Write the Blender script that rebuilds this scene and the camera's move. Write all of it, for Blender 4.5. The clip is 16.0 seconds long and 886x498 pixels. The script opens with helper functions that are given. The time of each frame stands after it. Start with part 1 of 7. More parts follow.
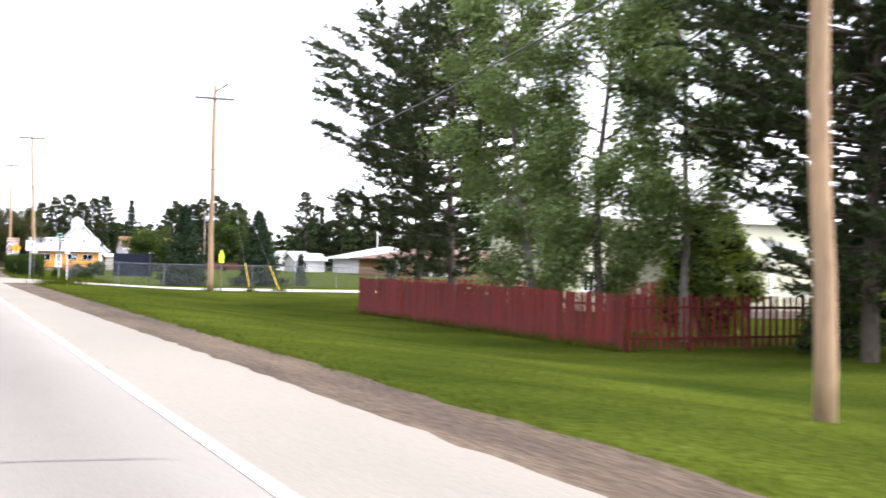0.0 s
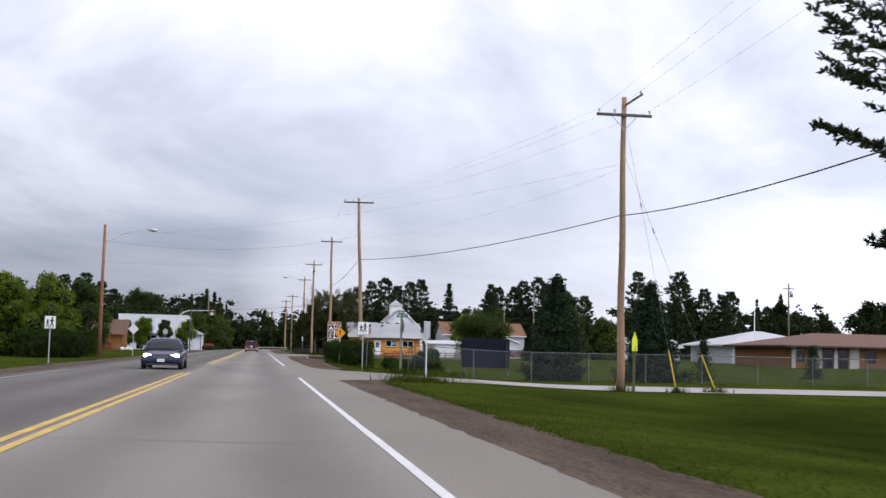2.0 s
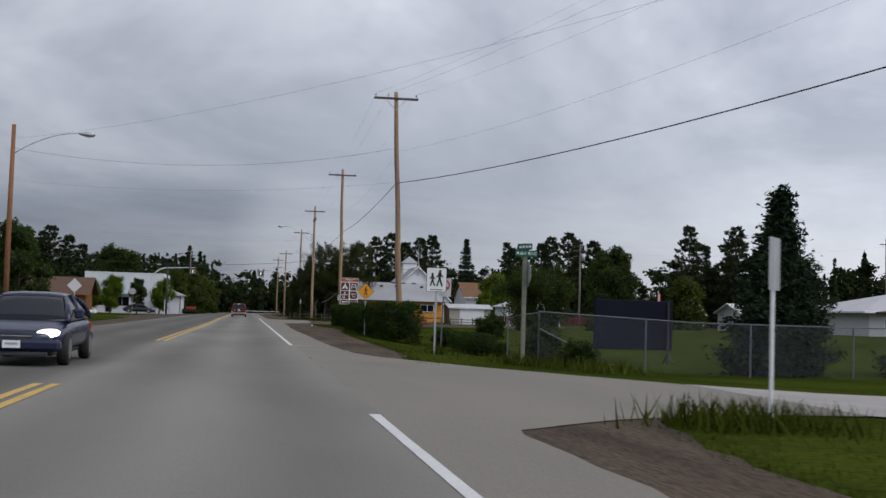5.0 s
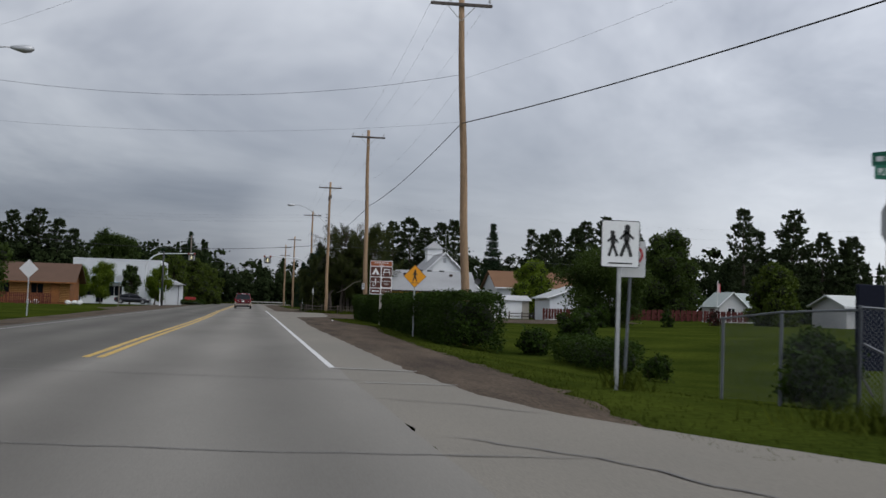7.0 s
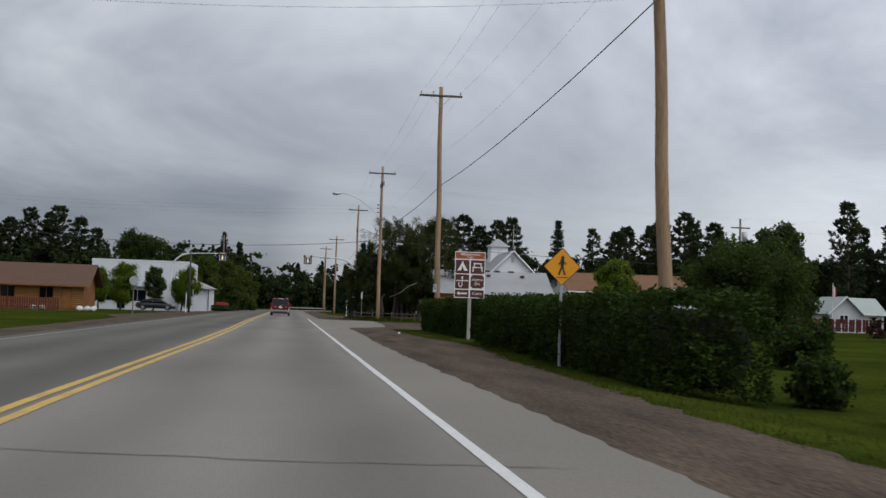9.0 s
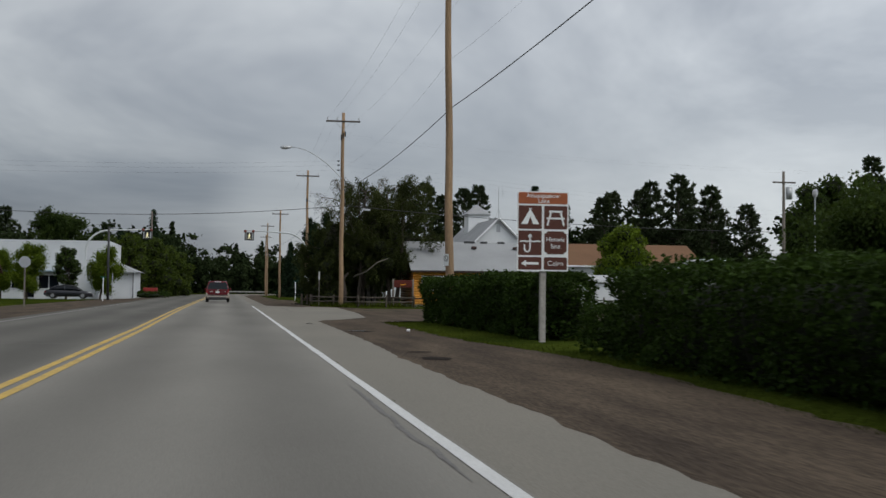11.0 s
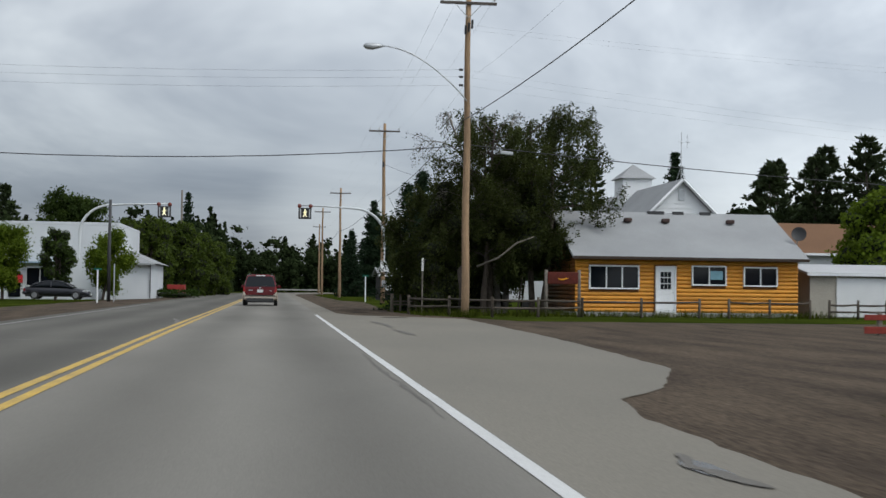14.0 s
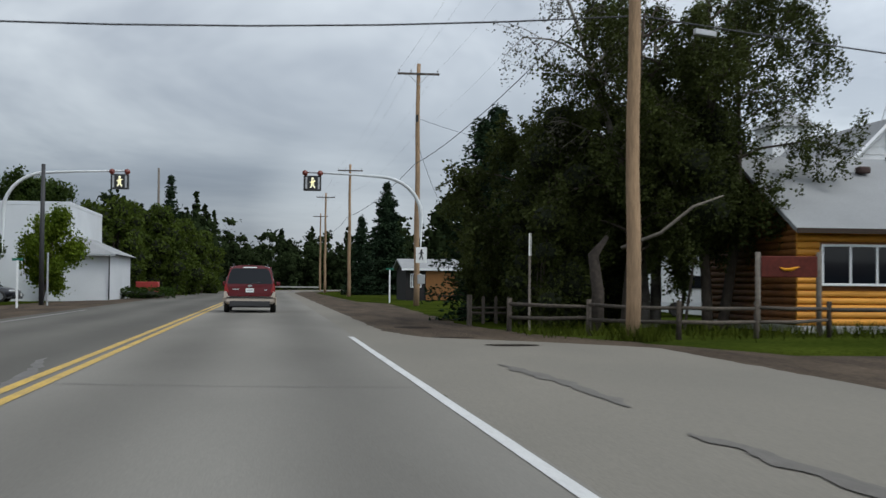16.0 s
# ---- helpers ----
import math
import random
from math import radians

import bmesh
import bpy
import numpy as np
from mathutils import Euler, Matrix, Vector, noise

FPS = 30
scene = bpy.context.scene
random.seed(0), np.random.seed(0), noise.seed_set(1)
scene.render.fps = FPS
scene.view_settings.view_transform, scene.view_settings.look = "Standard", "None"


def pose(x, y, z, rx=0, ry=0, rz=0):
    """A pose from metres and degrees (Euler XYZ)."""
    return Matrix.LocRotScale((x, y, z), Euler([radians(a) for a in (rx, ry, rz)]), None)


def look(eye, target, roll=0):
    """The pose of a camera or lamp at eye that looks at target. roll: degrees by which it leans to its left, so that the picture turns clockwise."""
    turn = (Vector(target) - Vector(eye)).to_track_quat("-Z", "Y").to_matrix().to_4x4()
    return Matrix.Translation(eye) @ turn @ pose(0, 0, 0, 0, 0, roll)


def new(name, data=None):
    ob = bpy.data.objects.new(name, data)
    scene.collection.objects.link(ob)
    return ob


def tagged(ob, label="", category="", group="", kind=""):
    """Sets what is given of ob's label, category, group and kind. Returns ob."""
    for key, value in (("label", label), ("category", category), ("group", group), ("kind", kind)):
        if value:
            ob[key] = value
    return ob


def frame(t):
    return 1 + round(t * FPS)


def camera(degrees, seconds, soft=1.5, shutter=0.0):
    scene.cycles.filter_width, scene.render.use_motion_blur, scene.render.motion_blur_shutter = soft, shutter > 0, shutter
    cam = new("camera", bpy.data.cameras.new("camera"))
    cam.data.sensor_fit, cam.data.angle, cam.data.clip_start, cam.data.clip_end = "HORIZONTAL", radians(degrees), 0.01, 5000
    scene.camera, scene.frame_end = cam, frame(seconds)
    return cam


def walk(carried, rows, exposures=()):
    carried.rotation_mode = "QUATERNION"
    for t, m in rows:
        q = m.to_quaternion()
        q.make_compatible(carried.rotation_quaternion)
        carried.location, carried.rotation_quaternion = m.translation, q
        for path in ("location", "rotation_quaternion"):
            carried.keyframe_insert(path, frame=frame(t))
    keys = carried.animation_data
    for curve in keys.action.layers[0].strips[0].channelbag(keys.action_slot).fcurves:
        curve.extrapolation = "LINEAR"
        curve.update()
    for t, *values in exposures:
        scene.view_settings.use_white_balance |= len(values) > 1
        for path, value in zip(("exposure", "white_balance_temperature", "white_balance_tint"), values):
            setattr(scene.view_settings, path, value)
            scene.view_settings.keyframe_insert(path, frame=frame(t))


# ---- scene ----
cam = camera(39.0, 16.0, soft=1.5, shutter=0.25)
PATH = [
    (0, (0.48, -0.299, 1.256), (1.226, 1.556, 1.288), 1.3),
    (0.2, (0.488, 2.188, 1.253), (1.162, 4.07, 1.278), 1.4),
    (0.5, (0.497, 5.917, 1.218), (1.082, 7.83, 1.247), 2.1),
    (0.8, (0.498, 9.704, 1.197), (0.982, 11.645, 1.225), 2.0),
    (1, (0.537, 12.205, 1.188), (0.976, 14.156, 1.174), 5.5),
    (1.5, (0.602, 18.413, 1.205), (0.926, 20.385, 1.281), 4.5),
    (2, (0.696, 24.372, 1.193), (0.983, 26.344, 1.353), 1.4),
    (2.5, (0.726, 30.222, 1.178), (1.014, 32.196, 1.327), 1.4),
    (3, (0.761, 35.889, 1.218), (1.065, 37.86, 1.366), 1.9),
    (3.5, (0.78, 41.432, 1.211), (1.093, 43.404, 1.327), 1.7),
    (4, (0.75, 46.908, 1.206), (1.057, 48.881, 1.322), 1.9),
    (4.2, (0.725, 49.026, 1.198), (1.027, 51.0, 1.315), 1.8),
    (6.3, (0.764, 70.126, 1.207), (1.082, 72.099, 1.285), 1.7),
    (6.4, (0.763, 71.119, 1.208), (1.079, 73.092, 1.293), 1.9),
    (6.5, (0.769, 72.103, 1.209), (1.073, 74.078, 1.293), 1.6),
    (7, (0.782, 77.013, 1.197), (1.08, 78.988, 1.287), 1.9),
    (7.5, (0.764, 81.948, 1.19), (1.035, 83.927, 1.298), 2.1),
    (8, (0.701, 86.975, 1.195), (0.979, 88.954, 1.284), 1.8),
    (8.2, (0.698, 89.037, 1.207), (0.963, 91.017, 1.302), 1.7),
    (8.5, (0.674, 92.183, 1.188), (0.92, 94.166, 1.288), 2.1),
    (9, (0.639, 97.516, 1.186), (0.879, 99.499, 1.283), 1.9),
    (9.2, (0.648, 99.72, 1.187), (0.888, 101.703, 1.285), 2.3),
    (11.3, (0.51, 123.648, 1.205), (0.853, 125.618, 1.27), 0.5),
    (11.4, (0.503, 124.813, 1.205), (0.838, 126.784, 1.271), 0.6),
    (11.5, (0.503, 126.0, 1.206), (0.825, 127.973, 1.279), 1.3),
    (12, (0.52, 132.037, 1.208), (0.832, 134.012, 1.271), 1.1),
    (12.5, (0.507, 138.156, 1.216), (0.802, 140.133, 1.269), 0.7),
    (13, (0.555, 144.318, 1.193), (0.806, 146.301, 1.263), 0.5),
    (13.5, (0.584, 150.566, 1.182), (0.848, 152.548, 1.245), 0.5),
    (14, (0.595, 156.857, 1.159), (0.859, 158.839, 1.222), 0.7),
    (14.5, (0.586, 163.13, 1.177), (0.842, 165.113, 1.238), 0.6),
    (15, (0.595, 169.376, 1.162), (0.853, 171.358, 1.221), 0.3),
    (15.2, (0.583, 171.873, 1.158), (0.855, 173.854, 1.212), 0.7),
    (15.5, (0.543, 175.597, 1.172), (0.812, 177.579, 1.227), 0.3),
    (16, (0.515, 181.708, 1.165), (0.786, 183.688, 1.222), 0.5),
]
walk(cam, [(t, look(eye, target, roll)) for t, eye, target, roll in PATH],
     exposures=[(0, 2.5, 6600, 17), (0.5, 2.02, 6500, 16), (1.0, 1.72, 6430, 17), (1.5, 1.30, 6400, 17), (2.0, 0.90, 6300, 18), (2.5, 0.60, 6300, 17), (3.5, 0.29, 6300, 15), (4.2, 0.20, 6300, 14),
                (6.3, 0.18, 6350, 11), (9.2, 0.20, 6450, 10), (11.3, 0.06, 6530, 7), (12.1, 0.18, 6530, 7), (13.0, 0.46, 6480, 7), (14.5, 0.42, 6350, 6), (16, 0.40, 6300, 6)])

# ---- light ----
world = bpy.data.worlds.new("overcast_sky")
scene.world = world
world.use_nodes = True
wn, wl = world.node_tree.nodes, world.node_tree.links
wn.clear()


def wnode(kind, **values):
    n = wn.new(kind)
    for key, value in values.items():
        n.inputs[key].default_value = value
    return n


SUN_UP, SUN_ROUND = 50, 128
sky = wn.new("ShaderNodeTexSky")
sky.sky_type, sky.sun_disc = "NISHITA", False
sky.sun_elevation, sky.sun_rotation = radians(SUN_UP), radians(SUN_ROUND)
coord = wn.new("ShaderNodeTexCoord")
split = wn.new("ShaderNodeSeparateXYZ")
wl.new(coord.outputs["Generated"], split.inputs[0])
up = wn.new("ShaderNodeMath"); up.operation = "MAXIMUM"; up.inputs[1].default_value = 0.0
wl.new(split.outputs["Z"], up.inputs[0])
up2 = wn.new("ShaderNodeMath"); up2.operation = "ADD"; up2.inputs[1].default_value = 0.24
wl.new(up.outputs[0], up2.inputs[0])
flat = []
for axis in ("X", "Y"):
    d = wn.new("ShaderNodeMath"); d.operation = "DIVIDE"
    wl.new(split.outputs[axis], d.inputs[0]); wl.new(up2.outputs[0], d.inputs[1])
    flat.append(d)
join = wn.new("ShaderNodeCombineXYZ")
wl.new(flat[0].outputs[0], join.inputs[0]); wl.new(flat[1].outputs[0], join.inputs[1])
big = wnode("ShaderNodeTexNoise", Scale=0.75, Detail=6.0, Roughness=0.58, Distortion=0.5)
wl.new(join.outputs[0], big.inputs["Vector"])
ramp = wn.new("ShaderNodeValToRGB")
ramp.color_ramp.elements[0].position, ramp.color_ramp.elements[0].color = 0.36, (0.275, 0.295, 0.345, 1)
ramp.color_ramp.elements[1].position, ramp.color_ramp.elements[1].color = 0.66, (1.02, 1.04, 1.06, 1)
mid = ramp.color_ramp.elements.new(0.5); mid.color = (0.55, 0.57, 0.615, 1)
wl.new(big.outputs["Fac"], ramp.inputs["Fac"])
low = wn.new("ShaderNodeMapRange")
low.inputs["From Min"].default_value, low.inputs["From Max"].default_value = 0.03, 0.28
low.inputs["To Min"].default_value, low.inputs["To Max"].default_value = 0.82, 0.0
wl.new(up.outputs[0], low.inputs["Value"])
haze = wn.new("ShaderNodeMix"); haze.data_type = "RGBA"
# low down the deck is slate grey on one side and pale on the other
lowdir = wn.new("ShaderNodeVectorMath"); lowdir.operation = "DOT_PRODUCT"
lowdir.inputs[1].default_value = (1, 0, 0)
wl.new(coord.outputs["Generated"], lowdir.inputs[0])
lowmix = wn.new("ShaderNodeMapRange")
lowmix.inputs["From Min"].default_value, lowmix.inputs["From Max"].default_value = 0.0, 0.36
wl.new(lowdir.outputs["Value"], lowmix.inputs["Value"])
lowcol = wn.new("ShaderNodeMix"); lowcol.data_type = "RGBA"
lowcol.inputs[6].default_value, lowcol.inputs[7].default_value = (0.115, 0.132, 0.18, 1), (0.50, 0.52, 0.56, 1)
wl.new(lowmix.outputs["Result"], lowcol.inputs[0])
wl.new(lowcol.outputs[2], haze.inputs[7])
wl.new(low.outputs["Result"], haze.inputs[0]); wl.new(ramp.outputs["Color"], haze.inputs[6])
# a thin bright gap in the clouds low over the end of the road
gapdir = wn.new("ShaderNodeVectorMath"); gapdir.operation = "DOT_PRODUCT"
gapdir.inputs[1].default_value = Vector((0.05, 0.997, 0.055)).normalized()
wl.new(coord.outputs["Generated"], gapdir.inputs[0])
gap = wn.new("ShaderNodeMapRange"); gap.interpolation_type = "SMOOTHSTEP"
gap.inputs["From Min"].default_value, gap.inputs["From Max"].default_value = 0.9972, 0.9999
gap.inputs["To Min"].default_value, gap.inputs["To Max"].default_value = 0.0, 0.24
wl.new(gapdir.outputs["Value"], gap.inputs["Value"])
rift = wn.new("ShaderNodeMix"); rift.data_type = "RGBA"
rift.inputs[7].default_value = (0.72, 0.74, 0.78, 1)
wl.new(gap.outputs["Result"], rift.inputs[0]); wl.new(haze.outputs[2], rift.inputs[6])
blend = wn.new("ShaderNodeMix"); blend.data_type = "RGBA"; blend.inputs[0].default_value = 0.985
wl.new(sky.outputs["Color"], blend.inputs[6]); wl.new(rift.outputs[2], blend.inputs[7])
# the cloud deck is thinner and brighter towards the hidden sun
glowdir = wn.new("ShaderNodeVectorMath"); glowdir.operation = "DOT_PRODUCT"
glowdir.inputs[1].default_value = (math.sin(radians(SUN_ROUND)), math.cos(radians(SUN_ROUND)), 0)
wl.new(coord.outputs["Generated"], glowdir.inputs[0])
thin = wn.new("ShaderNodeMapRange")
thin.inputs["From Min"].default_value, thin.inputs["From Max"].default_value = -1, 1
thin.inputs["To Min"].default_value, thin.inputs["To Max"].default_value = 0.66, 1.45
wl.new(glowdir.outputs["Value"], thin.inputs["Value"])
back = wnode("ShaderNodeBackground", Strength=1.0)
wl.new(blend.outputs[2], back.inputs["Color"]); wl.new(thin.outputs["Result"], back.inputs["Strength"])
wout = wn.new("ShaderNodeOutputWorld")
wl.new(back.outputs[0], wout.inputs["Surface"])

sun = bpy.data.lights.new("sun", "SUN")
sun.energy, sun.angle, sun.color = 0.95, radians(25), (1.0, 0.97, 0.92)
sun_ob = new("sun", sun)
sun_ob.rotation_euler = (radians(90 - SUN_UP), 0, radians(180 - SUN_ROUND))


# ---- materials ----
def surface(name, colour, rough=0.85, vary=0.25, scale=0.6, fine=14.0, bump=0.25, metal=0.0, stretch=(1, 1, 1), tint=None, island=0.0, own=0.0, spec=0.3):
    """A procedural surface: two sizes of noise over world places, a second tint, a fine relief."""
    m = bpy.data.materials.new(name)
    m.use_nodes = True
    n, l = m.node_tree.nodes, m.node_tree.links
    b = n["Principled BSDF"]
    b.inputs["Roughness"].default_value, b.inputs["Metallic"].default_value = rough, metal
    b.inputs["Specular IOR Level"].default_value = spec
    geo = n.new("ShaderNodeNewGeometry")
    mp = n.new("ShaderNodeMapping")
    mp.inputs["Scale"].default_value = stretch
    l.new(geo.outputs["Position"], mp.inputs["Vector"])
    a = n.new("ShaderNodeTexNoise")
    a.inputs["Scale"].default_value, a.inputs["Detail"].default_value = scale, 5
    c = n.new("ShaderNodeTexNoise")
    c.inputs["Scale"].default_value, c.inputs["Detail"].default_value = fine, 3
    l.new(mp.outputs[0], a.inputs["Vector"]); l.new(mp.outputs[0], c.inputs["Vector"])
    r = n.new("ShaderNodeMapRange")
    r.inputs["From Min"].default_value, r.inputs["From Max"].default_value = 0.3, 0.7
    l.new(a.outputs["Fac"], r.inputs["Value"])
    mix = n.new("ShaderNodeMix"); mix.data_type = "RGBA"
    second = tint or tuple(v * (1 - vary) for v in colour)
    mix.inputs[6].default_value, mix.inputs[7].default_value = (*colour, 1), (*second, 1)
    l.new(r.outputs["Result"], mix.inputs[0])
    s = n.new("ShaderNodeMapRange")
    s.inputs["From Min"].default_value, s.inputs["From Max"].default_value = 0.25, 0.75
    s.inputs["To Min"].default_value, s.inputs["To Max"].default_value = 1 - vary, 1 + vary
    l.new(c.outputs["Fac"], s.inputs["Value"])
    last = s.outputs["Result"]
    for amount, source in ((island, geo.outputs["Random Per Island"]), (own, None)):
        if amount:
            if source is None:
                source = n.new("ShaderNodeObjectInfo").outputs["Random"]
            q = n.new("ShaderNodeMapRange")
            q.inputs["To Min"].default_value, q.inputs["To Max"].default_value = 1 - amount, 1 + amount
            l.new(source, q.inputs["Value"])
            k = n.new("ShaderNodeMath"); k.operation = "MULTIPLY"
            l.new(last, k.inputs[0]); l.new(q.outputs["Result"], k.inputs[1])
            last = k.outputs[0]
    mul = n.new("ShaderNodeVectorMath"); mul.operation = "SCALE"
    l.new(mix.outputs[2], mul.inputs[0]); l.new(last, mul.inputs["Scale"])
    l.new(mul.outputs[0], b.inputs["Base Color"])
    if bump:
        bp = n.new("ShaderNodeBump")
        bp.inputs["Strength"].default_value, bp.inputs["Distance"].default_value = bump, 0.02
        l.new(c.outputs["Fac"], bp.inputs["Height"]); l.new(bp.outputs[0], b.inputs["Normal"])
    return m


def plain(name, colour, rough=0.5, metal=0.0, spec=0.5, glow=0.0):
    m = bpy.data.materials.new(name)
    m.use_nodes = True
    b = m.node_tree.nodes["Principled BSDF"]
    b.inputs["Base Color"].default_value, b.inputs["Roughness"].default_value = (*colour, 1), rough
    b.inputs["Metallic"].default_value, b.inputs["Specular IOR Level"].default_value = metal, spec
    if glow:
        b.inputs["Emission Color"].default_value, b.inputs["Emission Strength"].default_value = (*colour, 1), glow
    return m


def asphalt_material(name, light, dark):
    """Worn asphalt: aggregate grain, paler wheel tracks along the lanes, long stains, a darker far lane."""
    m = surface(name, light, 0.9, 0.10, 0.35, 90.0, 0.12, tint=dark, stretch=(1, 0.22, 1), spec=0.12)
    n, l = m.node_tree.nodes, m.node_tree.links
    b = n["Principled BSDF"]
    base = b.inputs["Base Color"].links[0].from_socket
    geo = n.new("ShaderNodeNewGeometry")
    sep = n.new("ShaderNodeSeparateXYZ"); l.new(geo.outputs["Position"], sep.inputs[0])
    wob = n.new("ShaderNodeTexNoise"); wob.inputs["Scale"].default_value = 0.05
    l.new(geo.outputs["Position"], wob.inputs["Vector"])
    ad = n.new("ShaderNodeMath"); ad.operation = "MULTIPLY_ADD"; ad.inputs[1].default_value = 0.8
    l.new(wob.outputs["Fac"], ad.inputs[0]); l.new(sep.outputs["X"], ad.inputs[2])
    ph = n.new("ShaderNodeMath"); ph.operation = "MULTIPLY"; ph.inputs[1].default_value = 2 * math.pi / 2.2
    l.new(ad.outputs[0], ph.inputs[0])
    sn = n.new("ShaderNodeMath"); sn.operation = "SINE"; l.new(ph.outputs[0], sn.inputs[0])
    rg = n.new("ShaderNodeMapRange")
    rg.inputs["From Min"].default_value, rg.inputs["From Max"].default_value = -1, 1
    rg.inputs["To Min"].default_value, rg.inputs["To Max"].default_value = 0.87, 1.14
    l.new(sn.outputs[0], rg.inputs["Value"])
    far_lane = n.new("ShaderNodeMapRange")
    far_lane.inputs["From Min"].default_value, far_lane.inputs["From Max"].default_value = -2.5, -1.9
    far_lane.inputs["To Min"].default_value, far_lane.inputs["To Max"].default_value = 0.63, 1.0
    l.new(sep.outputs["X"], far_lane.inputs["Value"])
    both = n.new("ShaderNodeMath"); both.operation = "MULTIPLY"
    l.new(rg.outputs["Result"], both.inputs[0]); l.new(far_lane.outputs["Result"], both.inputs[1])
    sc = n.new("ShaderNodeVectorMath"); sc.operation = "SCALE"
    l.new(base, sc.inputs[0]); l.new(both.outputs[0], sc.inputs["Scale"])
    l.new(sc.outputs[0], b.inputs["Base Color"])
    return m


def thin_leaf(m, amount, colour):
    """Leaves let part of the light through."""
    n, l = m.node_tree.nodes, m.node_tree.links
    out = [q for q in n if q.type == "OUTPUT_MATERIAL"][0]
    tr = n.new("ShaderNodeBsdfTranslucent"); tr.inputs["Color"].default_value = (*colour, 1)
    mx = n.new("ShaderNodeMixShader"); mx.inputs[0].default_value = amount
    l.new(n["Principled BSDF"].outputs[0], mx.inputs[1]); l.new(tr.outputs[0], mx.inputs[2]); l.new(mx.outputs[0], out.inputs["Surface"])
    return m


ASPHALT = asphalt_material("worn_asphalt", (0.192, 0.182, 0.162), (0.143, 0.135, 0.120))
APRON = surface("pale_old_asphalt", (0.200, 0.184, 0.155), 0.9, 0.16, 0.35, 60.0, 0.12, tint=(0.170, 0.158, 0.135), stretch=(1, 0.3, 1), spec=0.12)
DAMP = surface("stained_asphalt", (0.136, 0.126, 0.112), 0.85, 0.2, 2, 20, 0.1)
# filler balls of crowns and hedges: inner shade put into a near-black colour
CORE = surface("painted_core_shade", (0.012, 0.016, 0.006), 0.95, 0.3, 3, 12, 0.4)
SIDE = surface("pale_side_road", (0.33, 0.31, 0.29), 0.9, 0.15, 0.5, 40, 0.15, tint=(0.26, 0.245, 0.23))
GRAVEL = surface("brown_gravel", (0.098, 0.075, 0.054), 0.95, 0.45, 0.9, 24, 0.7, tint=(0.046, 0.035, 0.027), stretch=(1.3, 0.2, 1), spec=0.05)
GRASS = surface("mown_grass", (0.046, 0.060, 0.009), 0.95, 0.42, 0.22, 9, 0.8, tint=(0.019, 0.029, 0.005), spec=0.0)
BLADE = surface("grass_blades", (0.056, 0.068, 0.009), 0.8, 0.3, 0.4, 6, 0, tint=(0.030, 0.042, 0.007), island=0.35, spec=0.0)
WHITE_LINE = surface("road_paint_white", (0.56, 0.56, 0.55), 0.8, 0.14, 1.2, 25, 0.1, tint=(0.50, 0.50, 0.49))
OLD_LINE = surface("worn_white_paint", (0.30, 0.295, 0.285), 0.85, 0.25, 2, 20, 0.1)
YELLOW_LINE = surface("road_paint_yellow", (0.54, 0.355, 0.075), 0.8, 0.25, 1.0, 25, 0.1, tint=(0.36, 0.255, 0.09))
TAR = surface("tar_seal", (0.145, 0.137, 0.128), 0.75, 0.3, 2, 20, 0.1)
WATER = plain("puddle_water", (0.022, 0.017, 0.013), 0.22, spec=0.14)
POLE = surface("weathered_pole_wood", (0.345, 0.23, 0.135), 0.9, 0.3, 0.8, 9, 0.4, tint=(0.20, 0.135, 0.085), stretch=(4, 4, 0.35))
FENCE_WOOD = surface("dark_weathered_rail", (0.095, 0.078, 0.063), 0.9, 0.35, 1.2, 18, 0.4, stretch=(1, 1, 0.6), own=0.2)
GREY_WOOD = surface("grey_weathered_wood", (0.19, 0.165, 0.14), 0.9, 0.3, 1.2, 18, 0.4, stretch=(1, 1, 0.6), own=0.15)
ARM = surface("dark_crossarm_wood", (0.10, 0.085, 0.075), 0.9, 0.2, 1, 10, 0.2)
WIRE = plain("wire_black", (0.03, 0.03, 0.032), 0.6)
THIN = plain("bare_wire_grey", (0.16, 0.16, 0.17), 0.5, 0.4)
STEEL = surface("galvanised_steel", (0.46, 0.47, 0.48), 0.5, 0.12, 2, 12, 0.05, metal=0.6)
PORCELAIN = plain("insulator_grey", (0.42, 0.42, 0.43), 0.3)
DARK = plain("dark_fitting", (0.03, 0.03, 0.032), 0.6)
BARK = surface("dark_bark", (0.075, 0.06, 0.048), 0.95, 0.35, 2, 14, 0.6, stretch=(1, 1, 0.4))
PALE_BARK = surface("pale_birch_bark", (0.19, 0.172, 0.15), 0.9, 0.4, 2, 8, 0.3, tint=(0.10, 0.09, 0.08))
PINE = surface("pine_needles", (0.034, 0.046, 0.020), 0.8, 0.25, 0.5, 3, 0, tint=(0.026, 0.037, 0.018), island=0.4, spec=0.06)
ASPEN = surface("aspen_leaves", (0.125, 0.165, 0.068), 0.7, 0.25, 0.5, 3, 0, tint=(0.090, 0.130, 0.048), island=0.4, spec=0.06)
SPRUCE = surface("spruce_needles", (0.026, 0.042, 0.021), 0.8, 0.25, 0.5, 3, 0, tint=(0.018, 0.030, 0.018), island=0.35, spec=0.0)
LEAF = surface("green_leaves", (0.035, 0.054, 0.012), 0.7, 0.25, 0.5, 3, 0, tint=(0.019, 0.032, 0.008), island=0.4, spec=0.06)
OLIVE = surface("olive_green_leaves", (0.052, 0.072, 0.011), 0.7, 0.25, 0.5, 3, 0, tint=(0.030, 0.046, 0.008), island=0.4, spec=0.06)
BRIGHT = surface("yellow_green_leaves", (0.100, 0.138, 0.012), 0.7, 0.2, 0.5, 3, 0, tint=(0.058, 0.088, 0.009), island=0.35, spec=0.06)
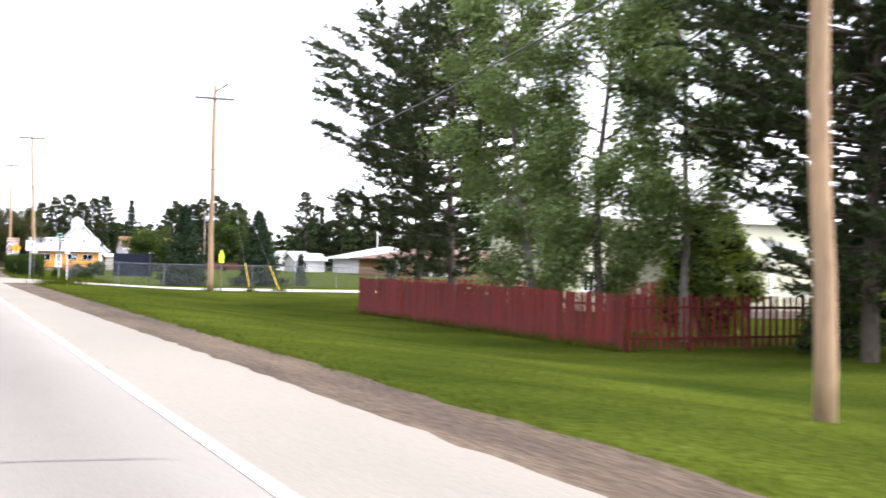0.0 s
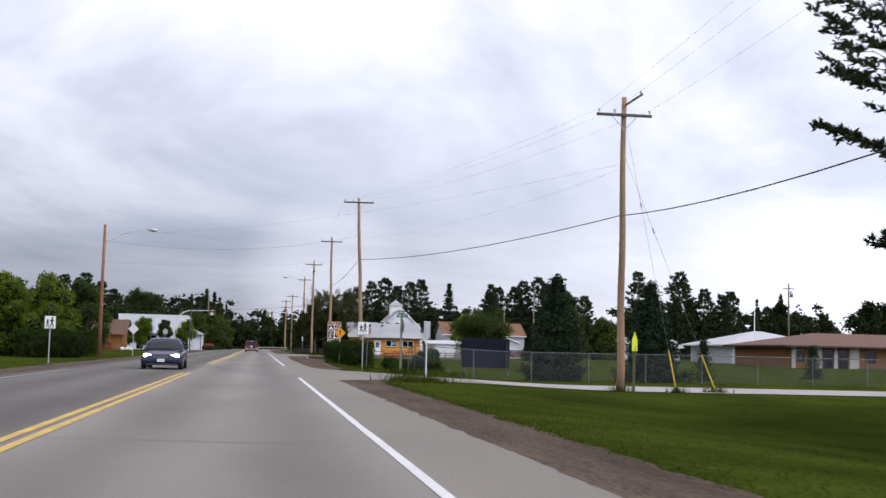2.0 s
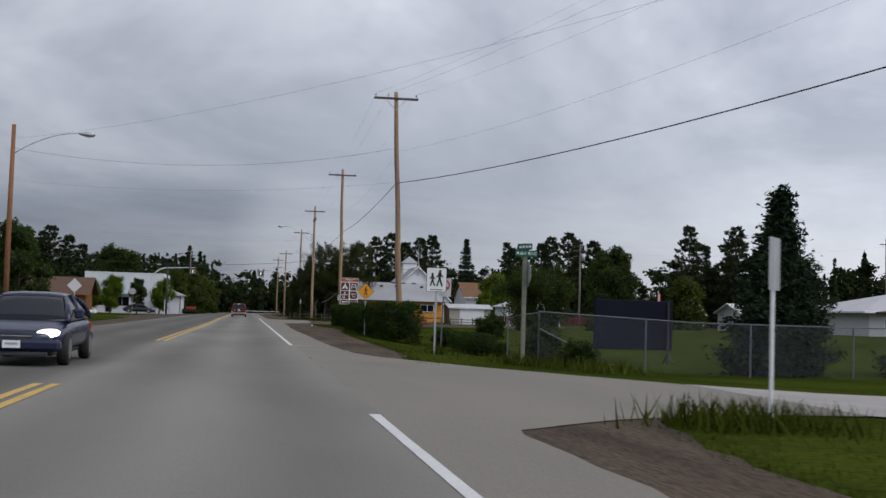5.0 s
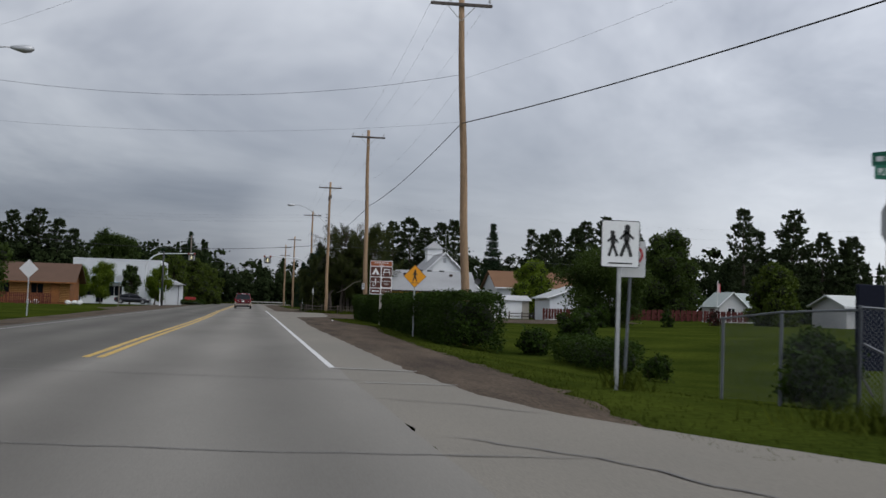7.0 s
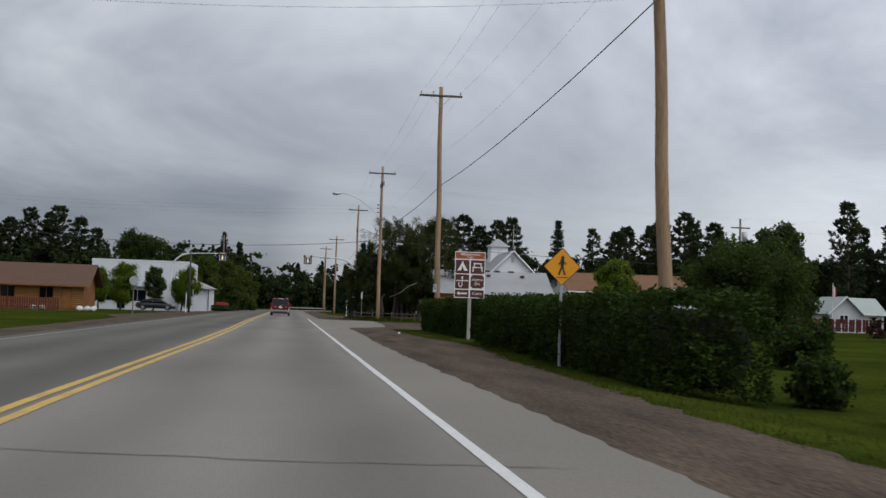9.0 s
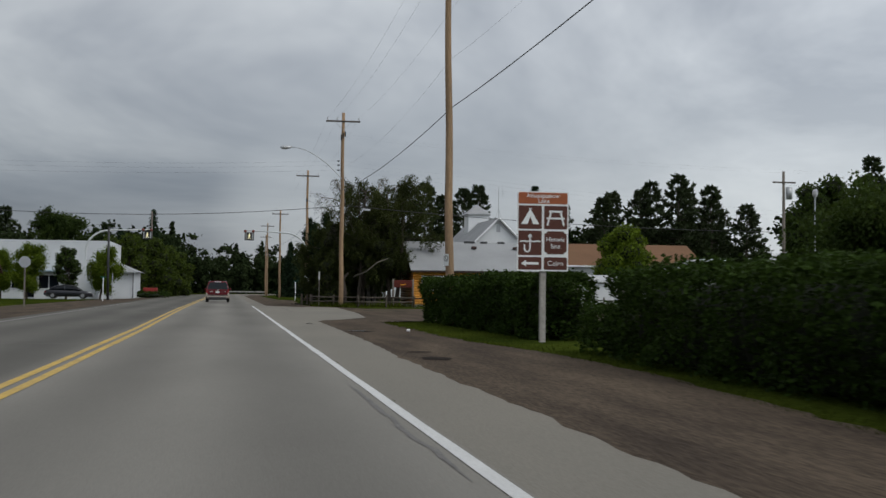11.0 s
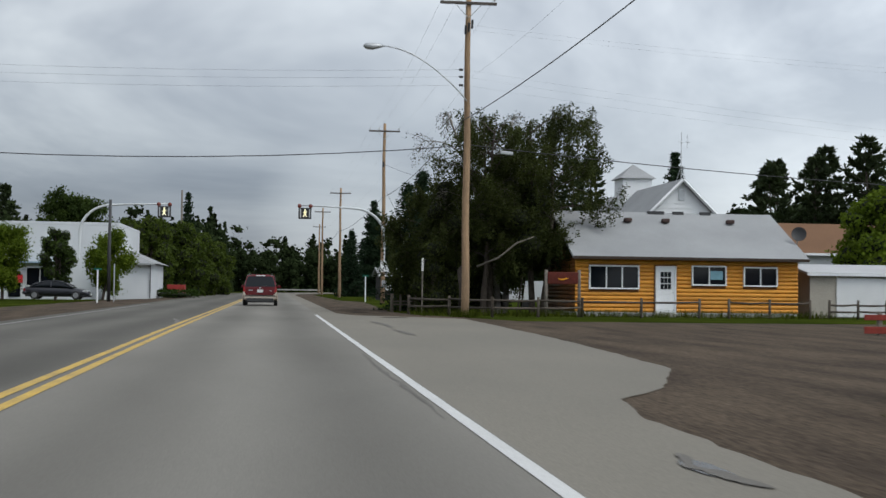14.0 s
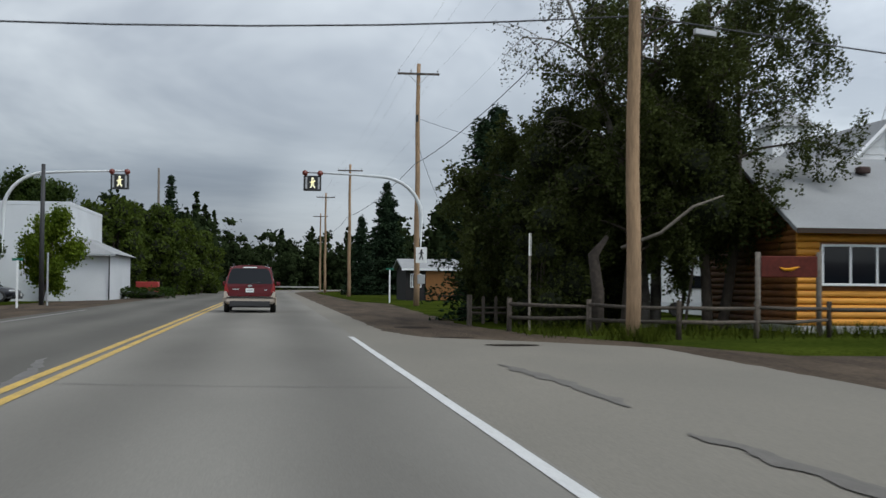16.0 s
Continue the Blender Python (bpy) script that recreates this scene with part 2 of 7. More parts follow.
BIRCH = surface("birch_leaves", (0.046, 0.055, 0.015), 0.7, 0.25, 0.6, 3, 0, tint=(0.026, 0.033, 0.010), island=0.4, spec=0.06)
HEDGE = surface("hedge_leaves", (0.023, 0.042, 0.006), 0.7, 0.25, 0.6, 4, 0, tint=(0.014, 0.027, 0.004), island=0.5, spec=0.06)
WOODS = surface("far_woods", (0.022, 0.031, 0.012), 0.85, 0.3, 0.05, 0.4, 0, tint=(0.014, 0.021, 0.009), island=0.45, spec=0.0)
LILAC = surface("fresh_green_leaves", (0.15, 0.20, 0.03), 0.7, 0.2, 0.5, 3, 0, tint=(0.10, 0.15, 0.022), island=0.35, spec=0.06)
thin_leaf(LILAC, 0.25, (0.22, 0.30, 0.03))
thin_leaf(ASPEN, 0.22, (0.20, 0.27, 0.06))
thin_leaf(LEAF, 0.15, (0.13, 0.19, 0.03))
thin_leaf(OLIVE, 0.15, (0.13, 0.18, 0.025))
thin_leaf(BRIGHT, 0.2, (0.17, 0.25, 0.02))
thin_leaf(BIRCH, 0.12, (0.10, 0.125, 0.025))
thin_leaf(HEDGE, 0.08, (0.09, 0.15, 0.02))
thin_leaf(PINE, 0.12, (0.06, 0.085, 0.025))
RED_FENCE = surface("red_stained_wood", (0.108, 0.009, 0.007), 0.85, 0.25, 0.9, 12, 0.2, tint=(0.085, 0.011, 0.009), own=0.2)
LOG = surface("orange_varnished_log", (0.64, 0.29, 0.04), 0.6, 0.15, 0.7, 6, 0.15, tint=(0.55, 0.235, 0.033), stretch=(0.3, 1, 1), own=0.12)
# browner logs: cabin wood, and the log building's side shade put into colour
LOG_BROWN = surface("brown_varnished_log", (0.27, 0.105, 0.030), 0.7, 0.2, 0.8, 6, 0.2, tint=(0.17, 0.066, 0.022), own=0.15)
ROOF = surface("grey_shingles", (0.30, 0.305, 0.31), 0.9, 0.12, 0.5, 30, 0.2, tint=(0.25, 0.255, 0.26))
BROWN_ROOF = surface("brown_shingles", (0.165, 0.088, 0.046), 0.9, 0.15, 0.5, 20, 0.2)
DULL_ROOF = surface("dull_brown_roof", (0.13, 0.072, 0.055), 0.9, 0.15, 0.4, 20, 0.2)
WHITE = surface("white_paint", (0.74, 0.75, 0.76), 0.6, 0.06, 0.8, 20, 0.05, tint=(0.66, 0.67, 0.68))
CREAM = surface("cream_siding", (0.44, 0.44, 0.33), 0.8, 0.06, 0.4, 10, 0.05)
STUCCO = surface("white_stucco", (0.60, 0.62, 0.64), 0.85, 0.06, 0.4, 20, 0.1, tint=(0.53, 0.55, 0.57))
GLASS = plain("dark_window_glass", (0.006, 0.008, 0.011), 0.05, spec=0.22)
SIGN_WHITE = surface("sign_white", (0.74, 0.75, 0.75), 0.5, 0.05, 2, 20, 0)
SIGN_BLACK = plain("sign_black", (0.015, 0.015, 0.015), 0.5)
SIGN_YELLOW = surface("sign_amber", (0.72, 0.30, 0.012), 0.5, 0.06, 2, 20, 0)
SIGN_LIME = surface("sign_lime", (0.55, 0.66, 0.01), 0.5, 0.06, 2, 20, 0)
SIGN_BROWN = surface("sign_brown", (0.085, 0.028, 0.018), 0.5, 0.12, 2, 20, 0)
SIGN_RUST = surface("sign_rust_brown", (0.30, 0.085, 0.030), 0.5, 0.08, 2, 20, 0)
SIGN_GREEN = surface("sign_green", (0.012, 0.12, 0.075), 0.5, 0.08, 2, 20, 0)
SIGN_BACK = surface("sign_back_aluminium", (0.42, 0.43, 0.44), 0.45, 0.1, 3, 20, 0, metal=0.5)
SIGN_RED = plain("sign_red", (0.5, 0.02, 0.025), 0.5)
GUY_YELLOW = plain("guy_guard_yellow", (0.70, 0.52, 0.02), 0.5)
NAVY = surface("navy_board", (0.006, 0.008, 0.018), 0.75, 0.12, 1, 10, 0, spec=0.15)
FENCE_STEEL = surface("dull_fence_steel", (0.13, 0.14, 0.155), 0.6, 0.15, 3, 12, 0, metal=0.3)
CHAIN = surface("chain_link_wire", (0.15, 0.16, 0.175), 0.55, 0.1, 3, 12, 0, metal=0.4)
MAROON = plain("maroon_car_paint", (0.095, 0.004, 0.007), 0.2)
BEIGE = plain("beige_bumper", (0.42, 0.36, 0.30), 0.5)
BLUE = plain("dark_blue_car_paint", (0.010, 0.015, 0.042), 0.22)
BLACK_CAR = plain("dark_car_paint", (0.015, 0.016, 0.022), 0.3)
TYRE = plain("tyre_rubber", (0.018, 0.018, 0.018), 0.9)
RIM = plain("wheel_rim", (0.30, 0.30, 0.31), 0.35, 0.8)
TAIL = plain("tail_light_red", (0.24, 0.010, 0.010), 0.25)
HEAD = plain("lit_headlight", (1.0, 0.96, 0.86), 0.2, glow=4.0)
LAMP_ON = plain("lit_signal_symbol", (0.95, 0.9, 0.62), 0.4, glow=0.22)
BEACON = plain("red_beacon", (0.15, 0.03, 0.02), 0.4)
CONCRETE = surface("concrete", (0.36, 0.35, 0.33), 0.9, 0.15, 1, 20, 0.2)
ORANGE_WALL = surface("ochre_wall", (0.20, 0.094, 0.030), 0.8, 0.1, 0.6, 8, 0.1)


# ---- mesh helpers ----
class Geo:
    """Collects corners and faces of one mesh."""

    def __init__(self):
        self.v, self.f, self.n = [], [], 0

    def add(self, v, f):
        v = np.asarray(v, float).reshape(-1, 3)
        self.v.append(v)
        self.f.extend([tuple(int(i) + self.n for i in q) for q in f])
        self.n += len(v)
        return self

    def box(self, x0, y0, z0, x1, y1, z1, edge=0.0):
        """A box with chamfered edges."""
        e = min(edge, (x1 - x0) / 3, (y1 - y0) / 3, (z1 - z0) / 3)
        if e <= 0:
            v = [(x, y, z) for x in (x0, x1) for y in (y0, y1) for z in (z0, z1)]
            return self.add(v, [(0, 1, 3, 2), (4, 6, 7, 5), (0, 4, 5, 1), (2, 3, 7, 6), (0, 2, 6, 4), (1, 5, 7, 3)])
        b = bmesh.new()
        bmesh.ops.create_cube(b, size=1)
        for q in b.verts:
            q.co = ((x0 + x1) / 2 + q.co.x * (x1 - x0), (y0 + y1) / 2 + q.co.y * (y1 - y0), (z0 + z1) / 2 + q.co.z * (z1 - z0))
        bmesh.ops.bevel(b, geom=b.edges[:], offset=e, segments=1, affect="EDGES")
        b.verts.index_update()
        self.add([q.co[:] for q in b.verts], [[q.index for q in face.verts] for face in b.faces])
        b.free()
        return self

    def tube(self, points, radii, n=8, cap=True):
        p = np.asarray(points, float)
        r = np.broadcast_to(np.asarray(radii, float), (len(p),))
        t = np.gradient(p, axis=0)
        t /= np.linalg.norm(t, axis=1)[:, None] + 1e-9
        ref = np.array((0.0, 0, 1)) if abs(t[:, 2]).mean() < 0.8 else np.array((1.0, 0, 0))
        u = np.cross(t, ref); u /= np.linalg.norm(u, axis=1)[:, None] + 1e-9
        w = np.cross(t, u)
        a = np.arange(n) * 2 * np.pi / n
        ring = p[:, None] + r[:, None, None] * (np.cos(a)[None, :, None] * u[:, None] + np.sin(a)[None, :, None] * w[:, None])
        f = [(i * n + j, i * n + (j + 1) % n, (i + 1) * n + (j + 1) % n, (i + 1) * n + j) for i in range(len(p) - 1) for j in range(n)]
        if cap:
            f += [tuple(range(n))[::-1], tuple((len(p) - 1) * n + j for j in range(n))]
        return self.add(ring.reshape(-1, 3), f)

    def prism(self, outline, depth, place):
        """An outline (a, b) pushed from depth[0] to depth[1]; place(a, b, d) gives the point."""
        k = len(outline)
        v = [place(a, b, d) for d in depth for a, b in outline]
        f = [tuple(range(k))[::-1], tuple(range(k, 2 * k))] + [(i, (i + 1) % k, k + (i + 1) % k, k + i) for i in range(k)]
        return self.add(v, f)

    def turned(self, m, start=0):
        """Turns all that was added since corner block start."""
        for i in range(start, len(self.v)):
            h = np.c_[self.v[i], np.ones(len(self.v[i]))]
            self.v[i] = (h @ np.array(m).T)[:, :3]
        return self

    def mesh(self, name, material, smooth=False):
        me = bpy.data.meshes.new(name)
        me.from_pydata(np.concatenate(self.v), [], self.f)
        for q in (material if isinstance(material, (list, tuple)) else [material]):
            me.materials.append(q)
        if smooth:
            me.shade_smooth()
        me.update()
        return me


def part(name, geo, material, parent, label="", smooth=False):
    """One mesh under a thing or a part."""
    ob = new(name, geo.mesh(name, material, smooth) if isinstance(geo, Geo) else geo)
    if parent is not None:
        ob.parent = parent
        if parent.parent is None:
            ob.matrix_parent_inverse = parent.matrix_basis.inverted()
    return tagged(ob, label)


def thing(name, label, category, group="", at=(0, 0, 0), turn=0.0):
    ob = new(name)
    ob.empty_display_size = 0.2
    ob.matrix_basis = pose(*at, 0, 0, turn)
    return tagged(ob, label, category, group)


def child(name, geo, material, parent, label="", smooth=False):
    """A part built in its thing's own space."""
    ob = new(name, geo.mesh(name, material, smooth) if isinstance(geo, Geo) else geo)
    ob.parent = parent
    return tagged(ob, label)


def whole(name, geo, material, label, category, group="", kind="", smooth=False):
    return tagged(new(name, geo.mesh(name, material, smooth)), label, category, group, kind)


def interp(y, table):
    return float(np.interp(y, [a for a, _ in table], [b for _, b in table]))


FALL = [(-60, 0.95), (30, 0.98), (55, 0.85), (72, 0.36), (90, 0.38), (104, 0.32), (125, 0.1), (140, 0.0)]
DIP = [(88, 0), (94, 0.07), (97, 0.12), (100, 0.26), (108, 0.40), (113, 0.38), (120, 0.34), (130, 0.18), (140, 0)]


def gz(x, y):
    """Height of the ground: level along the road, falling away to the lawns beside it."""
    s = min(max((x - 4.6) / 12.0, 0), 1)
    rise = 0.55 * min(max((x - 25) / 20, 0), 1) * min(max((y - 92) / 25, 0), 1) * min(max((215 - y) / 20, 0), 1)
    dip = interp(y, DIP) * min(max((x - 6.3) / 3.2, 0), 1) * min(max((24 - x) / 9, 0), 1)
    return rise - dip - interp(y, FALL) * s * s * (3 - 2 * s) if x > 0 else -0.15 * min(max((-9.5 - x) / 6, 0), 1)


# ---- ground, road, shoulders ----
PAVED = [(-90, 4.05), (15, 4.0), (28, 3.85), (45, 3.7), (70.3, 3.62), (72, 5.2), (74, 8.0), (75.6, 10.5), (83.8, 10.5), (84.8, 8.2), (86.5, 6.4), (88.6, 5.4), (91, 4.4), (94, 3.9), (100, 3.65),
         (135, 3.6), (142, 3.65), (150, 3.85), (163, 3.95), (168, 3.98), (170, 4.3), (171.6, 5.3), (175.4, 6.6), (186, 7.3), (192, 7.5), (205, 7.9), (207.5, 6.0), (209.5, 3.9), (213, 3.3), (520, 3.2)]
STONES = [(-90, 5.05), (60, 5.1), (68, 5.1), (71, 5.5), (72.5, 6.0), (90, 5.0), (96, 5.5), (115, 5.8), (130, 6.3), (138, 7.0), (143.5, 7.0), (147.3, 6.75), (150, 6.45), (154, 6.3), (163, 6.35), (168.2, 6.5), (169.5, 7.4), (171, 9.6), (174, 16), (178, 28), (180, 34), (199, 34), (201, 30), (202.4, 9.6), (208, 8.1), (212, 6.7),
          (220, 6.2), (245, 7.2), (258, 7.6), (265, 6.2), (520, 5.2)]
LEFT_STONES = [(-90, -9.3), (150, -9.8), (185, -11.0), (205, -14.5), (262, -13.0), (270, -10.0), (520, -9.0)]


def sheet(xs, ys, height):
    g = Geo()
    nx = len(xs)
    g.add([(x, y, height(x, y)) for y in ys for x in xs],
          [(j * nx + i, j * nx + i + 1, (j + 1) * nx + i + 1, (j + 1) * nx + i) for j in range(len(ys) - 1) for i in range(nx - 1)])
    return g


ground_x = [-900, -400, -200, -100, -60, -40, -30, -24, -20, -17, -14, -12, -10, -8, 0, 3, 4.6, 5, 5.5, 6, 6.5, 7, 8, 9, 10, 11, 12, 13, 14, 15, 16, 17, 18, 20, 24, 30, 40, 60, 100, 200, 400, 900]
ground_y = [-600, -200, -80, -30] + list(range(-20, 260, 2)) + [270, 300, 340, 400, 500, 700, 1200, 2500]
whole("ground", sheet(ground_x, ground_y, lambda x, y: gz(x, y) - (0.14 if interp(y, LEFT_STONES) + 0.5 < x < interp(y, STONES) - 0.35 else 0.04)), GRASS, "uneven green mown lawn and verge", "ground", kind="structure", smooth=True)


def strip(left, right, y0, y1, step, lift, ragged=0.0, columns=6, bend=True):
    """A band of ground between two lines x = left(y) and x = right(y), its edges ragged."""
    g = Geo()
    ys = np.arange(y0, y1 + step / 2, step)
    v = []
    for y in ys:
        a, b = left(y), right(y)
        a += ragged * noise.noise((a, y * 1.3, 3.0)) + ragged * 0.6 * noise.noise((a, y * 4.1, 7.0))
        b += ragged * noise.noise((b, y * 1.3, 5.0)) + ragged * 0.6 * noise.noise((b, y * 4.1, 9.0))
        for k in range(columns + 1):
            x = a + (b - a) * k / columns
            v.append((x + (swerve(y) if bend else 0), y, gz(x, y) + lift))
    c = columns + 1
    g.add(v, [(j * c + i, j * c + i + 1, (j + 1) * c + i + 1, (j + 1) * c + i) for j in range(len(ys) - 1) for i in range(columns)])
    return g


def swerve(y):
    """Far ahead the road bends to the right."""
    return max(0.0, y - 330) ** 2 / 420.0


whole("gravel_shoulder", strip(lambda y: 3.2, lambda y: interp(y, STONES), -90, 430, 0.7, -0.024, 0.22, 14), GRAVEL,
      "brown dirt and gravel shoulder beside the road", "shoulder", kind="structure")
whole("gravel_shoulder", strip(lambda y: interp(y, LEFT_STONES), lambda y: -7.2, -90, 430, 0.8, -0.024, 0.3, 5), GRAVEL,
      "brown gravel shoulder along the far lane", "shoulder", kind="structure")
whole("road", strip(lambda y: -7.7, lambda y: 2.36, -90, 430, 1.0, -0.006, 0.03, 8), ASPHALT,
      "worn grey asphalt two-lane highway", "road", kind="structure")
whole("paved_shoulder", strip(lambda y: 2.33, lambda y: interp(y, PAVED), -90, 430, 0.4, -0.012, 0.08, 8), APRON,
      "paler old asphalt shoulder and apron", "road", kind="structure")
side = Geo()
sx = np.concatenate([np.arange(10.4, 20, 0.8), np.arange(20, 130, 5)])
side.add([(x, y, gz(x, y) - 0.006) for x in sx for y in (75.5 + 0.12 * noise.noise((x, 1, 2)), 78, 81, 83.9 + 0.12 * noise.noise((x, 4, 2)))],
         [(i * 4 + j, (i + 1) * 4 + j, (i + 1) * 4 + j + 1, i * 4 + j + 1) for i in range(len(sx) - 1) for j in range(3)])
whole("side_road", side, SIDE, "pale dusty side road joining the highway", "road", kind="structure")


def line(x, y0, y1, width, material, label, drift=((0, 0.0),)):
    whole("road_marking", strip(lambda y: x + interp(y, drift) - width / 2, lambda y: x + interp(y, drift) + width / 2, y0, y1, 1.5, 0.0, 0.012, 1), material, label, "road marking", kind="structure")


line(2.27, -60, 71.7, 0.12, WHITE_LINE, "solid white edge line painted on asphalt")
line(2.265, 99.9, 209, 0.12, WHITE_LINE, "solid white edge line painted on asphalt")
for lane in (-2.015, -2.275):
    line(lane, -60, 77, 0.14, YELLOW_LINE, "double yellow centre line on asphalt")
    line(lane, 101.5, 420, 0.14, YELLOW_LINE, "double yellow centre line on asphalt", ((101, -0.02), (114, -0.01), (137, 0.15), (158, 0.16), (174, 0.05), (190, -0.035)))
line(-7.05, -60, 78, 0.10, OLD_LINE, "faded white edge line of the far lane")
line(-7.05, 112, 235, 0.10, OLD_LINE, "faded white edge line of the far lane")
bar = Geo().add([(2.3, 99.75, 0.001), (3.75, 99.3, 0.001), (3.75, 99.42, 0.001), (2.3, 99.95, 0.001)], [(0, 1, 2, 3)])
whole("road_marking", bar, OLD_LINE, "thin worn white bar across the shoulder", "road marking", kind="structure")
whole("road_marking", Geo().add([(2.5, 95.85, 0.001), (3.9, 95.75, 0.001), (3.9, 95.85, 0.001), (2.5, 95.95, 0.001)], [(0, 1, 2, 3)]), OLD_LINE,
      "thin worn white bar across the shoulder", "road marking", kind="structure")


def crack(points, width, material=TAR, label="dark sealed crack across the asphalt", wander=1.0):
    """A wandering ribbon of tar."""
    p = np.array(points, float)
    along = np.linspace(0, len(p) - 1, 10 * (len(p) - 1) + 1)
    x, y = np.interp(along, range(len(p)), p[:, 0]), np.interp(along, range(len(p)), p[:, 1])
    d = np.stack([np.gradient(x), np.gradient(y)], 1)
    d /= np.linalg.norm(d, axis=1)[:, None]
    v = []
    for i in range(len(x)):
        o = wander * 0.10 * noise.noise((x[i] * 1.7, y[i] * 1.7, 1)) + 0.04 * noise.noise((x[i] * 6, y[i] * 6, 4))
        w = width / 2 * (0.6 + 0.8 * abs(noise.noise((x[i] * 3, y[i] * 3, 8)))) * (max(0.12, 0.7 + 0.9 * noise.noise((x[i], y[i] * 1.1, 2))) if material is DAMP else 1.0) * min(1.0, 0.15 + i / 4, 0.15 + (len(x) - 1 - i) / 4)
        for s in (-1, 1):
            v.append((x[i] - d[i, 1] * (o + s * w), y[i] + d[i, 0] * (o + s * w), gz(x[i], y[i]) - 0.0015))
    whole("crack", Geo().add(v, [(2 * i, 2 * i + 2, 2 * i + 3, 2 * i + 1) for i in range(len(x) - 1)]), material, label, "crack", kind="structure")


for y, x1, w in ((8, 2, .04), (40, 3.4, .04), (58.6, 3.2, .06), (87.1, 4.0, .07), (96.6, 3.0, .06), (99.1, 2.4, .05), (107.2, 3.0, .06), (127, 2.4, .04), (147.2, 3.0, .07), (159, 2.2, .04), (183.0, 5.0, .06), (196, 3.0, .04), (216, 3, .05)):
    crack([(-7.4, y + 0.9), (-2, y + 0.5), (0.5, y), (x1, y - 0.15)], w)
crack([(2.08, 128), (2.08, 132), (2.07, 136)], 0.07, wander=0.3)
crack([(2.12, 168), (2.11, 174), (2.12, 179)], 0.10, DAMP, wander=0.3)
crack([(-2.3, 194.5), (-2.5, 198), (-2.9, 201.5)], 0.22)
crack([(3.85, 200), (4.05, 196.5), (3.97, 193.5)], 0.42, DAMP)
crack([(3.86, 191.4), (3.95, 189.8), (4.02, 187.6)], 0.34, DAMP)
crack([(3.44, 165.6), (3.40, 164.9), (3.52, 164.0)], 0.42, DAMP)
crack([(2.6, 88.5), (3.6, 87.0), (4.4, 84.5)], 0.06)
crack([(2.4, 93), (3.4, 92.2), (4.2, 91)], 0.05)


DAMP_STONES = surface("damp_gravel", (0.024, 0.018, 0.014), 0.9, 0.3, 2, 20, 0.4, spec=0.05)


def puddle(x, y, a, b, dry=False):
    k = 28
    level = gz(x, y) - (0.004 if x < interp(y, PAVED) else 0.016)
    v = [(x, y, level)]
    for i in range(k):
        t = 2 * math.pi * i / k
        s = 1 + 0.35 * noise.noise((math.cos(t) * 1.5 + x, math.sin(t) * 1.5, y))
        v.append((x + a * s * math.cos(t), y + b * s * math.sin(t), level))
    whole("puddle", Geo().add(v, [(0, 1 + i, 1 + (i + 1) % k) for i in range(k)]), DAMP_STONES if dry else WATER,
          "dark damp patch in the gravel" if dry else "shallow rain puddle in the gravel", "puddle", kind="structure")


for q in ((4.4, 157.5, 0.26, 0.42), (3.42, 164.85, 0.11, 0.42)):
    puddle(*q)
for q in ((4.34, 144.9, 0.25, 0.22), (4.28, 142.6, 0.27, 0.55), (4.65, 157.0, 0.22, 0.35), (5.2, 205.8, 0.6, 0.4), (4.55, 209.6, 0.45, 0.22), (4.4, 216, 0.5, 0.8),):
    puddle(*q, dry=True)

# grass blades along the verge and round the posts
rng = np.random.default_rng(3)


def blades(places, low, high, name, label):
    p = np.array(places)
    k = len(p)
    a = rng.uniform(0, 2 * np.pi, k)
    h = rng.uniform(low, high, k)
    lean = rng.normal(0, 0.35, (k, 2)) * h[:, None]
    w = 0.005 + 0.035 * h
    side_v = np.stack([np.cos(a) * w, np.sin(a) * w, np.zeros(k)], 1)
    tip = p + np.stack([lean[:, 0], lean[:, 1], h], 1)
    v = np.stack([p - side_v, p + side_v, tip], 1).reshape(-1, 3)
    whole(name, Geo().add(v, np.arange(3 * k).reshape(-1, 3)), BLADE, label, "grass", kind="stuff")


spots = []
while len(spots) < 34000:
    y = rng.uniform(2, 204)
    edge = interp(y, STONES)
    if 70.5 < y < 87 or 169 < y < 201.5:
        continue
    x = edge - 0.15 + abs(rng.normal(0, 1.0)) * (0.35 if rng.random() < 0.35 else 3.2)
    spots.append((x, y, gz(x, y) - 0.04))
blades(spots, 0.025, 0.07, "verge_grass", "short green grass along the gravel edge")
spots = []
for cx, cy, r, k in ((7.0, 71.6, 1.1, 500), (6.2, 71.2, 0.8, 350), (8.2, 90.8, 1.0, 500), (10.5, 91.5, 1.2, 400), (20.3, 76.4, 0.5, 160), (18.2, 75.4, 0.4, 120), (15.7, 75.2, 0.5, 120), (6.8, 96.8, 0.4, 120),
                     (8.5, 208.3, 0.6, 350), (9.5, 88.8, 1.5, 400), (18.8, 45, 0.3, 10)):
    for i in range(k):
        d = rng.normal(0, r / 2, 2)
        spots.append((cx + d[0], cy + d[1], gz(cx + d[0], cy + d[1]) - 0.02))
for i in range(1800):
    y = rng.uniform(31, 55); x = 18.75 - abs(rng.normal(0, 0.18))
    spots.append((x, y, gz(x, y) - 0.04))
for i in range(2500):
    x = rng.uniform(6.5, 26); y = 212.6 - abs(rng.normal(0, 1.6))
    spots.append((x, y, -0.02))
blades(spots, 0.12, 0.42, "tall_weeds", "tall uncut weeds round posts and fences")


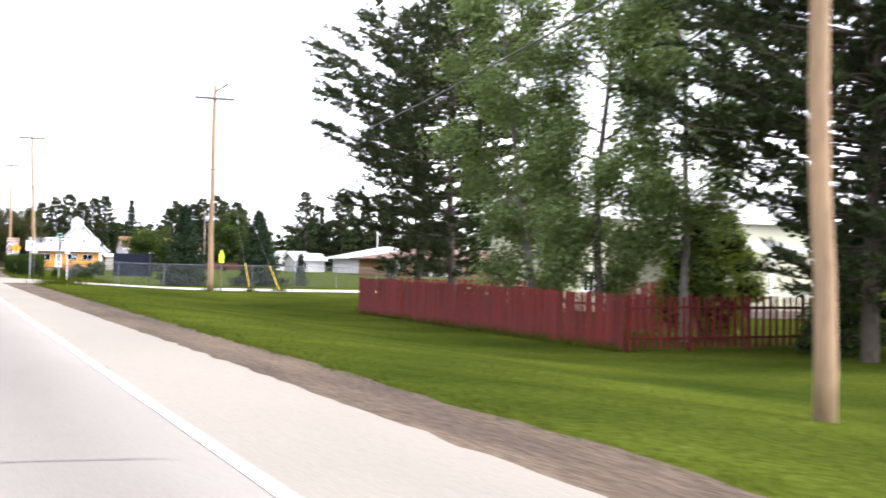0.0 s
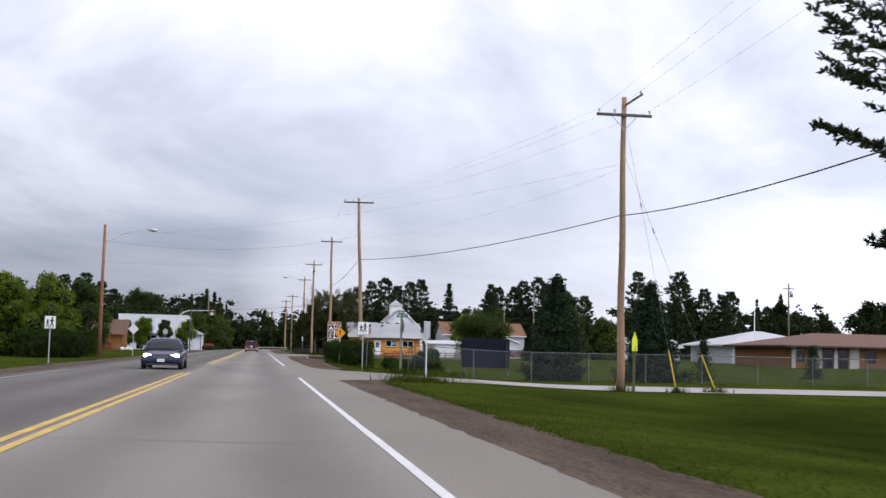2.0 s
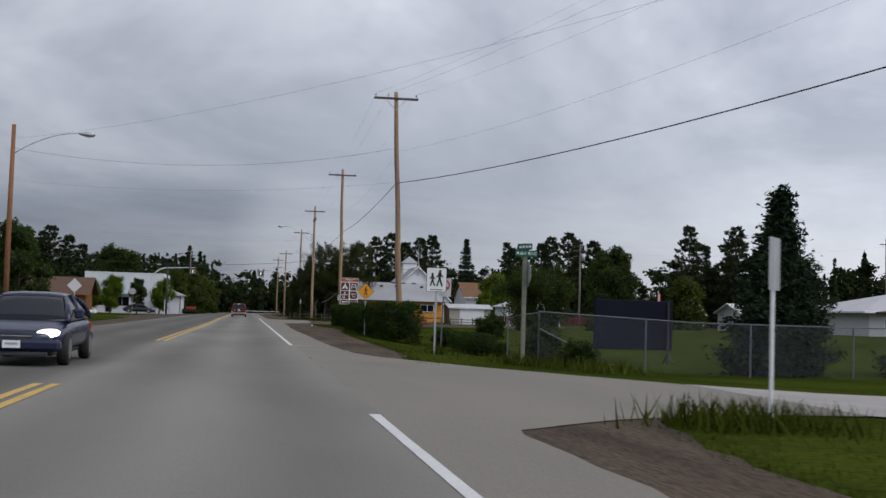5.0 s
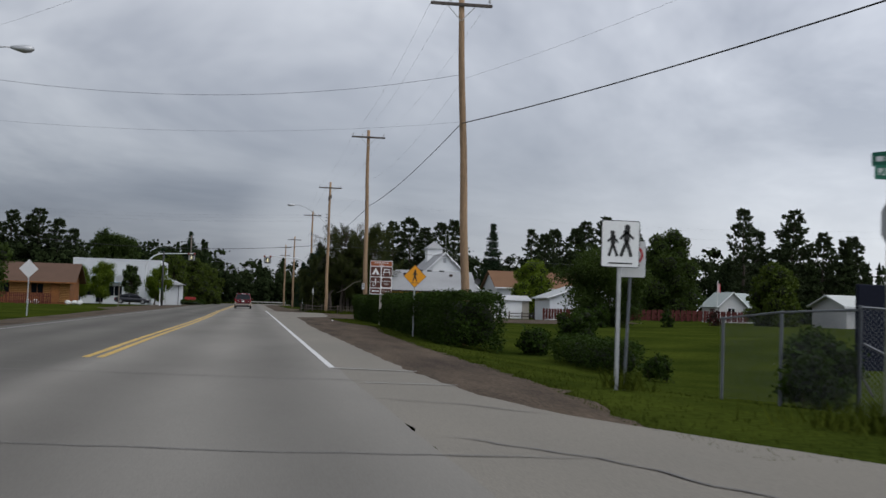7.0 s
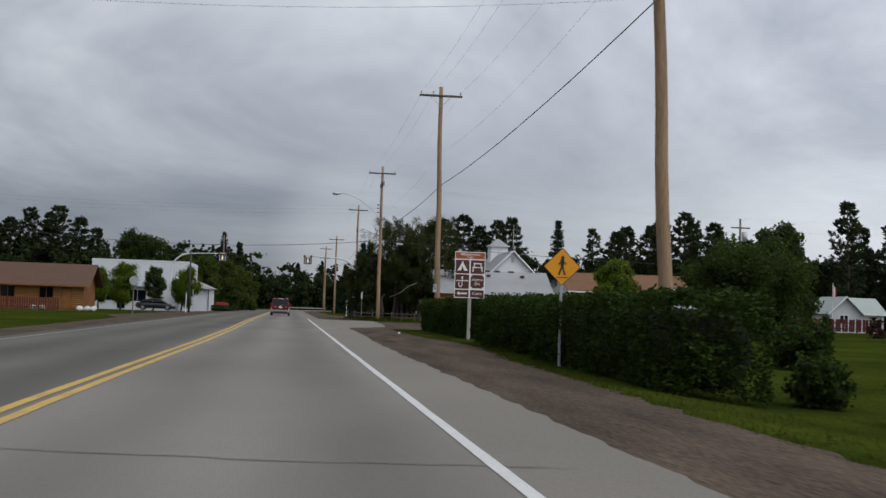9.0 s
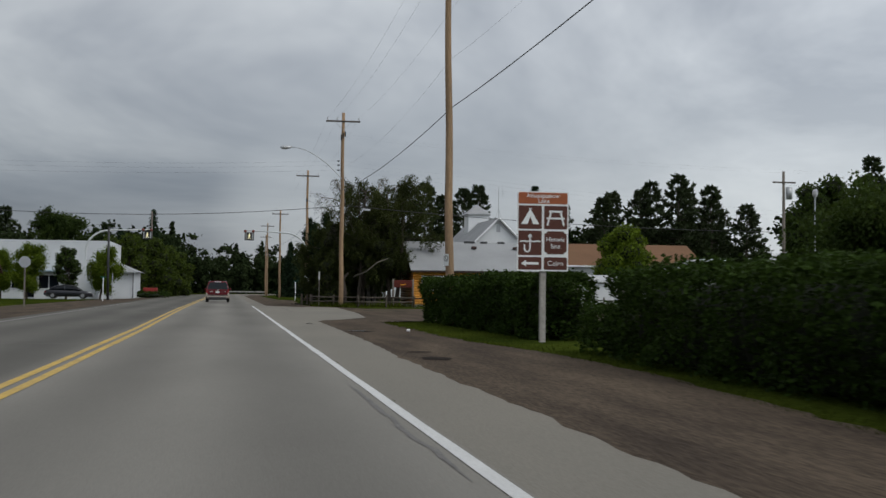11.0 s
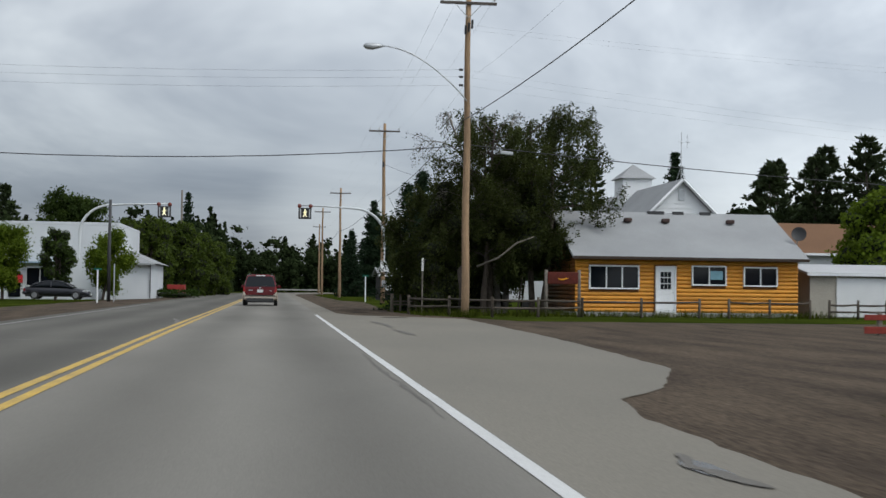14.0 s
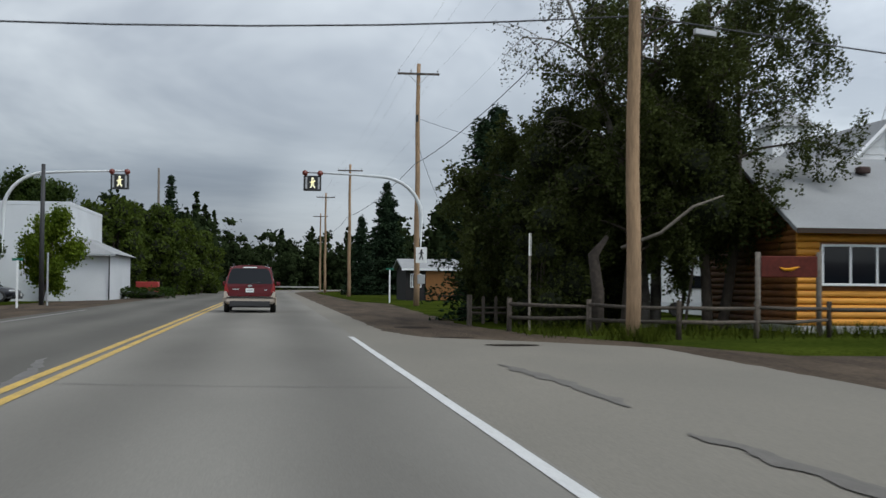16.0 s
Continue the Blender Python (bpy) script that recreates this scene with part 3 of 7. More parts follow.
# ---- trees ----
def leaf_mesh(anchors, each, spread, length, width, flat=0.0, hang=0.0):
    """Many small rhombic leaves scattered round anchor points."""
    a = np.repeat(np.asarray(anchors, float), each, 0)
    k = len(a)
    c = a + rng.normal(0, 1, (k, 3)) * spread
    d = rng.normal(0, 1, (k, 3)); d[:, 2] = d[:, 2] * (1 - flat) - hang
    d /= np.linalg.norm(d, axis=1)[:, None]
    s = np.cross(d, rng.normal(0, 1, (k, 3)))
    s /= np.linalg.norm(s, axis=1)[:, None]
    z = rng.uniform(0.6, 1.3, k)[:, None]
    d, s = d * length * z / 2, s * width * z / 2
    return np.stack([c - d, c + s, c + d, c - s], 1).reshape(-1, 3)


def quads(v):
    return np.arange(len(v)).reshape(-1, 4)


def grow(g, tips, p, d, length, radius, level, bend, kids, droop):
    """A limb with its twigs; the ends are kept for leaves."""
    pts = [np.array(p, float)]
    d = np.array(d, float) / np.linalg.norm(d)
    k = 5
    for i in range(k):
        d = d + rng.normal(0, bend, 3) - np.array((0, 0, droop)) * (i / k)
        d /= np.linalg.norm(d)
        pts.append(pts[-1] + d * length / k)
    g.tube(pts, np.linspace(radius, max(0.006, radius * 0.3), k + 1), 7 if level == 0 else 5 if level == 1 else 3, cap=False)
    if level >= 2:
        tips.extend(pts[1:])
        return
    if level == 1:
        tips.extend(pts[2:])
    for i in range(kids):
        t = rng.uniform(0.3, 1.0)
        j = min(int(t * k), k - 1)
        q = pts[j] + (pts[j + 1] - pts[j]) * (t * k - j)
        out = rng.normal(0, 1, 3); out -= d * (out @ d); out /= np.linalg.norm(out)
        grow(g, tips, q, d * rng.uniform(0.4, 0.9) + out * rng.uniform(0.5, 1.0), length * rng.uniform(0.35, 0.52), radius * 0.38, level + 1, bend, kids, droop)


def broadleaf(name, label, x, y, z, height, spread, material, bark=BARK, leaf=0.14, each=10, trunks=1, limbs=9, low=0.2, droop=0.05, lean=0.1, shoot=5, scatter=0.22, girth=0.022):
    tree = thing(name, label, "tree", at=(x, y, z))
    g, tips = Geo(), []
    for j in range(trunks):
        a = 2 * math.pi * j / max(trunks, 1) + rng.uniform(0, 1)
        base = np.array((x + 0.25 * math.cos(a) * (trunks > 1), y + 0.25 * math.sin(a) * (trunks > 1), z - 0.1))
        d = np.array((math.cos(a) * lean, math.sin(a) * lean, 1.0))
        pts = [base]
        for i in range(8):
            d = d + rng.normal(0, 0.06, 3); d /= np.linalg.norm(d)
            pts.append(pts[-1] + d * height * 0.86 / 8)
        r = girth * height / math.sqrt(trunks)
        g.tube(pts, np.linspace(r, r * 0.22, 9), 9, cap=False)
        for i in range(limbs):
            t = low + (0.97 - low) * (i + rng.uniform(0, 1)) / limbs
            k = min(int(t * 8), 7)
            q = pts[k] + (pts[k + 1] - pts[k]) * (t * 8 - k)
            b = i * 2.4 + rng.uniform(0, 0.8)
            rise = 0.35 + 0.5 * t
            size = spread * (0.38 + 0.62 * math.sin(math.pi * min(max((t - low) / (1.05 - low), 0.08), 1)) ** 0.8)
            grow(g, tips, q, (math.cos(b), math.sin(b), rise), size, r * 0.26, 1, 0.13, shoot, droop)
        tips.append(pts[-1])
    if droop > 0.15:
        # hanging strands under the twigs
        strands = []
        for q in tips:
            reach = rng.uniform(0.15, 1.1) * rng.uniform(0.4, 1.0)
            away = rng.normal(0, 0.12, 2)
            for s in np.linspace(0, 1, max(2, int(reach * 7))):
                strands.append(q + np.array((away[0] * s, away[1] * s, -reach * s)))
        tips, each, scatter = strands, each // 3, 0.085
    part("trunk", g, bark, tree, "grey-brown bark" if bark is BARK else "pale peeling bark", True)
    v = leaf_mesh(tips, int(each * 2.4), scatter, leaf * 1.2, leaf * 0.8, hang=0.3 if droop > 0.1 else 0)
    part("crown", Geo().add(v, quads(v)), material, tree)
    return tree


def conifer(name, label, x, y, z, height, spread, material, whorls=16, arms=6, tuft=7, needle=0.32, low=0.1, open_crown=False, taper=0.9, fill=4):
    """A trunk with whorls of boughs; needles in flat tufts along them."""
    tree = thing(name, label, "tree", at=(x, y, z))
    g, tips = Geo(), []
    wander = rng.normal(0, 0.012 * height, 2) if open_crown else np.zeros(2)
    top = np.array((x + wander[0], y + wander[1], z + height))
    base = np.array((x, y, z - 0.1))
    r = 0.014 * height
    g.tube([base, base + (top - base) * 0.35 + np.array((0.05, 0.02, 0)), base + (top - base) * 0.7, top], [r, r * 0.8, r * 0.5, r * 0.12], 8, cap=False)
    for i in range(whorls):
        t = low + (1 - low) * (i + rng.uniform(-0.3, 0.3)) / whorls
        size = spread * (max(1 - t, 0.05) ** taper if not open_crown else (0.5 + 0.5 * math.sin(2.6 * t)) * (1.0 if t < 0.75 else (1.06 - t) / 0.31)) * rng.uniform(0.75, 1.15)
        p = base + (top - base) * t
        for j in range(arms):
            if open_crown and rng.random() < 0.2:
                continue
            a = 2 * math.pi * (j + rng.uniform(-0.3, 0.3)) / arms + i * 1.1
            reach = size * rng.uniform(0.6, 1.1)
            end_z = (rng.uniform(-0.05, 0.32) if open_crown else -0.22 + 0.35 * t) * reach
            pts = [p + np.array((math.cos(a) * reach * s, math.sin(a) * reach * s, end_z * s ** (2 if open_crown else 1) - (0 if open_crown else 0.12 * reach * math.sin(math.pi * s)))) for s in (0, 0.35, 0.7, 1)]
            g.tube(pts, np.linspace(max(0.012, 0.014 * reach + 0.008), 0.008, 4), 4, cap=False)
            for s in np.linspace(0.45 if open_crown else 0.18, 1.0, max(3, int(reach * fill))):
                q = np.array(pts[0]) + (np.array(pts[-1]) - np.array(pts[0])) * s
                q[2] = np.interp(s, (0, 0.35, 0.7, 1), [w[2] for w in pts])
                side_v = np.array((-math.sin(a), math.cos(a), 0)) * rng.normal(0, 0.16 * reach * (1.1 - 0.6 * s))
                tips.append(q + side_v)
    part("trunk", g, BARK, tree, "dark rough bark", True)
    v = leaf_mesh(tips, int(tuft * 1.5), 0.14 if not open_crown else np.array((0.26, 0.26, 0.08)), needle, needle * 0.36, flat=0.5)
    part("crown", Geo().add(v, quads(v)), material, tree)
    return tree


def jack_pine(name, label, x, y, z, height, profile, boughs=60, lean=0.0, needle=0.225, tufts=6):
    """An open, uneven pine: boughs in loose groups, upturned twigs, needles in tufts at their ends. profile: (height, reach) pairs."""
    tree = thing(name, label, "tree", at=(x, y, z))
    g, tips, ways = Geo(), [], []
    k = 9
    line_z = np.linspace(-0.1, height, k)
    stem = np.stack([x + lean * line_z / height + np.cumsum(rng.normal(0, 0.07, k)), y + np.cumsum(rng.normal(0, 0.07, k)), z + line_z], 1)
    r = 0.016 * height
    g.tube(stem, np.linspace(r, r * 0.15, k), 9, cap=False)
    low, high = profile[0][0], profile[-1][0]
    groups = np.linspace(low, high, boughs // 3) + rng.normal(0, 0.12, boughs // 3)
    for i in range(boughs):
        hz = float(np.clip(groups[min(i // 3, len(groups) - 1)] + rng.normal(0, 0.10), low, high))
        p = np.array([np.interp(hz, line_z, stem[:, j]) for j in range(3)])
        t = (hz - low) / (high - low)
        a = i * 2.4 + rng.uniform(-0.5, 0.5)
        reach = max(0.35, interp(hz, profile) * rng.uniform(0.55, 1.05))
        rise, curl = rng.uniform(-0.12, 0.10) + 0.55 * t * t, rng.uniform(0.08, 0.30)
        bow = rng.uniform(-0.25, 0.25)
        s = np.linspace(0, 1, 6)
        ang = a + bow * s
        pts = np.stack([p[0] + np.cos(ang) * reach * s, p[1] + np.sin(ang) * reach * s, p[2] + reach * (rise * s + curl * s ** 2.6)], 1)
        g.tube(pts, np.linspace(0.012 + 0.011 * reach, 0.006, 6), 4, cap=False)
        for j in range(max(6, int(4.2 * reach))):
            u = rng.uniform(0.10, 1.0) ** 0.75
            q = np.array([np.interp(u, s, pts[:, c]) for c in range(3)])
            b = a + bow * u + (1 if j % 2 else -1) * rng.uniform(0.35, 1.1)
            size = min(1.3, reach * rng.uniform(0.10, 0.24) + 0.22)
            end = q + np.array((math.cos(b), math.sin(b), rng.uniform(0.05, 0.55))) * size
            if tufts > 3:
                g.tube([q, (q + end) / 2 - (0, 0, 0.04 * size), end], [0.010, 0.008, 0.005], 3, cap=False)
            n = max(3, int(size / 0.16))
            for w in np.linspace(0.35, 1.0, n):
                tips.append(q + (end - q) * w); ways.append((end - q) / size + (0, 0, 0.35))
    part("trunk", g, BARK, tree, "dark rough bark", True)
    tips, ways = np.repeat(np.array(tips), tufts, 0), np.repeat(np.array(ways), tufts, 0)
    m = len(tips)
    c = tips + rng.normal(0, 0.045, (m, 3))
    d = ways + rng.normal(0, 0.55, (m, 3))
    d /= np.linalg.norm(d, axis=1)[:, None]
    sd = np.cross(d, rng.normal(0, 1, (m, 3)))
    sd /= np.linalg.norm(sd, axis=1)[:, None]
    u = rng.uniform(0.7, 1.3, m)[:, None] * needle
    v = np.stack([c, c + d * u * 0.5 + sd * u * 0.2, c + d * u, c + d * u * 0.5 - sd * u * 0.2], 1).reshape(-1, 3)
    part("crown", Geo().add(v, quads(v)), PINE, tree, "tufts of dark green needles")
    return tree


def ball(c, r, rough=0.2, flat=1.0):
    """A rough low ball filling the inside of a crown; near-black colour paints its shade."""
    b = bmesh.new()
    bmesh.ops.create_icosphere(b, subdivisions=2, radius=1)
    v = [(c[0] + q.co.x * r * (1 + rough * noise.noise(q.co * 2 + Vector(c))), c[1] + q.co.y * r * (1 + rough * noise.noise(q.co * 2 + Vector(c))), c[2] + q.co.z * r * flat) for q in b.verts]
    f = [[q.index for q in w.verts] for w in b.faces]
    b.free()
    return v, f


def bushy(name, label, x, y, z, height, spread, material, leaf=0.2, per=70, lumps=16, low=0.12, trunks=1, bark=BARK, category="tree", stem=1.0):
    """A dense leafy crown of many overlapping boughs over a short trunk."""
    tree = thing(name, label, category, at=(x, y, z))
    g, core, anchors = Geo(), Geo(), []
    for j in range(trunks):
        a = 2 * math.pi * j / trunks
        g.tube([(x + 0.2 * math.cos(a) * (trunks > 1), y + 0.2 * math.sin(a) * (trunks > 1), z - 0.1), (x + 0.3 * math.cos(a), y + 0.3 * math.sin(a), z + height * 0.3), (x + 0.15 * spread * math.cos(a), y + 0.15 * spread * math.sin(a), z + height * 0.75)],
               [0.022 * height * stem, 0.016 * height * stem, 0.006 * height * stem], 8, cap=False)
    for i in range(lumps):
        t = low + (0.92 - low) * ((i + rng.uniform(0, 1)) / lumps)
        wide = spread * (0.30 + 0.70 * math.sin(math.pi * (0.18 + 0.80 * (t - low) / (0.95 - low))) ** 0.8)
        rad = spread * rng.uniform(0.26, 0.42) * (1.0 if t < 0.7 else 0.8)
        b = i * 2.4 + rng.uniform(-0.4, 0.4)
        off = max(0.0, wide - rad) * rng.uniform(0.55, 1.0)
        c = np.array((x + off * math.cos(b), y + off * math.sin(b), min(z + height * t, z + height - rad * 0.7)))
        c[2] = max(c[2], z + rad * 0.55)
        g.tube([(x, y, z + height * min(0.6, t * 0.7)), tuple((c + (x, y, c[2])) / 2 - (0, 0, 0.1)), tuple(c)], [0.008 * height, 0.006 * height, 0.02], 5, cap=False)
        # dark filler ball, its shade painted in
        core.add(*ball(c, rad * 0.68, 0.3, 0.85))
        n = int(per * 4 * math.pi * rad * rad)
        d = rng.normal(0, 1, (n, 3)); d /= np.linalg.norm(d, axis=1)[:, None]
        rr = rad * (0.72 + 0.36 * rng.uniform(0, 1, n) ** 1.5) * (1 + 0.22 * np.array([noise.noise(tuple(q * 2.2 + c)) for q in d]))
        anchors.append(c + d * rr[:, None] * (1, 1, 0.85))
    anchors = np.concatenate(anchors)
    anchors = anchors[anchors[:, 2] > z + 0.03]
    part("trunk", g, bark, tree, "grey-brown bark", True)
    part("inner_core", core, CORE, tree, "near-black balls painting shade inside the crown")
    v = leaf_mesh(anchors, 1, 0.06, leaf * 1.2, leaf * 0.75)
    part("crown", Geo().add(v, quads(v)), material, tree)
    return tree


wood_rng = np.random.default_rng(11)


def far_tree(x, y, z, h, kind):
    """Corners of a distant tree: boughs as shaded lumps with a ragged coat of small sprays."""
    out = []
    far, mid = y > 400, y > 298 or x > 112
    size = max(0.17, 0.0185 * h) * (1.85 if far else 1.62 if mid else 1.42)
    if kind == "spruce":
        k = int((14 if far else 20 if mid else 36) * h)
        t = wood_rng.uniform(0, 1, k) ** 1.3
        a = wood_rng.uniform(0, 2 * np.pi, k)
        step = 0.75 + 0.45 * ((t * 11) % 1.0)
        r = 0.185 * h * (1.0 - t) ** 0.9 * step * wood_rng.uniform(0.75, 1.1, k)
        p = np.stack([x + r * np.cos(a), y + r * np.sin(a), z + h * (0.03 + 0.97 * t)], 1)
        base = [(x + 0.145 * h * math.cos(w), y + 0.145 * h * math.sin(w), z + 0.03 * h) for w in np.arange(6) * math.pi / 3]
        for m in (0, 2, 4):
            out.append(np.array([(x, y, z + 0.93 * h), base[m], base[m + 1], base[(m + 2) % 6]]))
        lumps = []
    elif kind == "pine":
        n = 18
        t = wood_rng.uniform(0.06, 0.95, n)
        a, r = wood_rng.uniform(0, 6.28, n), wood_rng.uniform(0.2, 1, n) * 0.26 * h * (1.25 - t)
        lumps = np.stack([r * np.cos(a), r * np.sin(a), t * h, wood_rng.uniform(0.075, 0.135, n) * h * (1.12 - 0.3 * t)], 1)
        t = np.linspace(0.1, 0.9, 6)
        a, r = wood_rng.uniform(0, 6.28, 6), 0.03 * h
        stem = np.stack([r * np.cos(a), r * np.sin(a), t * h, 0.15 * h * (1.15 - 0.75 * t)], 1)
        lumps = np.concatenate([lumps[:13], stem])
        tall = 0.8
    else:
        n = 14
        t = wood_rng.uniform(0.06, 0.86, n)
        a, r = wood_rng.uniform(0, 6.28, n), wood_rng.uniform(0.2, 1, n) * 0.29 * h
        lumps = np.stack([r * np.cos(a), r * np.sin(a), t * h, wood_rng.uniform(0.10, 0.16, n) * h], 1)
        t = np.linspace(0.1, 0.74, 4)
        a, r = wood_rng.uniform(0, 6.28, 4), 0.05 * h
        stem = np.stack([r * np.cos(a), r * np.sin(a), t * h, wood_rng.uniform(0.16, 0.2, 4) * h], 1)
        lumps = np.concatenate([lumps[:11], stem])
        tall = 0.95
    sprays = [p] if kind == "spruce" else []
    k = int(min(80, 4.3 * h)) // (5 if far else 3 if mid else 1)
    for q in lumps:
        c = np.array((x, y, z)) + q[:3]
        ring = [np.array((math.cos(w), math.sin(w), 0)) for w in np.arange(6) * math.pi / 3 + q[0]]
        r = q[3] * 0.5
        lo, hi = [c + b * r * 0.85 - (0, 0, 0.5 * r * tall) for b in ring], [c + b * r * 0.85 + (0, 0, 0.5 * r * tall) for b in ring]
        for m in range(6):
            out.append(np.array([lo[m], lo[(m + 1) % 6], hi[(m + 1) % 6], hi[m]]))
        for m in (0, 2, 4):
            out.append(np.array([c + (0, 0, r * tall), hi[m], hi[m + 1], hi[(m + 2) % 6]]))
        d = wood_rng.normal(0, 1, (k, 3)); d[:, 2] = d[:, 2] * 0.8 + 0.15; d /= np.linalg.norm(d, axis=1)[:, None]
        sprays.append(c + d * q[3] * (0.42 + 0.76 * wood_rng.uniform(0, 1, k))[:, None] * (1, 1, tall))
    p = np.concatenate(sprays)
    k = len(p)
    e = wood_rng.normal(0, 1, (k, 3)); e[:, 2] *= 0.6; e /= np.linalg.norm(e, axis=1)[:, None]
    sd = np.cross(e, wood_rng.normal(0, 1, (k, 3))); sd /= np.linalg.norm(sd, axis=1)[:, None]
    u = wood_rng.uniform(0.6, 1.3, k)[:, None] * size
    out.append(np.stack([p - e * u, p + sd * u * 0.7, p + e * u, p - sd * u * 0.7], 1).reshape(-1, 3))
    w = 0.012 * h
    if kind != "spruce":
        out.append(np.array([(x - w, y, z), (x + w, y, z), (x + w * 0.5, y, z + h * 0.7), (x - w * 0.5, y, z + h * 0.7), (x, y - w, z), (x, y + w, z), (x, y + w * 0.5, z + h * 0.7), (x, y - w * 0.5, z + h * 0.7)]))
    return np.concatenate(out)


def woods(label, boxes, material=WOODS):
    """A far wood in one piece: (x0, x1, y0, y1, trees, low, high, kinds) for each stand."""
    vs = []
    for x0, x1, y0, y1, k, lo, hi, kinds in boxes:
        for i in range(k):
            vs.append(far_tree(wood_rng.uniform(x0, x1), wood_rng.uniform(y0, y1), -0.3, wood_rng.uniform(lo, hi), kinds[wood_rng.integers(0, len(kinds))]))
    v = np.concatenate(vs)
    whole("far_woods", Geo().add(v, quads(v)), material, label, "woods", kind="stuff")


woods("dark mixed wood of pines and spruces behind the village", [
    (16, 75, 284, 298, 40, 7.5, 11, ("pine", "pine", "leaf", "spruce")), (16, 80, 302, 330, 26, 10, 13.5, ("pine", "leaf")),
    (75, 150, 272, 300, 44, 8, 12.5, ("pine", "pine", "leaf", "spruce")), (80, 240, 300, 340, 40, 11, 15, ("pine", "leaf", "pine")), (150, 330, 240, 300, 40, 12, 17, ("pine", "leaf")),
    (76, 150, 195, 240, 40, 8.5, 12.5, ("pine", "pine", "leaf", "spruce")), (95, 180, 120, 195, 46, 9.5, 14, ("pine", "pine", "leaf")), (44, 66, 275, 281, 15, 9, 11.5, ("pine", "leaf")), (69, 93, 256, 262, 14, 8, 10.5, ("pine", "leaf")), (14, 140, 268, 280, 40, 3.5, 6, ("leaf",)), (80, 150, 185, 198, 24, 4, 6, ("leaf",))])
woods("dark spruce forest closing the end of the road", [
    (-60, 20, 455, 480, 34, 11, 15, ("spruce", "pine", "leaf")), (20, 130, 440, 470, 34, 11, 15, ("pine", "leaf", "spruce")), (-90, -10, 485, 530, 34, 17, 21, ("spruce", "pine", "leaf")), (-10, 150, 485, 530, 30, 13, 17, ("spruce", "pine", "leaf")),
    (-40, -8, 340, 440, 54, 10, 14, ("spruce", "pine", "leaf")), (14, 45, 320, 400, 34, 9, 13, ("spruce", "leaf", "pine")), (-60, 110, 432, 452, 100, 8, 12, ("leaf", "pine")), (-24, 34, 426, 436, 66, 7, 11, ("leaf", "pine")), (-30, -9, 345, 440, 30, 4, 6, ("leaf",))])
woods("dense green wood on the far side of the road", [
    (-60, -28, 292, 312, 26, 8, 11.5, ("leaf", "pine", "leaf")), (-110, -48, 250, 300, 40, 9, 12.5, ("leaf", "pine")), (-26, -14, 300, 335, 14, 8, 10.5, ("leaf",)), (-70, -40, 170, 235, 22, 7, 9.5, ("leaf", "pine")),
    (-45, -24, 135, 175, 12, 6, 8.5, ("leaf",))])


# ---- poles and wires ----
def utility_pole(x, y, z, arm, top, label, spur=False, lean=0.0, arms=True, girth=1.0):
    p = thing("utility_pole", label, "utility pole", "utility poles along the road", at=(x, y, z))
    g = Geo()
    zs = np.linspace(z - 0.3, top, 12)
    g.tube([(x + 0.02 * math.sin(k * 1.3) + lean * (k / 11), y + 0.02 * math.cos(k * 1.9), q) for k, q in enumerate(zs)], np.linspace(0.172, 0.108, 12) * girth, 12)
    part("pole", g, POLE, p, "", True)
    x += lean * (arm - z) / (top - z)
    if arms:
        part("crossarm", Geo().box(x - 1.2, y - 0.17, arm - 0.06, x + 1.2, y - 0.07, arm + 0.06, 0.012), ARM, p)
        for s in (-1, 1):
            part("brace", Geo().tube([(x + s * 0.02, y - 0.12, arm - 0.62), (x + s * 0.55, y - 0.13, arm - 0.05)], 0.016, 5), STEEL, p)
        for dx in (-1.1, -0.42, 1.1):
            part("insulator", Geo().tube([(x + dx, y - 0.12, arm + 0.05), (x + dx, y - 0.12, arm + 0.13), (x + dx, y - 0.12, arm + 0.15), (x + dx, y - 0.12, arm + 0.24)], [0.02, 0.02, 0.055, 0.045], 8), PORCELAIN, p)
    if spur:
        part("top_bracket", Geo().box(-0.05, -0.05, 0, 0.05, 0.05, 0.9, 0.01).turned(pose(x + 0.05, y - 0.12, top - 0.35, 0, 55, 0)), ARM, p)
        part("insulator", Geo().tube([(x + 0.72, y - 0.12, top + 0.12), (x + 0.72, y - 0.12, top + 0.3)], [0.05, 0.045], 8), PORCELAIN, p)
    return p


def street_lamp_arm(pole, x, y, root, head):
    """A bowed steel arm with a cobra-head lamp."""
    t = np.linspace(0, 1, 12)
    pts = [(x + (head[0] - x) * s, y + (head[1] - y) * s, root + (head[2] - root) * math.sin(s * math.pi / 2) ** 0.9) for s in t]
    a = part("lamp_arm", Geo().tube(pts, 0.028, 6), STEEL, pole, "bowed galvanised arm", True)
    sgn = -1 if head[0] < x else 1
    hx, hy, hz = head
    g = Geo().tube([(hx - sgn * 0.1, hy, hz), (hx + sgn * 0.1, hy, hz - 0.02), (hx + sgn * 0.35, hy, hz - 0.04), (hx + sgn * 0.6, hy, hz - 0.03), (hx + sgn * 0.72, hy, hz - 0.02)], [0.05, 0.1, 0.15, 0.13, 0.04], 10)
    part("lamp_head", g, STEEL, a, "grey cobra-head lamp", True)


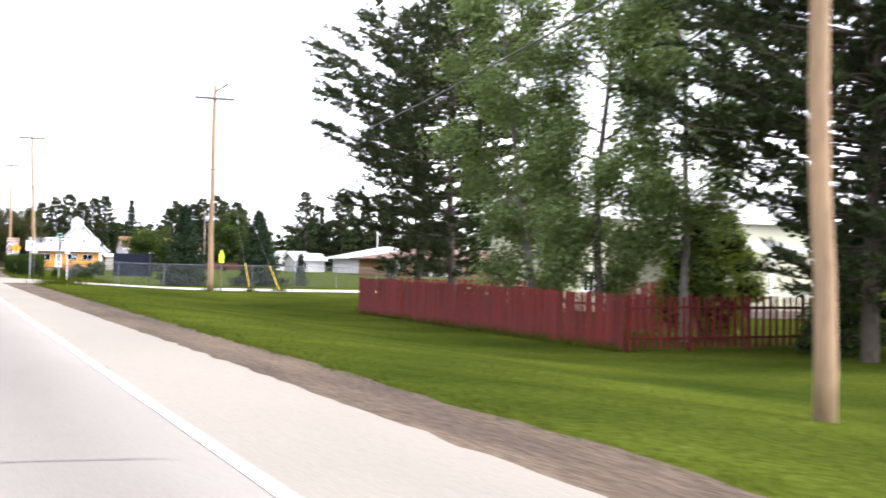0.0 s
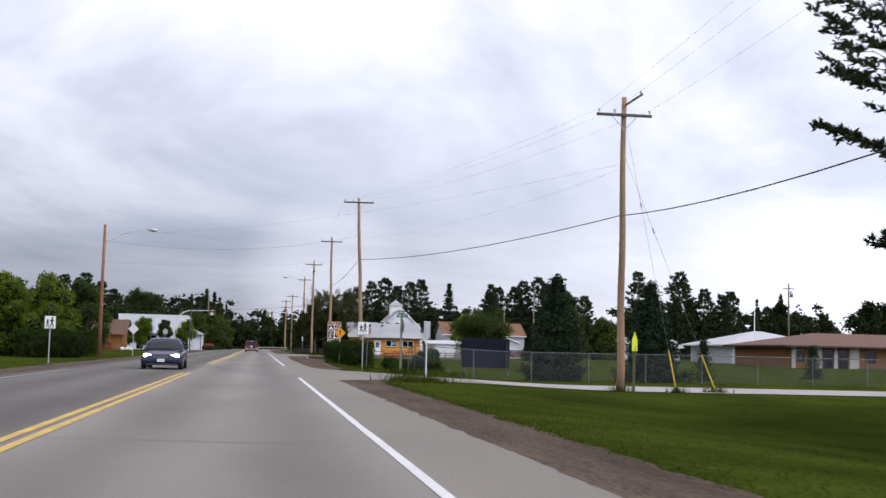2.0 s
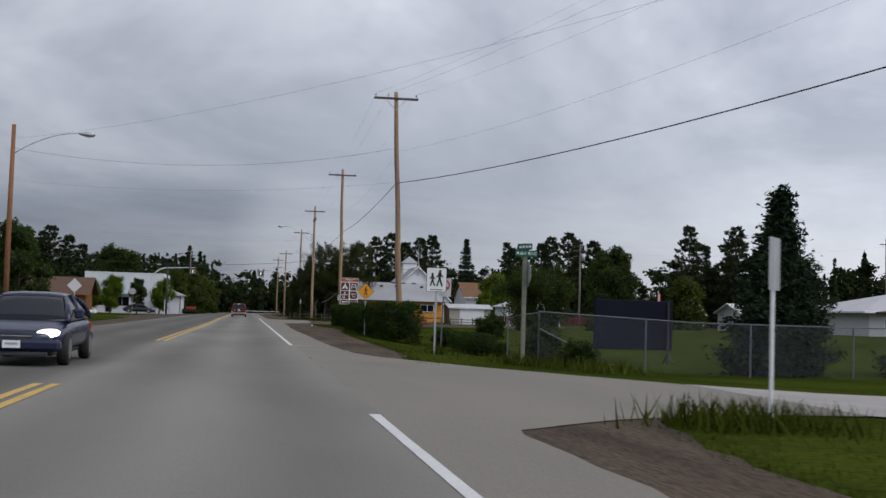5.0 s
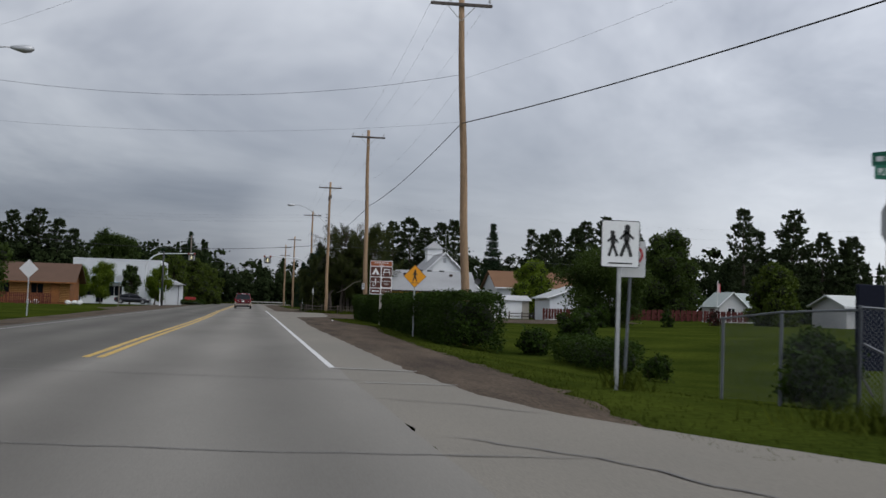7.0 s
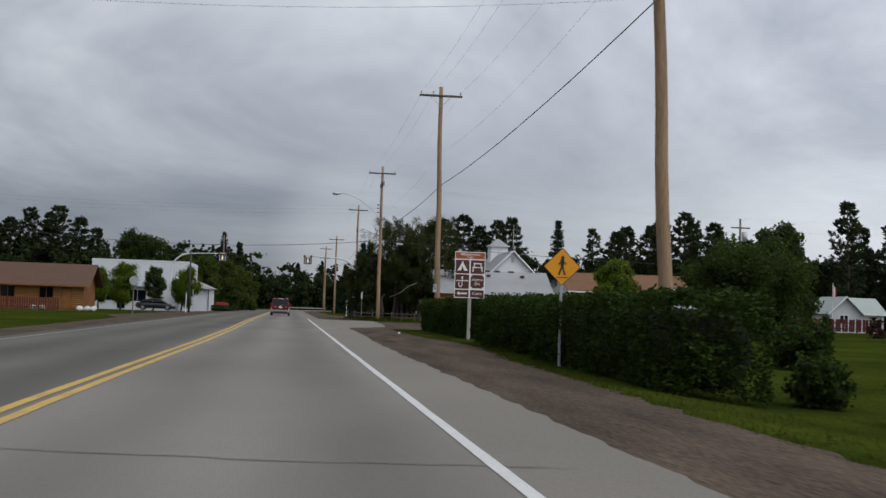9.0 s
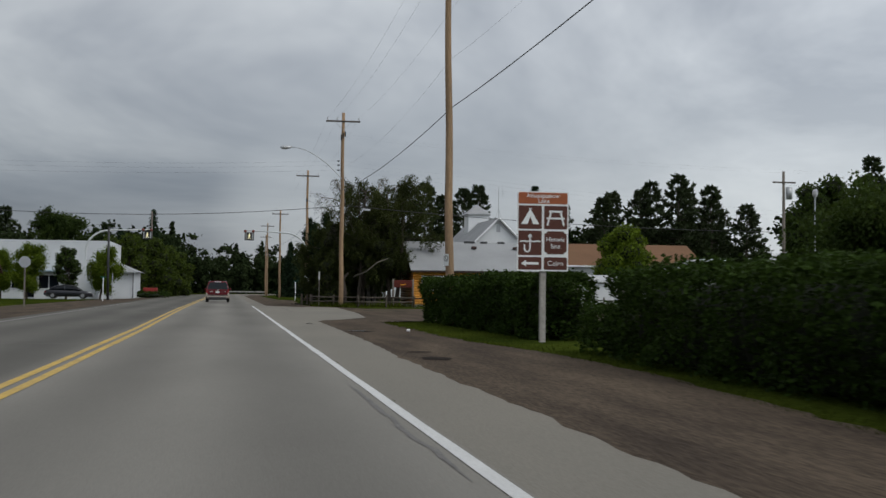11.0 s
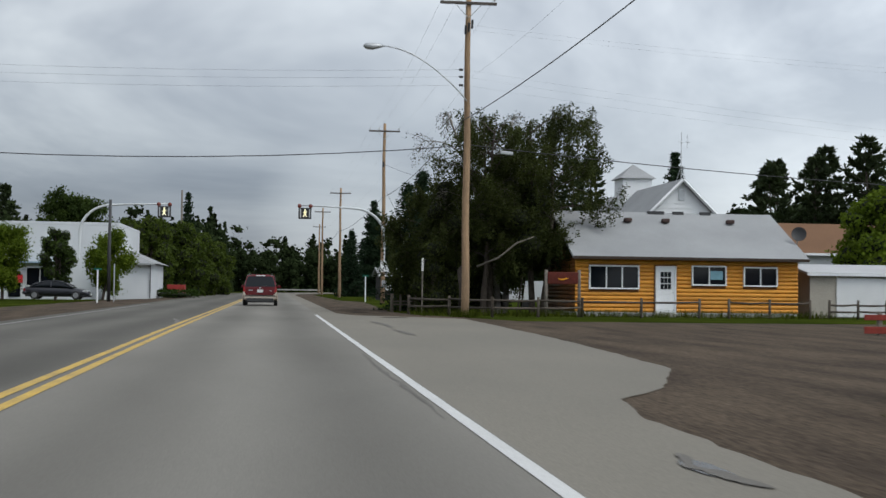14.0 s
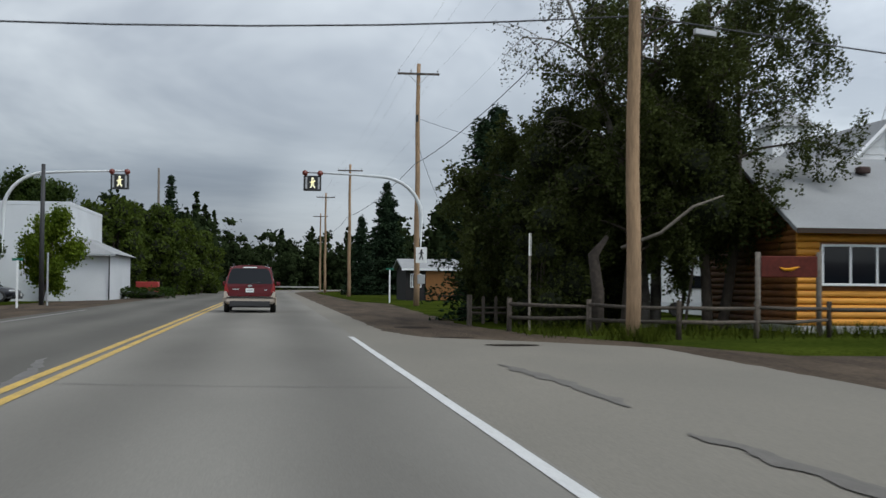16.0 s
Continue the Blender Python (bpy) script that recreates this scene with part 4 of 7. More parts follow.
POLES = {"Z": (10.95, 12.6, -0.62, 11.0, 11.6, False), "A": (15.7, 75.2, -0.36, 11.27, 12.05, True), "B": (8.9, 124.2, -0.05, 12.78, 13.15, False), "C": (8.76, 166.4, 0, 13.08, 13.6, False),
         "D": (8.42, 208.5, 0, 13.13, 13.75, False), "E": (8.67, 252.3, 0, 13.15, 13.75, False), "F": (7.85, 301.4, 0, 12.0, 12.6, False), "G": (7.4, 345, 0, 12.4, 13.0, False), "H": (8.4, 388, 0, 12.2, 12.7, False)}
made = {}
for key, (x, y, z, arm, top, spur) in POLES.items():
    made[key] = utility_pole(x, y, z, arm, top, "weathered brown wooden utility pole with a crossarm", spur, {"Z": -0.5, "B": -0.62, "C": -0.2}.get(key, 0.0), girth=0.88 if key == "Z" else 1.0)
pd = made["D"]
street_lamp_arm(pd, 8.4, 208.4, 9.0, (4.75, 208.4, 11.2))
for dz, dx in ((12.12, 0.0), (12.25, 0.14), (12.0, -0.14)):
    part("cutout", Geo().tube([(8.42 + dx, 208.28, dz - 0.22), (8.42 + dx, 208.2, dz + 0.15)], 0.05, 6), DARK, pd, "black fuse cut-out")
for dz in (10.3, 10.0, 9.65):
    part("insulator", Geo().tube([(8.2, 208.35, dz), (8.05, 208.3, dz)], 0.05, 7), DARK, pd)
pe = made["E"]
part("cutout", Geo().tube([(8.6, 252.1, 10.4), (8.6, 252.05, 10.8)], 0.08, 6), DARK, pe)
pa = made["A"]
for ax, ay, tz in ((18.25, 75.5, 11.0), (20.35, 76.45, 9.5)):
    az = gz(ax, ay)
    a, b = np.array((15.78, 75.2, tz)), np.array((ax, ay, az))
    wire = part("guy_wire", Geo().tube([a, b], 0.006, 4), THIN, pa, "steel guy wire")
    d = (a - b) / np.linalg.norm(a - b)
    part("guy_guard", Geo().tube([b, b + d * 1.75 + (0, 0, 0.0)], [0.032, 0.03], 8), GUY_YELLOW, wire, "yellow plastic guy guard")
    for s in (0.3, 0.62):
        c = a + (b - a) * s
        part("guy_insulator", Geo().tube([c, c - d * 0.22], 0.04, 6), PORCELAIN, wire)


def cable(points, sag, radius, material, label, name="overhead_cable"):
    """A wire hung from point to point; sag is one number or one for each span."""
    owner = thing(name, label, "cable", at=points[0])
    sags = sag if isinstance(sag, tuple) else (sag,) * (len(points) - 1)
    for a, b, sag in zip(points, points[1:], sags):
        g = Geo()
        a, b = np.array(a, float), np.array(b, float)
        t = np.linspace(0, 1, 15)[:, None]
        p = a + (b - a) * t
        p[:, 2] -= (4 * sag * t * (1 - t))[:, 0]
        part("span", g.tube(p, radius, 4, cap=False), material, owner)


keys = "ABCDEFGH"
for dx in (-1.1, -0.42, 1.1):
    cable([(POLES[k][0] + dx + {"B": -0.6, "C": -0.14}.get(k, 0), POLES[k][1] - 0.12, POLES[k][3] + 0.25) for k in keys], 0.5, 0.0034, THIN, "thin bare overhead conductor between the poles")
    cable([(POLES["Z"][0] + dx, 12.6, 11.3), (POLES["A"][0] + dx, 75.1, 11.5)], 0.7, 0.0034, THIN, "thin bare overhead conductor between the poles")
cable([(POLES[k][0] - {"B": 0.45, "C": 0.1}.get(k, 0), POLES[k][1] - 0.15, 9.9 if k != "A" else 9.0) for k in keys], 0.6, 0.0034, THIN, "thin bare neutral wire between the poles")
low_z = {"Z": 6.4, "A": 6.98, "B": 8.2, "C": 8.12, "D": 8.2, "E": 8.0, "F": 7.6, "G": 7.6, "H": 7.6}
cable([(10.73, 12.6, 6.4), (15.53, 75.2, 6.98)], 1.2, 0.020, WIRE, "thick black telephone cable between the poles")
cable([(POLES[k][0] + {"B": -0.45, "C": 0.0}.get(k, -0.17), POLES[k][1], low_z[k]) for k in "ABCDEFGH"], (0.45, 0.3, 0.42, 0.45, 0.45, 0.45, 0.45), 0.020, WIRE, "thick black telephone cable between the poles")
cable([(8.25, 208.4, 7.13), (-30, 203, 7.55)], 1.25, 0.019, WIRE, "thick black cable crossing over the road")
cable([(8.5, 208.5, 7.18), (44, 216, 6.3)], 0.35, 0.019, WIRE, "thick black cable running behind the log building")
cable([(8.45, 124.2, 10.1), (-11.2, 122.5, 8.9)], 0.9, 0.006, WIRE, "thin wire crossing over the road")
cable([(8.4, 124.2, 8.25), (-11.2, 122.5, 7.3)], 0.5, 0.0034, THIN, "thin wire crossing over the road")
for dz in (9.65, 10.0, 10.3):
    cable([(8.05, 208.3, dz), (-32, 204, dz - 0.5)], 0.55, 0.0034, THIN, "thin wire crossing over the road")
    cable([(8.6, 208.5, dz), (60, 214, dz - 3.2)], 0.5, 0.0018, THIN, "thin wire running over the log building")
for dz in (12.0, 12.2):
    cable([(8.6, 208.4, dz), (70, 205, dz - 1.2)], 1.2, 0.0018, THIN, "thin wire running over the log building")
cable([(15.7, 75.2, 9.2), (-11.2, 122.5, 9.4)], 0.8, 0.0034, THIN, "thin wire crossing over the road")
cable([(8.6, 252, 9.2), (12, 262, 5.2)], 0.4, 0.012, WIRE, "black service wire dropping from a pole")
cable([(8.6, 252, 10.6), (17, 243, 8)], 0.5, 0.010, WIRE, "black service wire dropping from a pole")
box = Geo().box(-0.28, -0.05, -0.07, 0.28, 0.05, 0.07, 0.02).turned(pose(10.2, 208.9, 6.93, 0, 4, 11))
whole("splice_box", box, SIGN_BACK, "small grey splice case hung on the cable", "splice case")

# street lamp poles across the road
lp = thing("street_lamp", "brown wooden lamp pole with a bowed steel arm", "street lamp", at=(-11.2, 122.5, -0.1))
part("pole", Geo().tube([(-11.2, 122.5, -0.3), (-11.22, 122.5, 5), (-11.2, 122.5, 10.1)], [0.15, 0.13, 0.1], 10), surface("red_brown_pole", (0.26, 0.12, 0.06), 0.9, 0.3, 0.8, 9, 0.3, stretch=(4, 4, 0.4)), lp, "", True)
street_lamp_arm(lp, -11.2, 122.5, 8.6, (-8.0, 123.2, 9.9))
for x, y, z in ((-10.4, 305, 12.2), (-30, 203, 8), (41.3, 207.7, 10.4), (79.4, 203, 12.4)):
    p = thing("utility_pole", "plain weathered wooden service pole", "utility pole", at=(x, y, 0))
    part("pole", Geo().tube([(x, y, -0.3), (x + 0.03, y, z / 2), (x, y, z)], [0.15, 0.13, 0.1], 8), GREY_WOOD, p, "", True)
    if x > 40:
        part("crossarm", Geo().box(x - 0.9, y - 0.15, z - 0.9, x + 0.9, y - 0.07, z - 0.78, 0.01), ARM, p)
        part("transformer", Geo().tube([(x + 0.35, y - 0.2, z - 2.1), (x + 0.35, y - 0.2, z - 1.2)], 0.24, 12), SIGN_BACK, p, "grey pole transformer", True)
cable([(41.3, 207.7, 9.4), (79.4, 203, 11.3)], 0.8, 0.0034, THIN, "thin wire between service poles")


# ---- log building with the white gabled hall behind ----
def sliding_window(owner, x0, x1, z0, z1, y, panes, trim=None):
    """A white framed window in a wall that faces along y."""
    w = part("window", Geo().box(x0, y - 0.05, z0, x1, y + 0.03, z1, 0.0), GLASS, owner, "dark glass in a white frame")
    t = 0.07
    for a, b, c, d in ((x0 - t, x1 + t, z1, z1 + t), (x0 - t, x1 + t, z0 - t, z0), (x0 - t, x0, z0, z1), (x1, x1 + t, z0, z1)):
        part("window_frame", Geo().box(a, y - 0.10, c, b, y + 0.03, d, 0.008), trim or WHITE, w)
    for i in range(1, panes):
        x = x0 + (x1 - x0) * i / panes
        part("mullion", Geo().box(x - 0.03, y - 0.09, z0, x + 0.03, y + 0.02, z1, 0.006), trim or WHITE, w)
    return w


HX0, HX1, HY, HB, EAVE = 14.25, 25.0, 213.1, 220.2, 2.72
house = thing("log_building", "orange log-sided building with a grey shingle roof", "house", at=(19.6, 213.1, 0))
core = Geo().box(HX0 + 0.12, HY + 0.12, -0.1, HX1 - 0.12, HB - 0.12, EAVE - 0.02)
part("wall", core, LOG_BROWN, house)
part("foundation", Geo().box(HX0 + 0.02, HY + 0.02, -0.2, HX1 - 0.02, HB - 0.02, 0.16, 0.02), CONCRETE, house)
openings = [(14.95, 17.2, 1.29, 2.26), (18.05, 19.02, 0.0, 2.32), (19.85, 21.4, 1.5, 2.3), (22.36, 23.9, 1.48, 2.27)]
LOGH = 0.185
half = [(math.cos(a) * LOGH * 0.5, math.sin(a) * LOGH * 0.5) for a in np.linspace(-math.pi / 2, math.pi / 2, 7)]
z = 0.17
row = 0
while z < EAVE - 0.05:
    hgt = min(LOGH, EAVE - z)
    cuts = [(a - 0.07, b + 0.07) for a, b, c, d in openings if c - 0.07 < z + hgt - 0.02 and z + 0.02 < d + 0.07]
    x = HX0
    for a, b in sorted(cuts) + [(HX1, HX1)]:
        if a - x > 0.05:
            g = Geo().prism([(0.14 - q * 0.9 - 0.02, z + hgt / 2 + h * hgt / LOGH) for q, h in half] + [(0.14, z + hgt), (0.14, z)][::1], (x, a), lambda p, h, d: (d, HY - 0.0 + p - 0.02, h))
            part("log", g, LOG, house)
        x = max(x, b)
    # side log: this wall's shade is put into a darker brown than the front
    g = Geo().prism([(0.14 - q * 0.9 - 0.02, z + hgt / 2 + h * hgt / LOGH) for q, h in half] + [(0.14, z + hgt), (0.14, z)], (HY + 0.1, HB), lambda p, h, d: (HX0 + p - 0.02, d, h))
    part("log", g, LOG_BROWN, house)
    z += LOGH
    row += 1
# the gable end of logs above the eave, its side shade put into the browner colour
RY, RZ = 217.4, 4.98
for k in range(12):
    z0 = EAVE + k * LOGH
    y0, y1 = HY + (z0 - EAVE) * (RY - HY) / (RZ - EAVE) + 0.15, HB - (z0 - EAVE) * (HB - RY) / (RZ - EAVE) - 0.1
    if y1 - y0 > 0.3:
        part("log", Geo().prism([(0.14 - q * 0.9 - 0.02, z0 + LOGH / 2 + h) for q, h in half] + [(0.14, z0 + LOGH), (0.14, z0)], (y0, y1), lambda p, h, d: (HX0 + p - 0.02, d, h)), LOG_BROWN, house)
for a, b, c, d in openings:
    if c > 0.5:
        sliding_window(house, a, b, c, d, HY + 0.03, 3 if b - a > 2 else 2)
door = part("door", Geo().box(18.12, HY - 0.04, 0.16, 18.95, HY + 0.05, 2.24, 0.01), WHITE, house, "white panelled door with a glazed grid")
for a, b, c, d in ((18.04, 18.12, 0.14, 2.32), (18.95, 19.03, 0.14, 2.32), (18.12, 18.95, 2.24, 2.32)):
    part("door_frame", Geo().box(a, HY - 0.09, c, b, HY + 0.05, d, 0.008), WHITE, door)
for i in range(3):
    for j in range(3):
        part("pane", Geo().box(18.28 + i * 0.175, HY - 0.06, 1.25 + j * 0.28, 18.43 + i * 0.175, HY - 0.03, 1.49 + j * 0.28), GLASS, door)
part("door_handle", Geo().tube([(18.87, HY - 0.05, 1.08), (18.87, HY - 0.13, 1.08)], 0.025, 6), STEEL, door)
part("step", Geo().box(17.8, HY - 0.75, -0.05, 19.3, HY - 0.09, 0.13, 0.02), CONCRETE, house)


def roof_slab(g, a, b, c, d, t=0.12):
    """A slab of roof over four corners, t thick."""
    top = np.array((a, b, c, d), float)
    n = np.cross(top[1] - top[0], top[2] - top[0]); n /= np.linalg.norm(n)
    n = n if n[2] > 0 else -n
    g.add(np.concatenate([top, top - n * t]), [(0, 1, 2, 3), (7, 6, 5, 4), (0, 4, 5, 1), (1, 5, 6, 2), (2, 6, 7, 3), (3, 7, 4, 0)])
    return g


EX0, EX1 = HX0 - 0.22, HX1 + 0.35
slope = (RZ - EAVE) / (RY - HY)
fy = HY - 0.45
roof = part("roof", roof_slab(Geo(), (EX0, fy, EAVE + 0.14 - 0.45 * slope + 0.1), (EX1, fy, EAVE + 0.14 - 0.45 * slope + 0.1), (EX1, RY, RZ + 0.1), (EX0, RY, RZ + 0.1)), ROOF, house, "grey shingle roof")
part("roof", roof_slab(Geo(), (EX0, RY, RZ + 0.1), (EX1, RY, RZ + 0.1), (EX1, HB + 0.4, EAVE + 0.1), (EX0, HB + 0.4, EAVE + 0.1)), ROOF, house)
part("fascia", Geo().box(EX0, fy - 0.03, EAVE - 0.13, EX1, fy + 0.0, EAVE + 0.01, 0.005), surface("dark_fascia", (0.045, 0.03, 0.022), 0.8, 0.2, 1, 10, 0.1), house, "dark brown fascia board")
for x, t in ((17.4, 0.74), (19.3, 0.74), (22.6, 0.74)):
    yy = fy + (RY - fy) * t
    part("roof_vent", Geo().box(x, yy - 0.18, EAVE + (yy - HY) * slope + 0.18, x + 0.36, yy + 0.16, EAVE + (yy - HY) * slope + 0.38, 0.04), surface("rusty_vent", (0.07, 0.045, 0.04), 0.9, 0.3, 3, 20, 0.2) if "rusty_vent" not in bpy.data.materials else bpy.data.materials["rusty_vent"], roof, "small rusty roof vent")
for x0, x1 in ((18.9, 19.75), (20.2, 20.75), (21.6, 22.15)):
    part("flashing", Geo().box(x0, RY - 0.22, RZ - 0.02, x1, RY - 0.02, RZ + 0.16, 0.01), DARK, roof, "lifted dark shingle flashing")
part("blind", Geo().box(20.68, HY - 0.035, 1.72, 21.28, HY - 0.024, 2.12), surface("pale_blue_card", (0.22, 0.40, 0.48), 0.8, 0.15, 3, 20, 0), house, "pale blue card in the window")
dish = Geo()
ring = [(0.36 * s * math.cos(a), 0.36 * s * math.sin(a), 0.10 * s * s) for s in (0.25, 0.6, 1.0) for a in np.arange(14) * 2 * math.pi / 14]
dish.add(ring + [(0, 0, 0)], [(k * 14 + j, k * 14 + (j + 1) % 14, (k + 1) * 14 + (j + 1) % 14, (k + 1) * 14 + j) for k in (0, 1) for j in range(14)] + [(42, (j + 1) % 14, j) for j in range(14)])
sd = thing("satellite_dish", "dark satellite dish on the roof edge", "satellite dish", at=(25.5, 214.3, 3.4))
part("reflector", dish.turned(pose(25.5, 214.2, 3.95, 75, 0, -25)), DARK, sd)
part("mast", Geo().tube([(25.2, 214.4, 3.2), (25.45, 214.35, 3.5), (25.5, 214.25, 3.95)], 0.03, 6), STEEL, sd)

hall = thing("white_hall", "white gabled hall with a grey roof and cupola", "house", at=(23.6, 226, 0))
GX, GY, GZ = 23.55, 226.0, 7.55
hw, he = 4.4, 3.2
part("wall", Geo().prism([(-hw, -0.2), (hw, -0.2), (hw, he), (0, GZ - 0.12), (-hw, he)], (GY, GY + 15.5), lambda a, b, d: (GX + a, d, b)), WHITE, hall)
for s in (-1, 1):
    part("roof", roof_slab(Geo(), (GX, GY - 0.3, GZ + 0.05), (GX, GY + 15.8, GZ + 0.05), (GX + s * (hw + 0.35), GY + 15.8, he - 0.3), (GX + s * (hw + 0.35), GY - 0.3, he - 0.3)), ROOF, hall)
    a, b = np.array((GX, GY - 0.33, GZ - 0.02)), np.array((GX + s * (hw + 0.3), GY - 0.33, he - 0.3))
    part("bargeboard", Geo().tube([a, b], 0.09, 4), WHITE, hall)
part("louvre", Geo().box(GX - 0.17, GY - 0.05, 6.35, GX + 0.17, GY + 0.01, 6.95, 0.01), SIGN_BACK, hall, "grey louvred vent")
for k in range(6):
    part("siding_board", Geo().box(GX - 2.2 + k * 0.3, GY - 0.025, 5.3 + 0.3 * k, GX + 2.2 - k * 0.3, GY + 0.0, 5.32 + 0.3 * k), SIGN_WHITE, hall)
cup = part("cupola", Geo().box(22.62, 235, 5.2, 24.58, 237, 8.45, 0.03), WHITE, hall, "white square cupola")
part("cupola_roof", Geo().add([(22.4, 234.8, 8.4), (24.8, 234.8, 8.4), (24.8, 237.2, 8.4), (22.4, 237.2, 8.4), (23.6, 236, 9.4)], [(0, 1, 4), (1, 2, 4), (2, 3, 4), (3, 0, 4), (3, 2, 1, 0)]), ROOF, cup, "grey pyramid roof")
mast = thing("antenna_mast", "thin grey antenna mast on the gable ridge", "antenna", at=(23.6, 226.2, 7.5))
part("mast", Geo().tube([(23.6, 226.2, 7.3), (23.6, 226.2, 10.3)], 0.022, 5), STEEL, mast)
for s in (-1, 1):
    part("strut", Geo().tube([(23.6, 226.2, 8.4), (23.6 + s * 0.35, 226.2, 7.3)], 0.015, 4), STEEL, mast)
for dx, z0, z1 in ((0.35, 9.4, 10.2), (0.0, 9.3, 10.3)):
    part("element", Geo().tube([(23.6 + dx, 226.2, z0), (23.6 + dx, 226.2, z1)], 0.012, 4), STEEL, mast)
part("crossbar", Geo().tube([(23.4, 226.2, 9.75), (24.15, 226.2, 9.75)], 0.012, 4), STEEL, mast)


# ---- signs ----
def front(owner, name, outline, x, y, z, thick, material, label="", turn=0.0, bevel=0):
    """A flat plate of the given outline that faces the traffic, turned about the upright at (x, y)."""
    g = Geo().prism(outline, (-thick, 0), lambda a, b, d: (a, d, b)).turned(pose(x, y, z, 0, 0, turn))
    return part(name, g, material, owner, label)


def rect(w, h, cx=0.0, cz=0.0, r=0.0):
    if not r:
        return [(cx - w / 2, cz - h / 2), (cx + w / 2, cz - h / 2), (cx + w / 2, cz + h / 2), (cx - w / 2, cz + h / 2)]
    out = []
    for sx, sz, a0 in ((1, -1, -90), (1, 1, 0), (-1, 1, 90), (-1, -1, 180)):
        for k in range(4):
            a = radians(a0 + 30 * k)
            out.append((cx + sx * (w / 2 - r) + r * math.cos(a), cz + sz * (h / 2 - r) + r * math.sin(a)))
    return out


def disc(r, cx=0.0, cz=0.0, k=18):
    return [(cx + r * math.cos(2 * math.pi * i / k), cz + r * math.sin(2 * math.pi * i / k)) for i in range(k)]


def stroke(a, b, w):
    a, b = np.array(a, float), np.array(b, float)
    d = (b - a) / np.linalg.norm(b - a)
    n = np.array((-d[1], d[0])) * w / 2
    return [tuple(a - n), tuple(b - n), tuple(b + n), tuple(a + n)]


def letters(owner, text, x, y, z, size, material, width=None):
    """Raised lettering in the built-in font, on a plate that faces the traffic."""
    cu = bpy.data.curves.new("lettering", "FONT")
    cu.body, cu.size, cu.align_x, cu.align_y, cu.extrude = text, size, "CENTER", "CENTER", 0.002
    ob = new("lettering", cu)
    me = bpy.data.meshes.new_from_object(ob.evaluated_get(bpy.context.evaluated_depsgraph_get()))
    bpy.data.objects.remove(ob)
    if width:
        w = max(v.co.x for v in me.vertices) - min(v.co.x for v in me.vertices)
        me.transform(Matrix.Diagonal((width / w, 1, 1, 1)))
    me.transform(pose(x, y, z, 90, 0, 0))
    me.materials.clear(); me.materials.append(material)
    return part("lettering", me, None, owner)


def post(owner, x, y, z0, z1, material=STEEL, w=0.06, label=""):
    return part("post", Geo().box(x - w / 2, y - w / 2, z0 - 0.2, x + w / 2, y + w / 2, z1, 0.006), material, owner, label)


def symbol(plate, x, y, z, h, material, stride=1):
    """A walking mark in plain strokes, h high."""
    k = h
    shapes = [disc(0.085 * k, 0.02 * k * stride, 0.40 * k), stroke((0, 0.325 * k), (0, -0.02 * k), 0.18 * k), stroke((0, 0.0), (-0.17 * k * stride, -0.47 * k), 0.10 * k), stroke((0, 0.0), (0.15 * k * stride, -0.47 * k), 0.10 * k),
              stroke((0, 0.26 * k), (-0.20 * k * stride, 0.04 * k), 0.07 * k), stroke((0, 0.26 * k), (0.21 * k * stride, 0.06 * k), 0.07 * k)]
    for s in shapes:
        front(plate, "mark", s, x, y, z, 0.003, material)


def school_sign(x, y, z, top, label, w=0.65, h=0.77):
    s = thing("school_sign", label, "road sign", "school signs", at=(x, y, z))
    post(s, x, y, z, top - 0.05)
    p = front(s, "plate", rect(w, h, r=0.04), x, y - 0.035, top - h / 2, 0.004, SIGN_BLACK, "white plate with a black border and black marks")
    front(p, "face", rect(w - 0.025, h - 0.025, r=0.035), x, y - 0.041, top - h / 2, 0.003, SIGN_WHITE)
    symbol(p, x - 0.13, y - 0.046, top - 0.38, 0.44, SIGN_BLACK, -1)
    symbol(p, x + 0.10, y - 0.046, top - 0.33, 0.55, SIGN_BLACK)
    front(p, "mark", rect(w * 0.62, 0.02), x, y - 0.046, top - h + 0.07, 0.003, SIGN_BLACK)
    return s


school_sign(6.69, 96.8, gz(6.7, 96.8), 2.68, "white school crossing sign with two black walking marks")
school_sign(-10.5, 94.8, 0, 2.5, "white school crossing sign with two black walking marks", 0.6, 0.7)

s = thing("no_parking_sign", "white sign with a red ring on a dark post", "road sign", at=(6.94, 97.2, -0.1))
part("post", Geo().tube([(6.94, 97.2, gz(6.94, 97.2) - 0.2), (7.02, 97.2, 2.34)], 0.026, 6), FENCE_STEEL, s)
p = front(s, "plate", rect(0.42, 0.6, r=0.03), 7.03, 97.16, 2.07, 0.004, SIGN_WHITE, turn=-25)
for k in range(20):
    a, b = 2 * math.pi * k / 20, 2 * math.pi * (k + 1) / 20
    front(p, "ring", stroke((0.15 * math.cos(a), 0.15 * math.sin(a) + 0.07), (0.15 * math.cos(b), 0.15 * math.sin(b) + 0.07), 0.035), 7.03, 97.15, 2.07, 0.003, SIGN_RED, turn=-25)
front(p, "ring", stroke((-0.1, 0.17), (0.1, -0.03), 0.03), 7.03, 97.148, 2.07, 0.003, SIGN_RED, turn=-25)

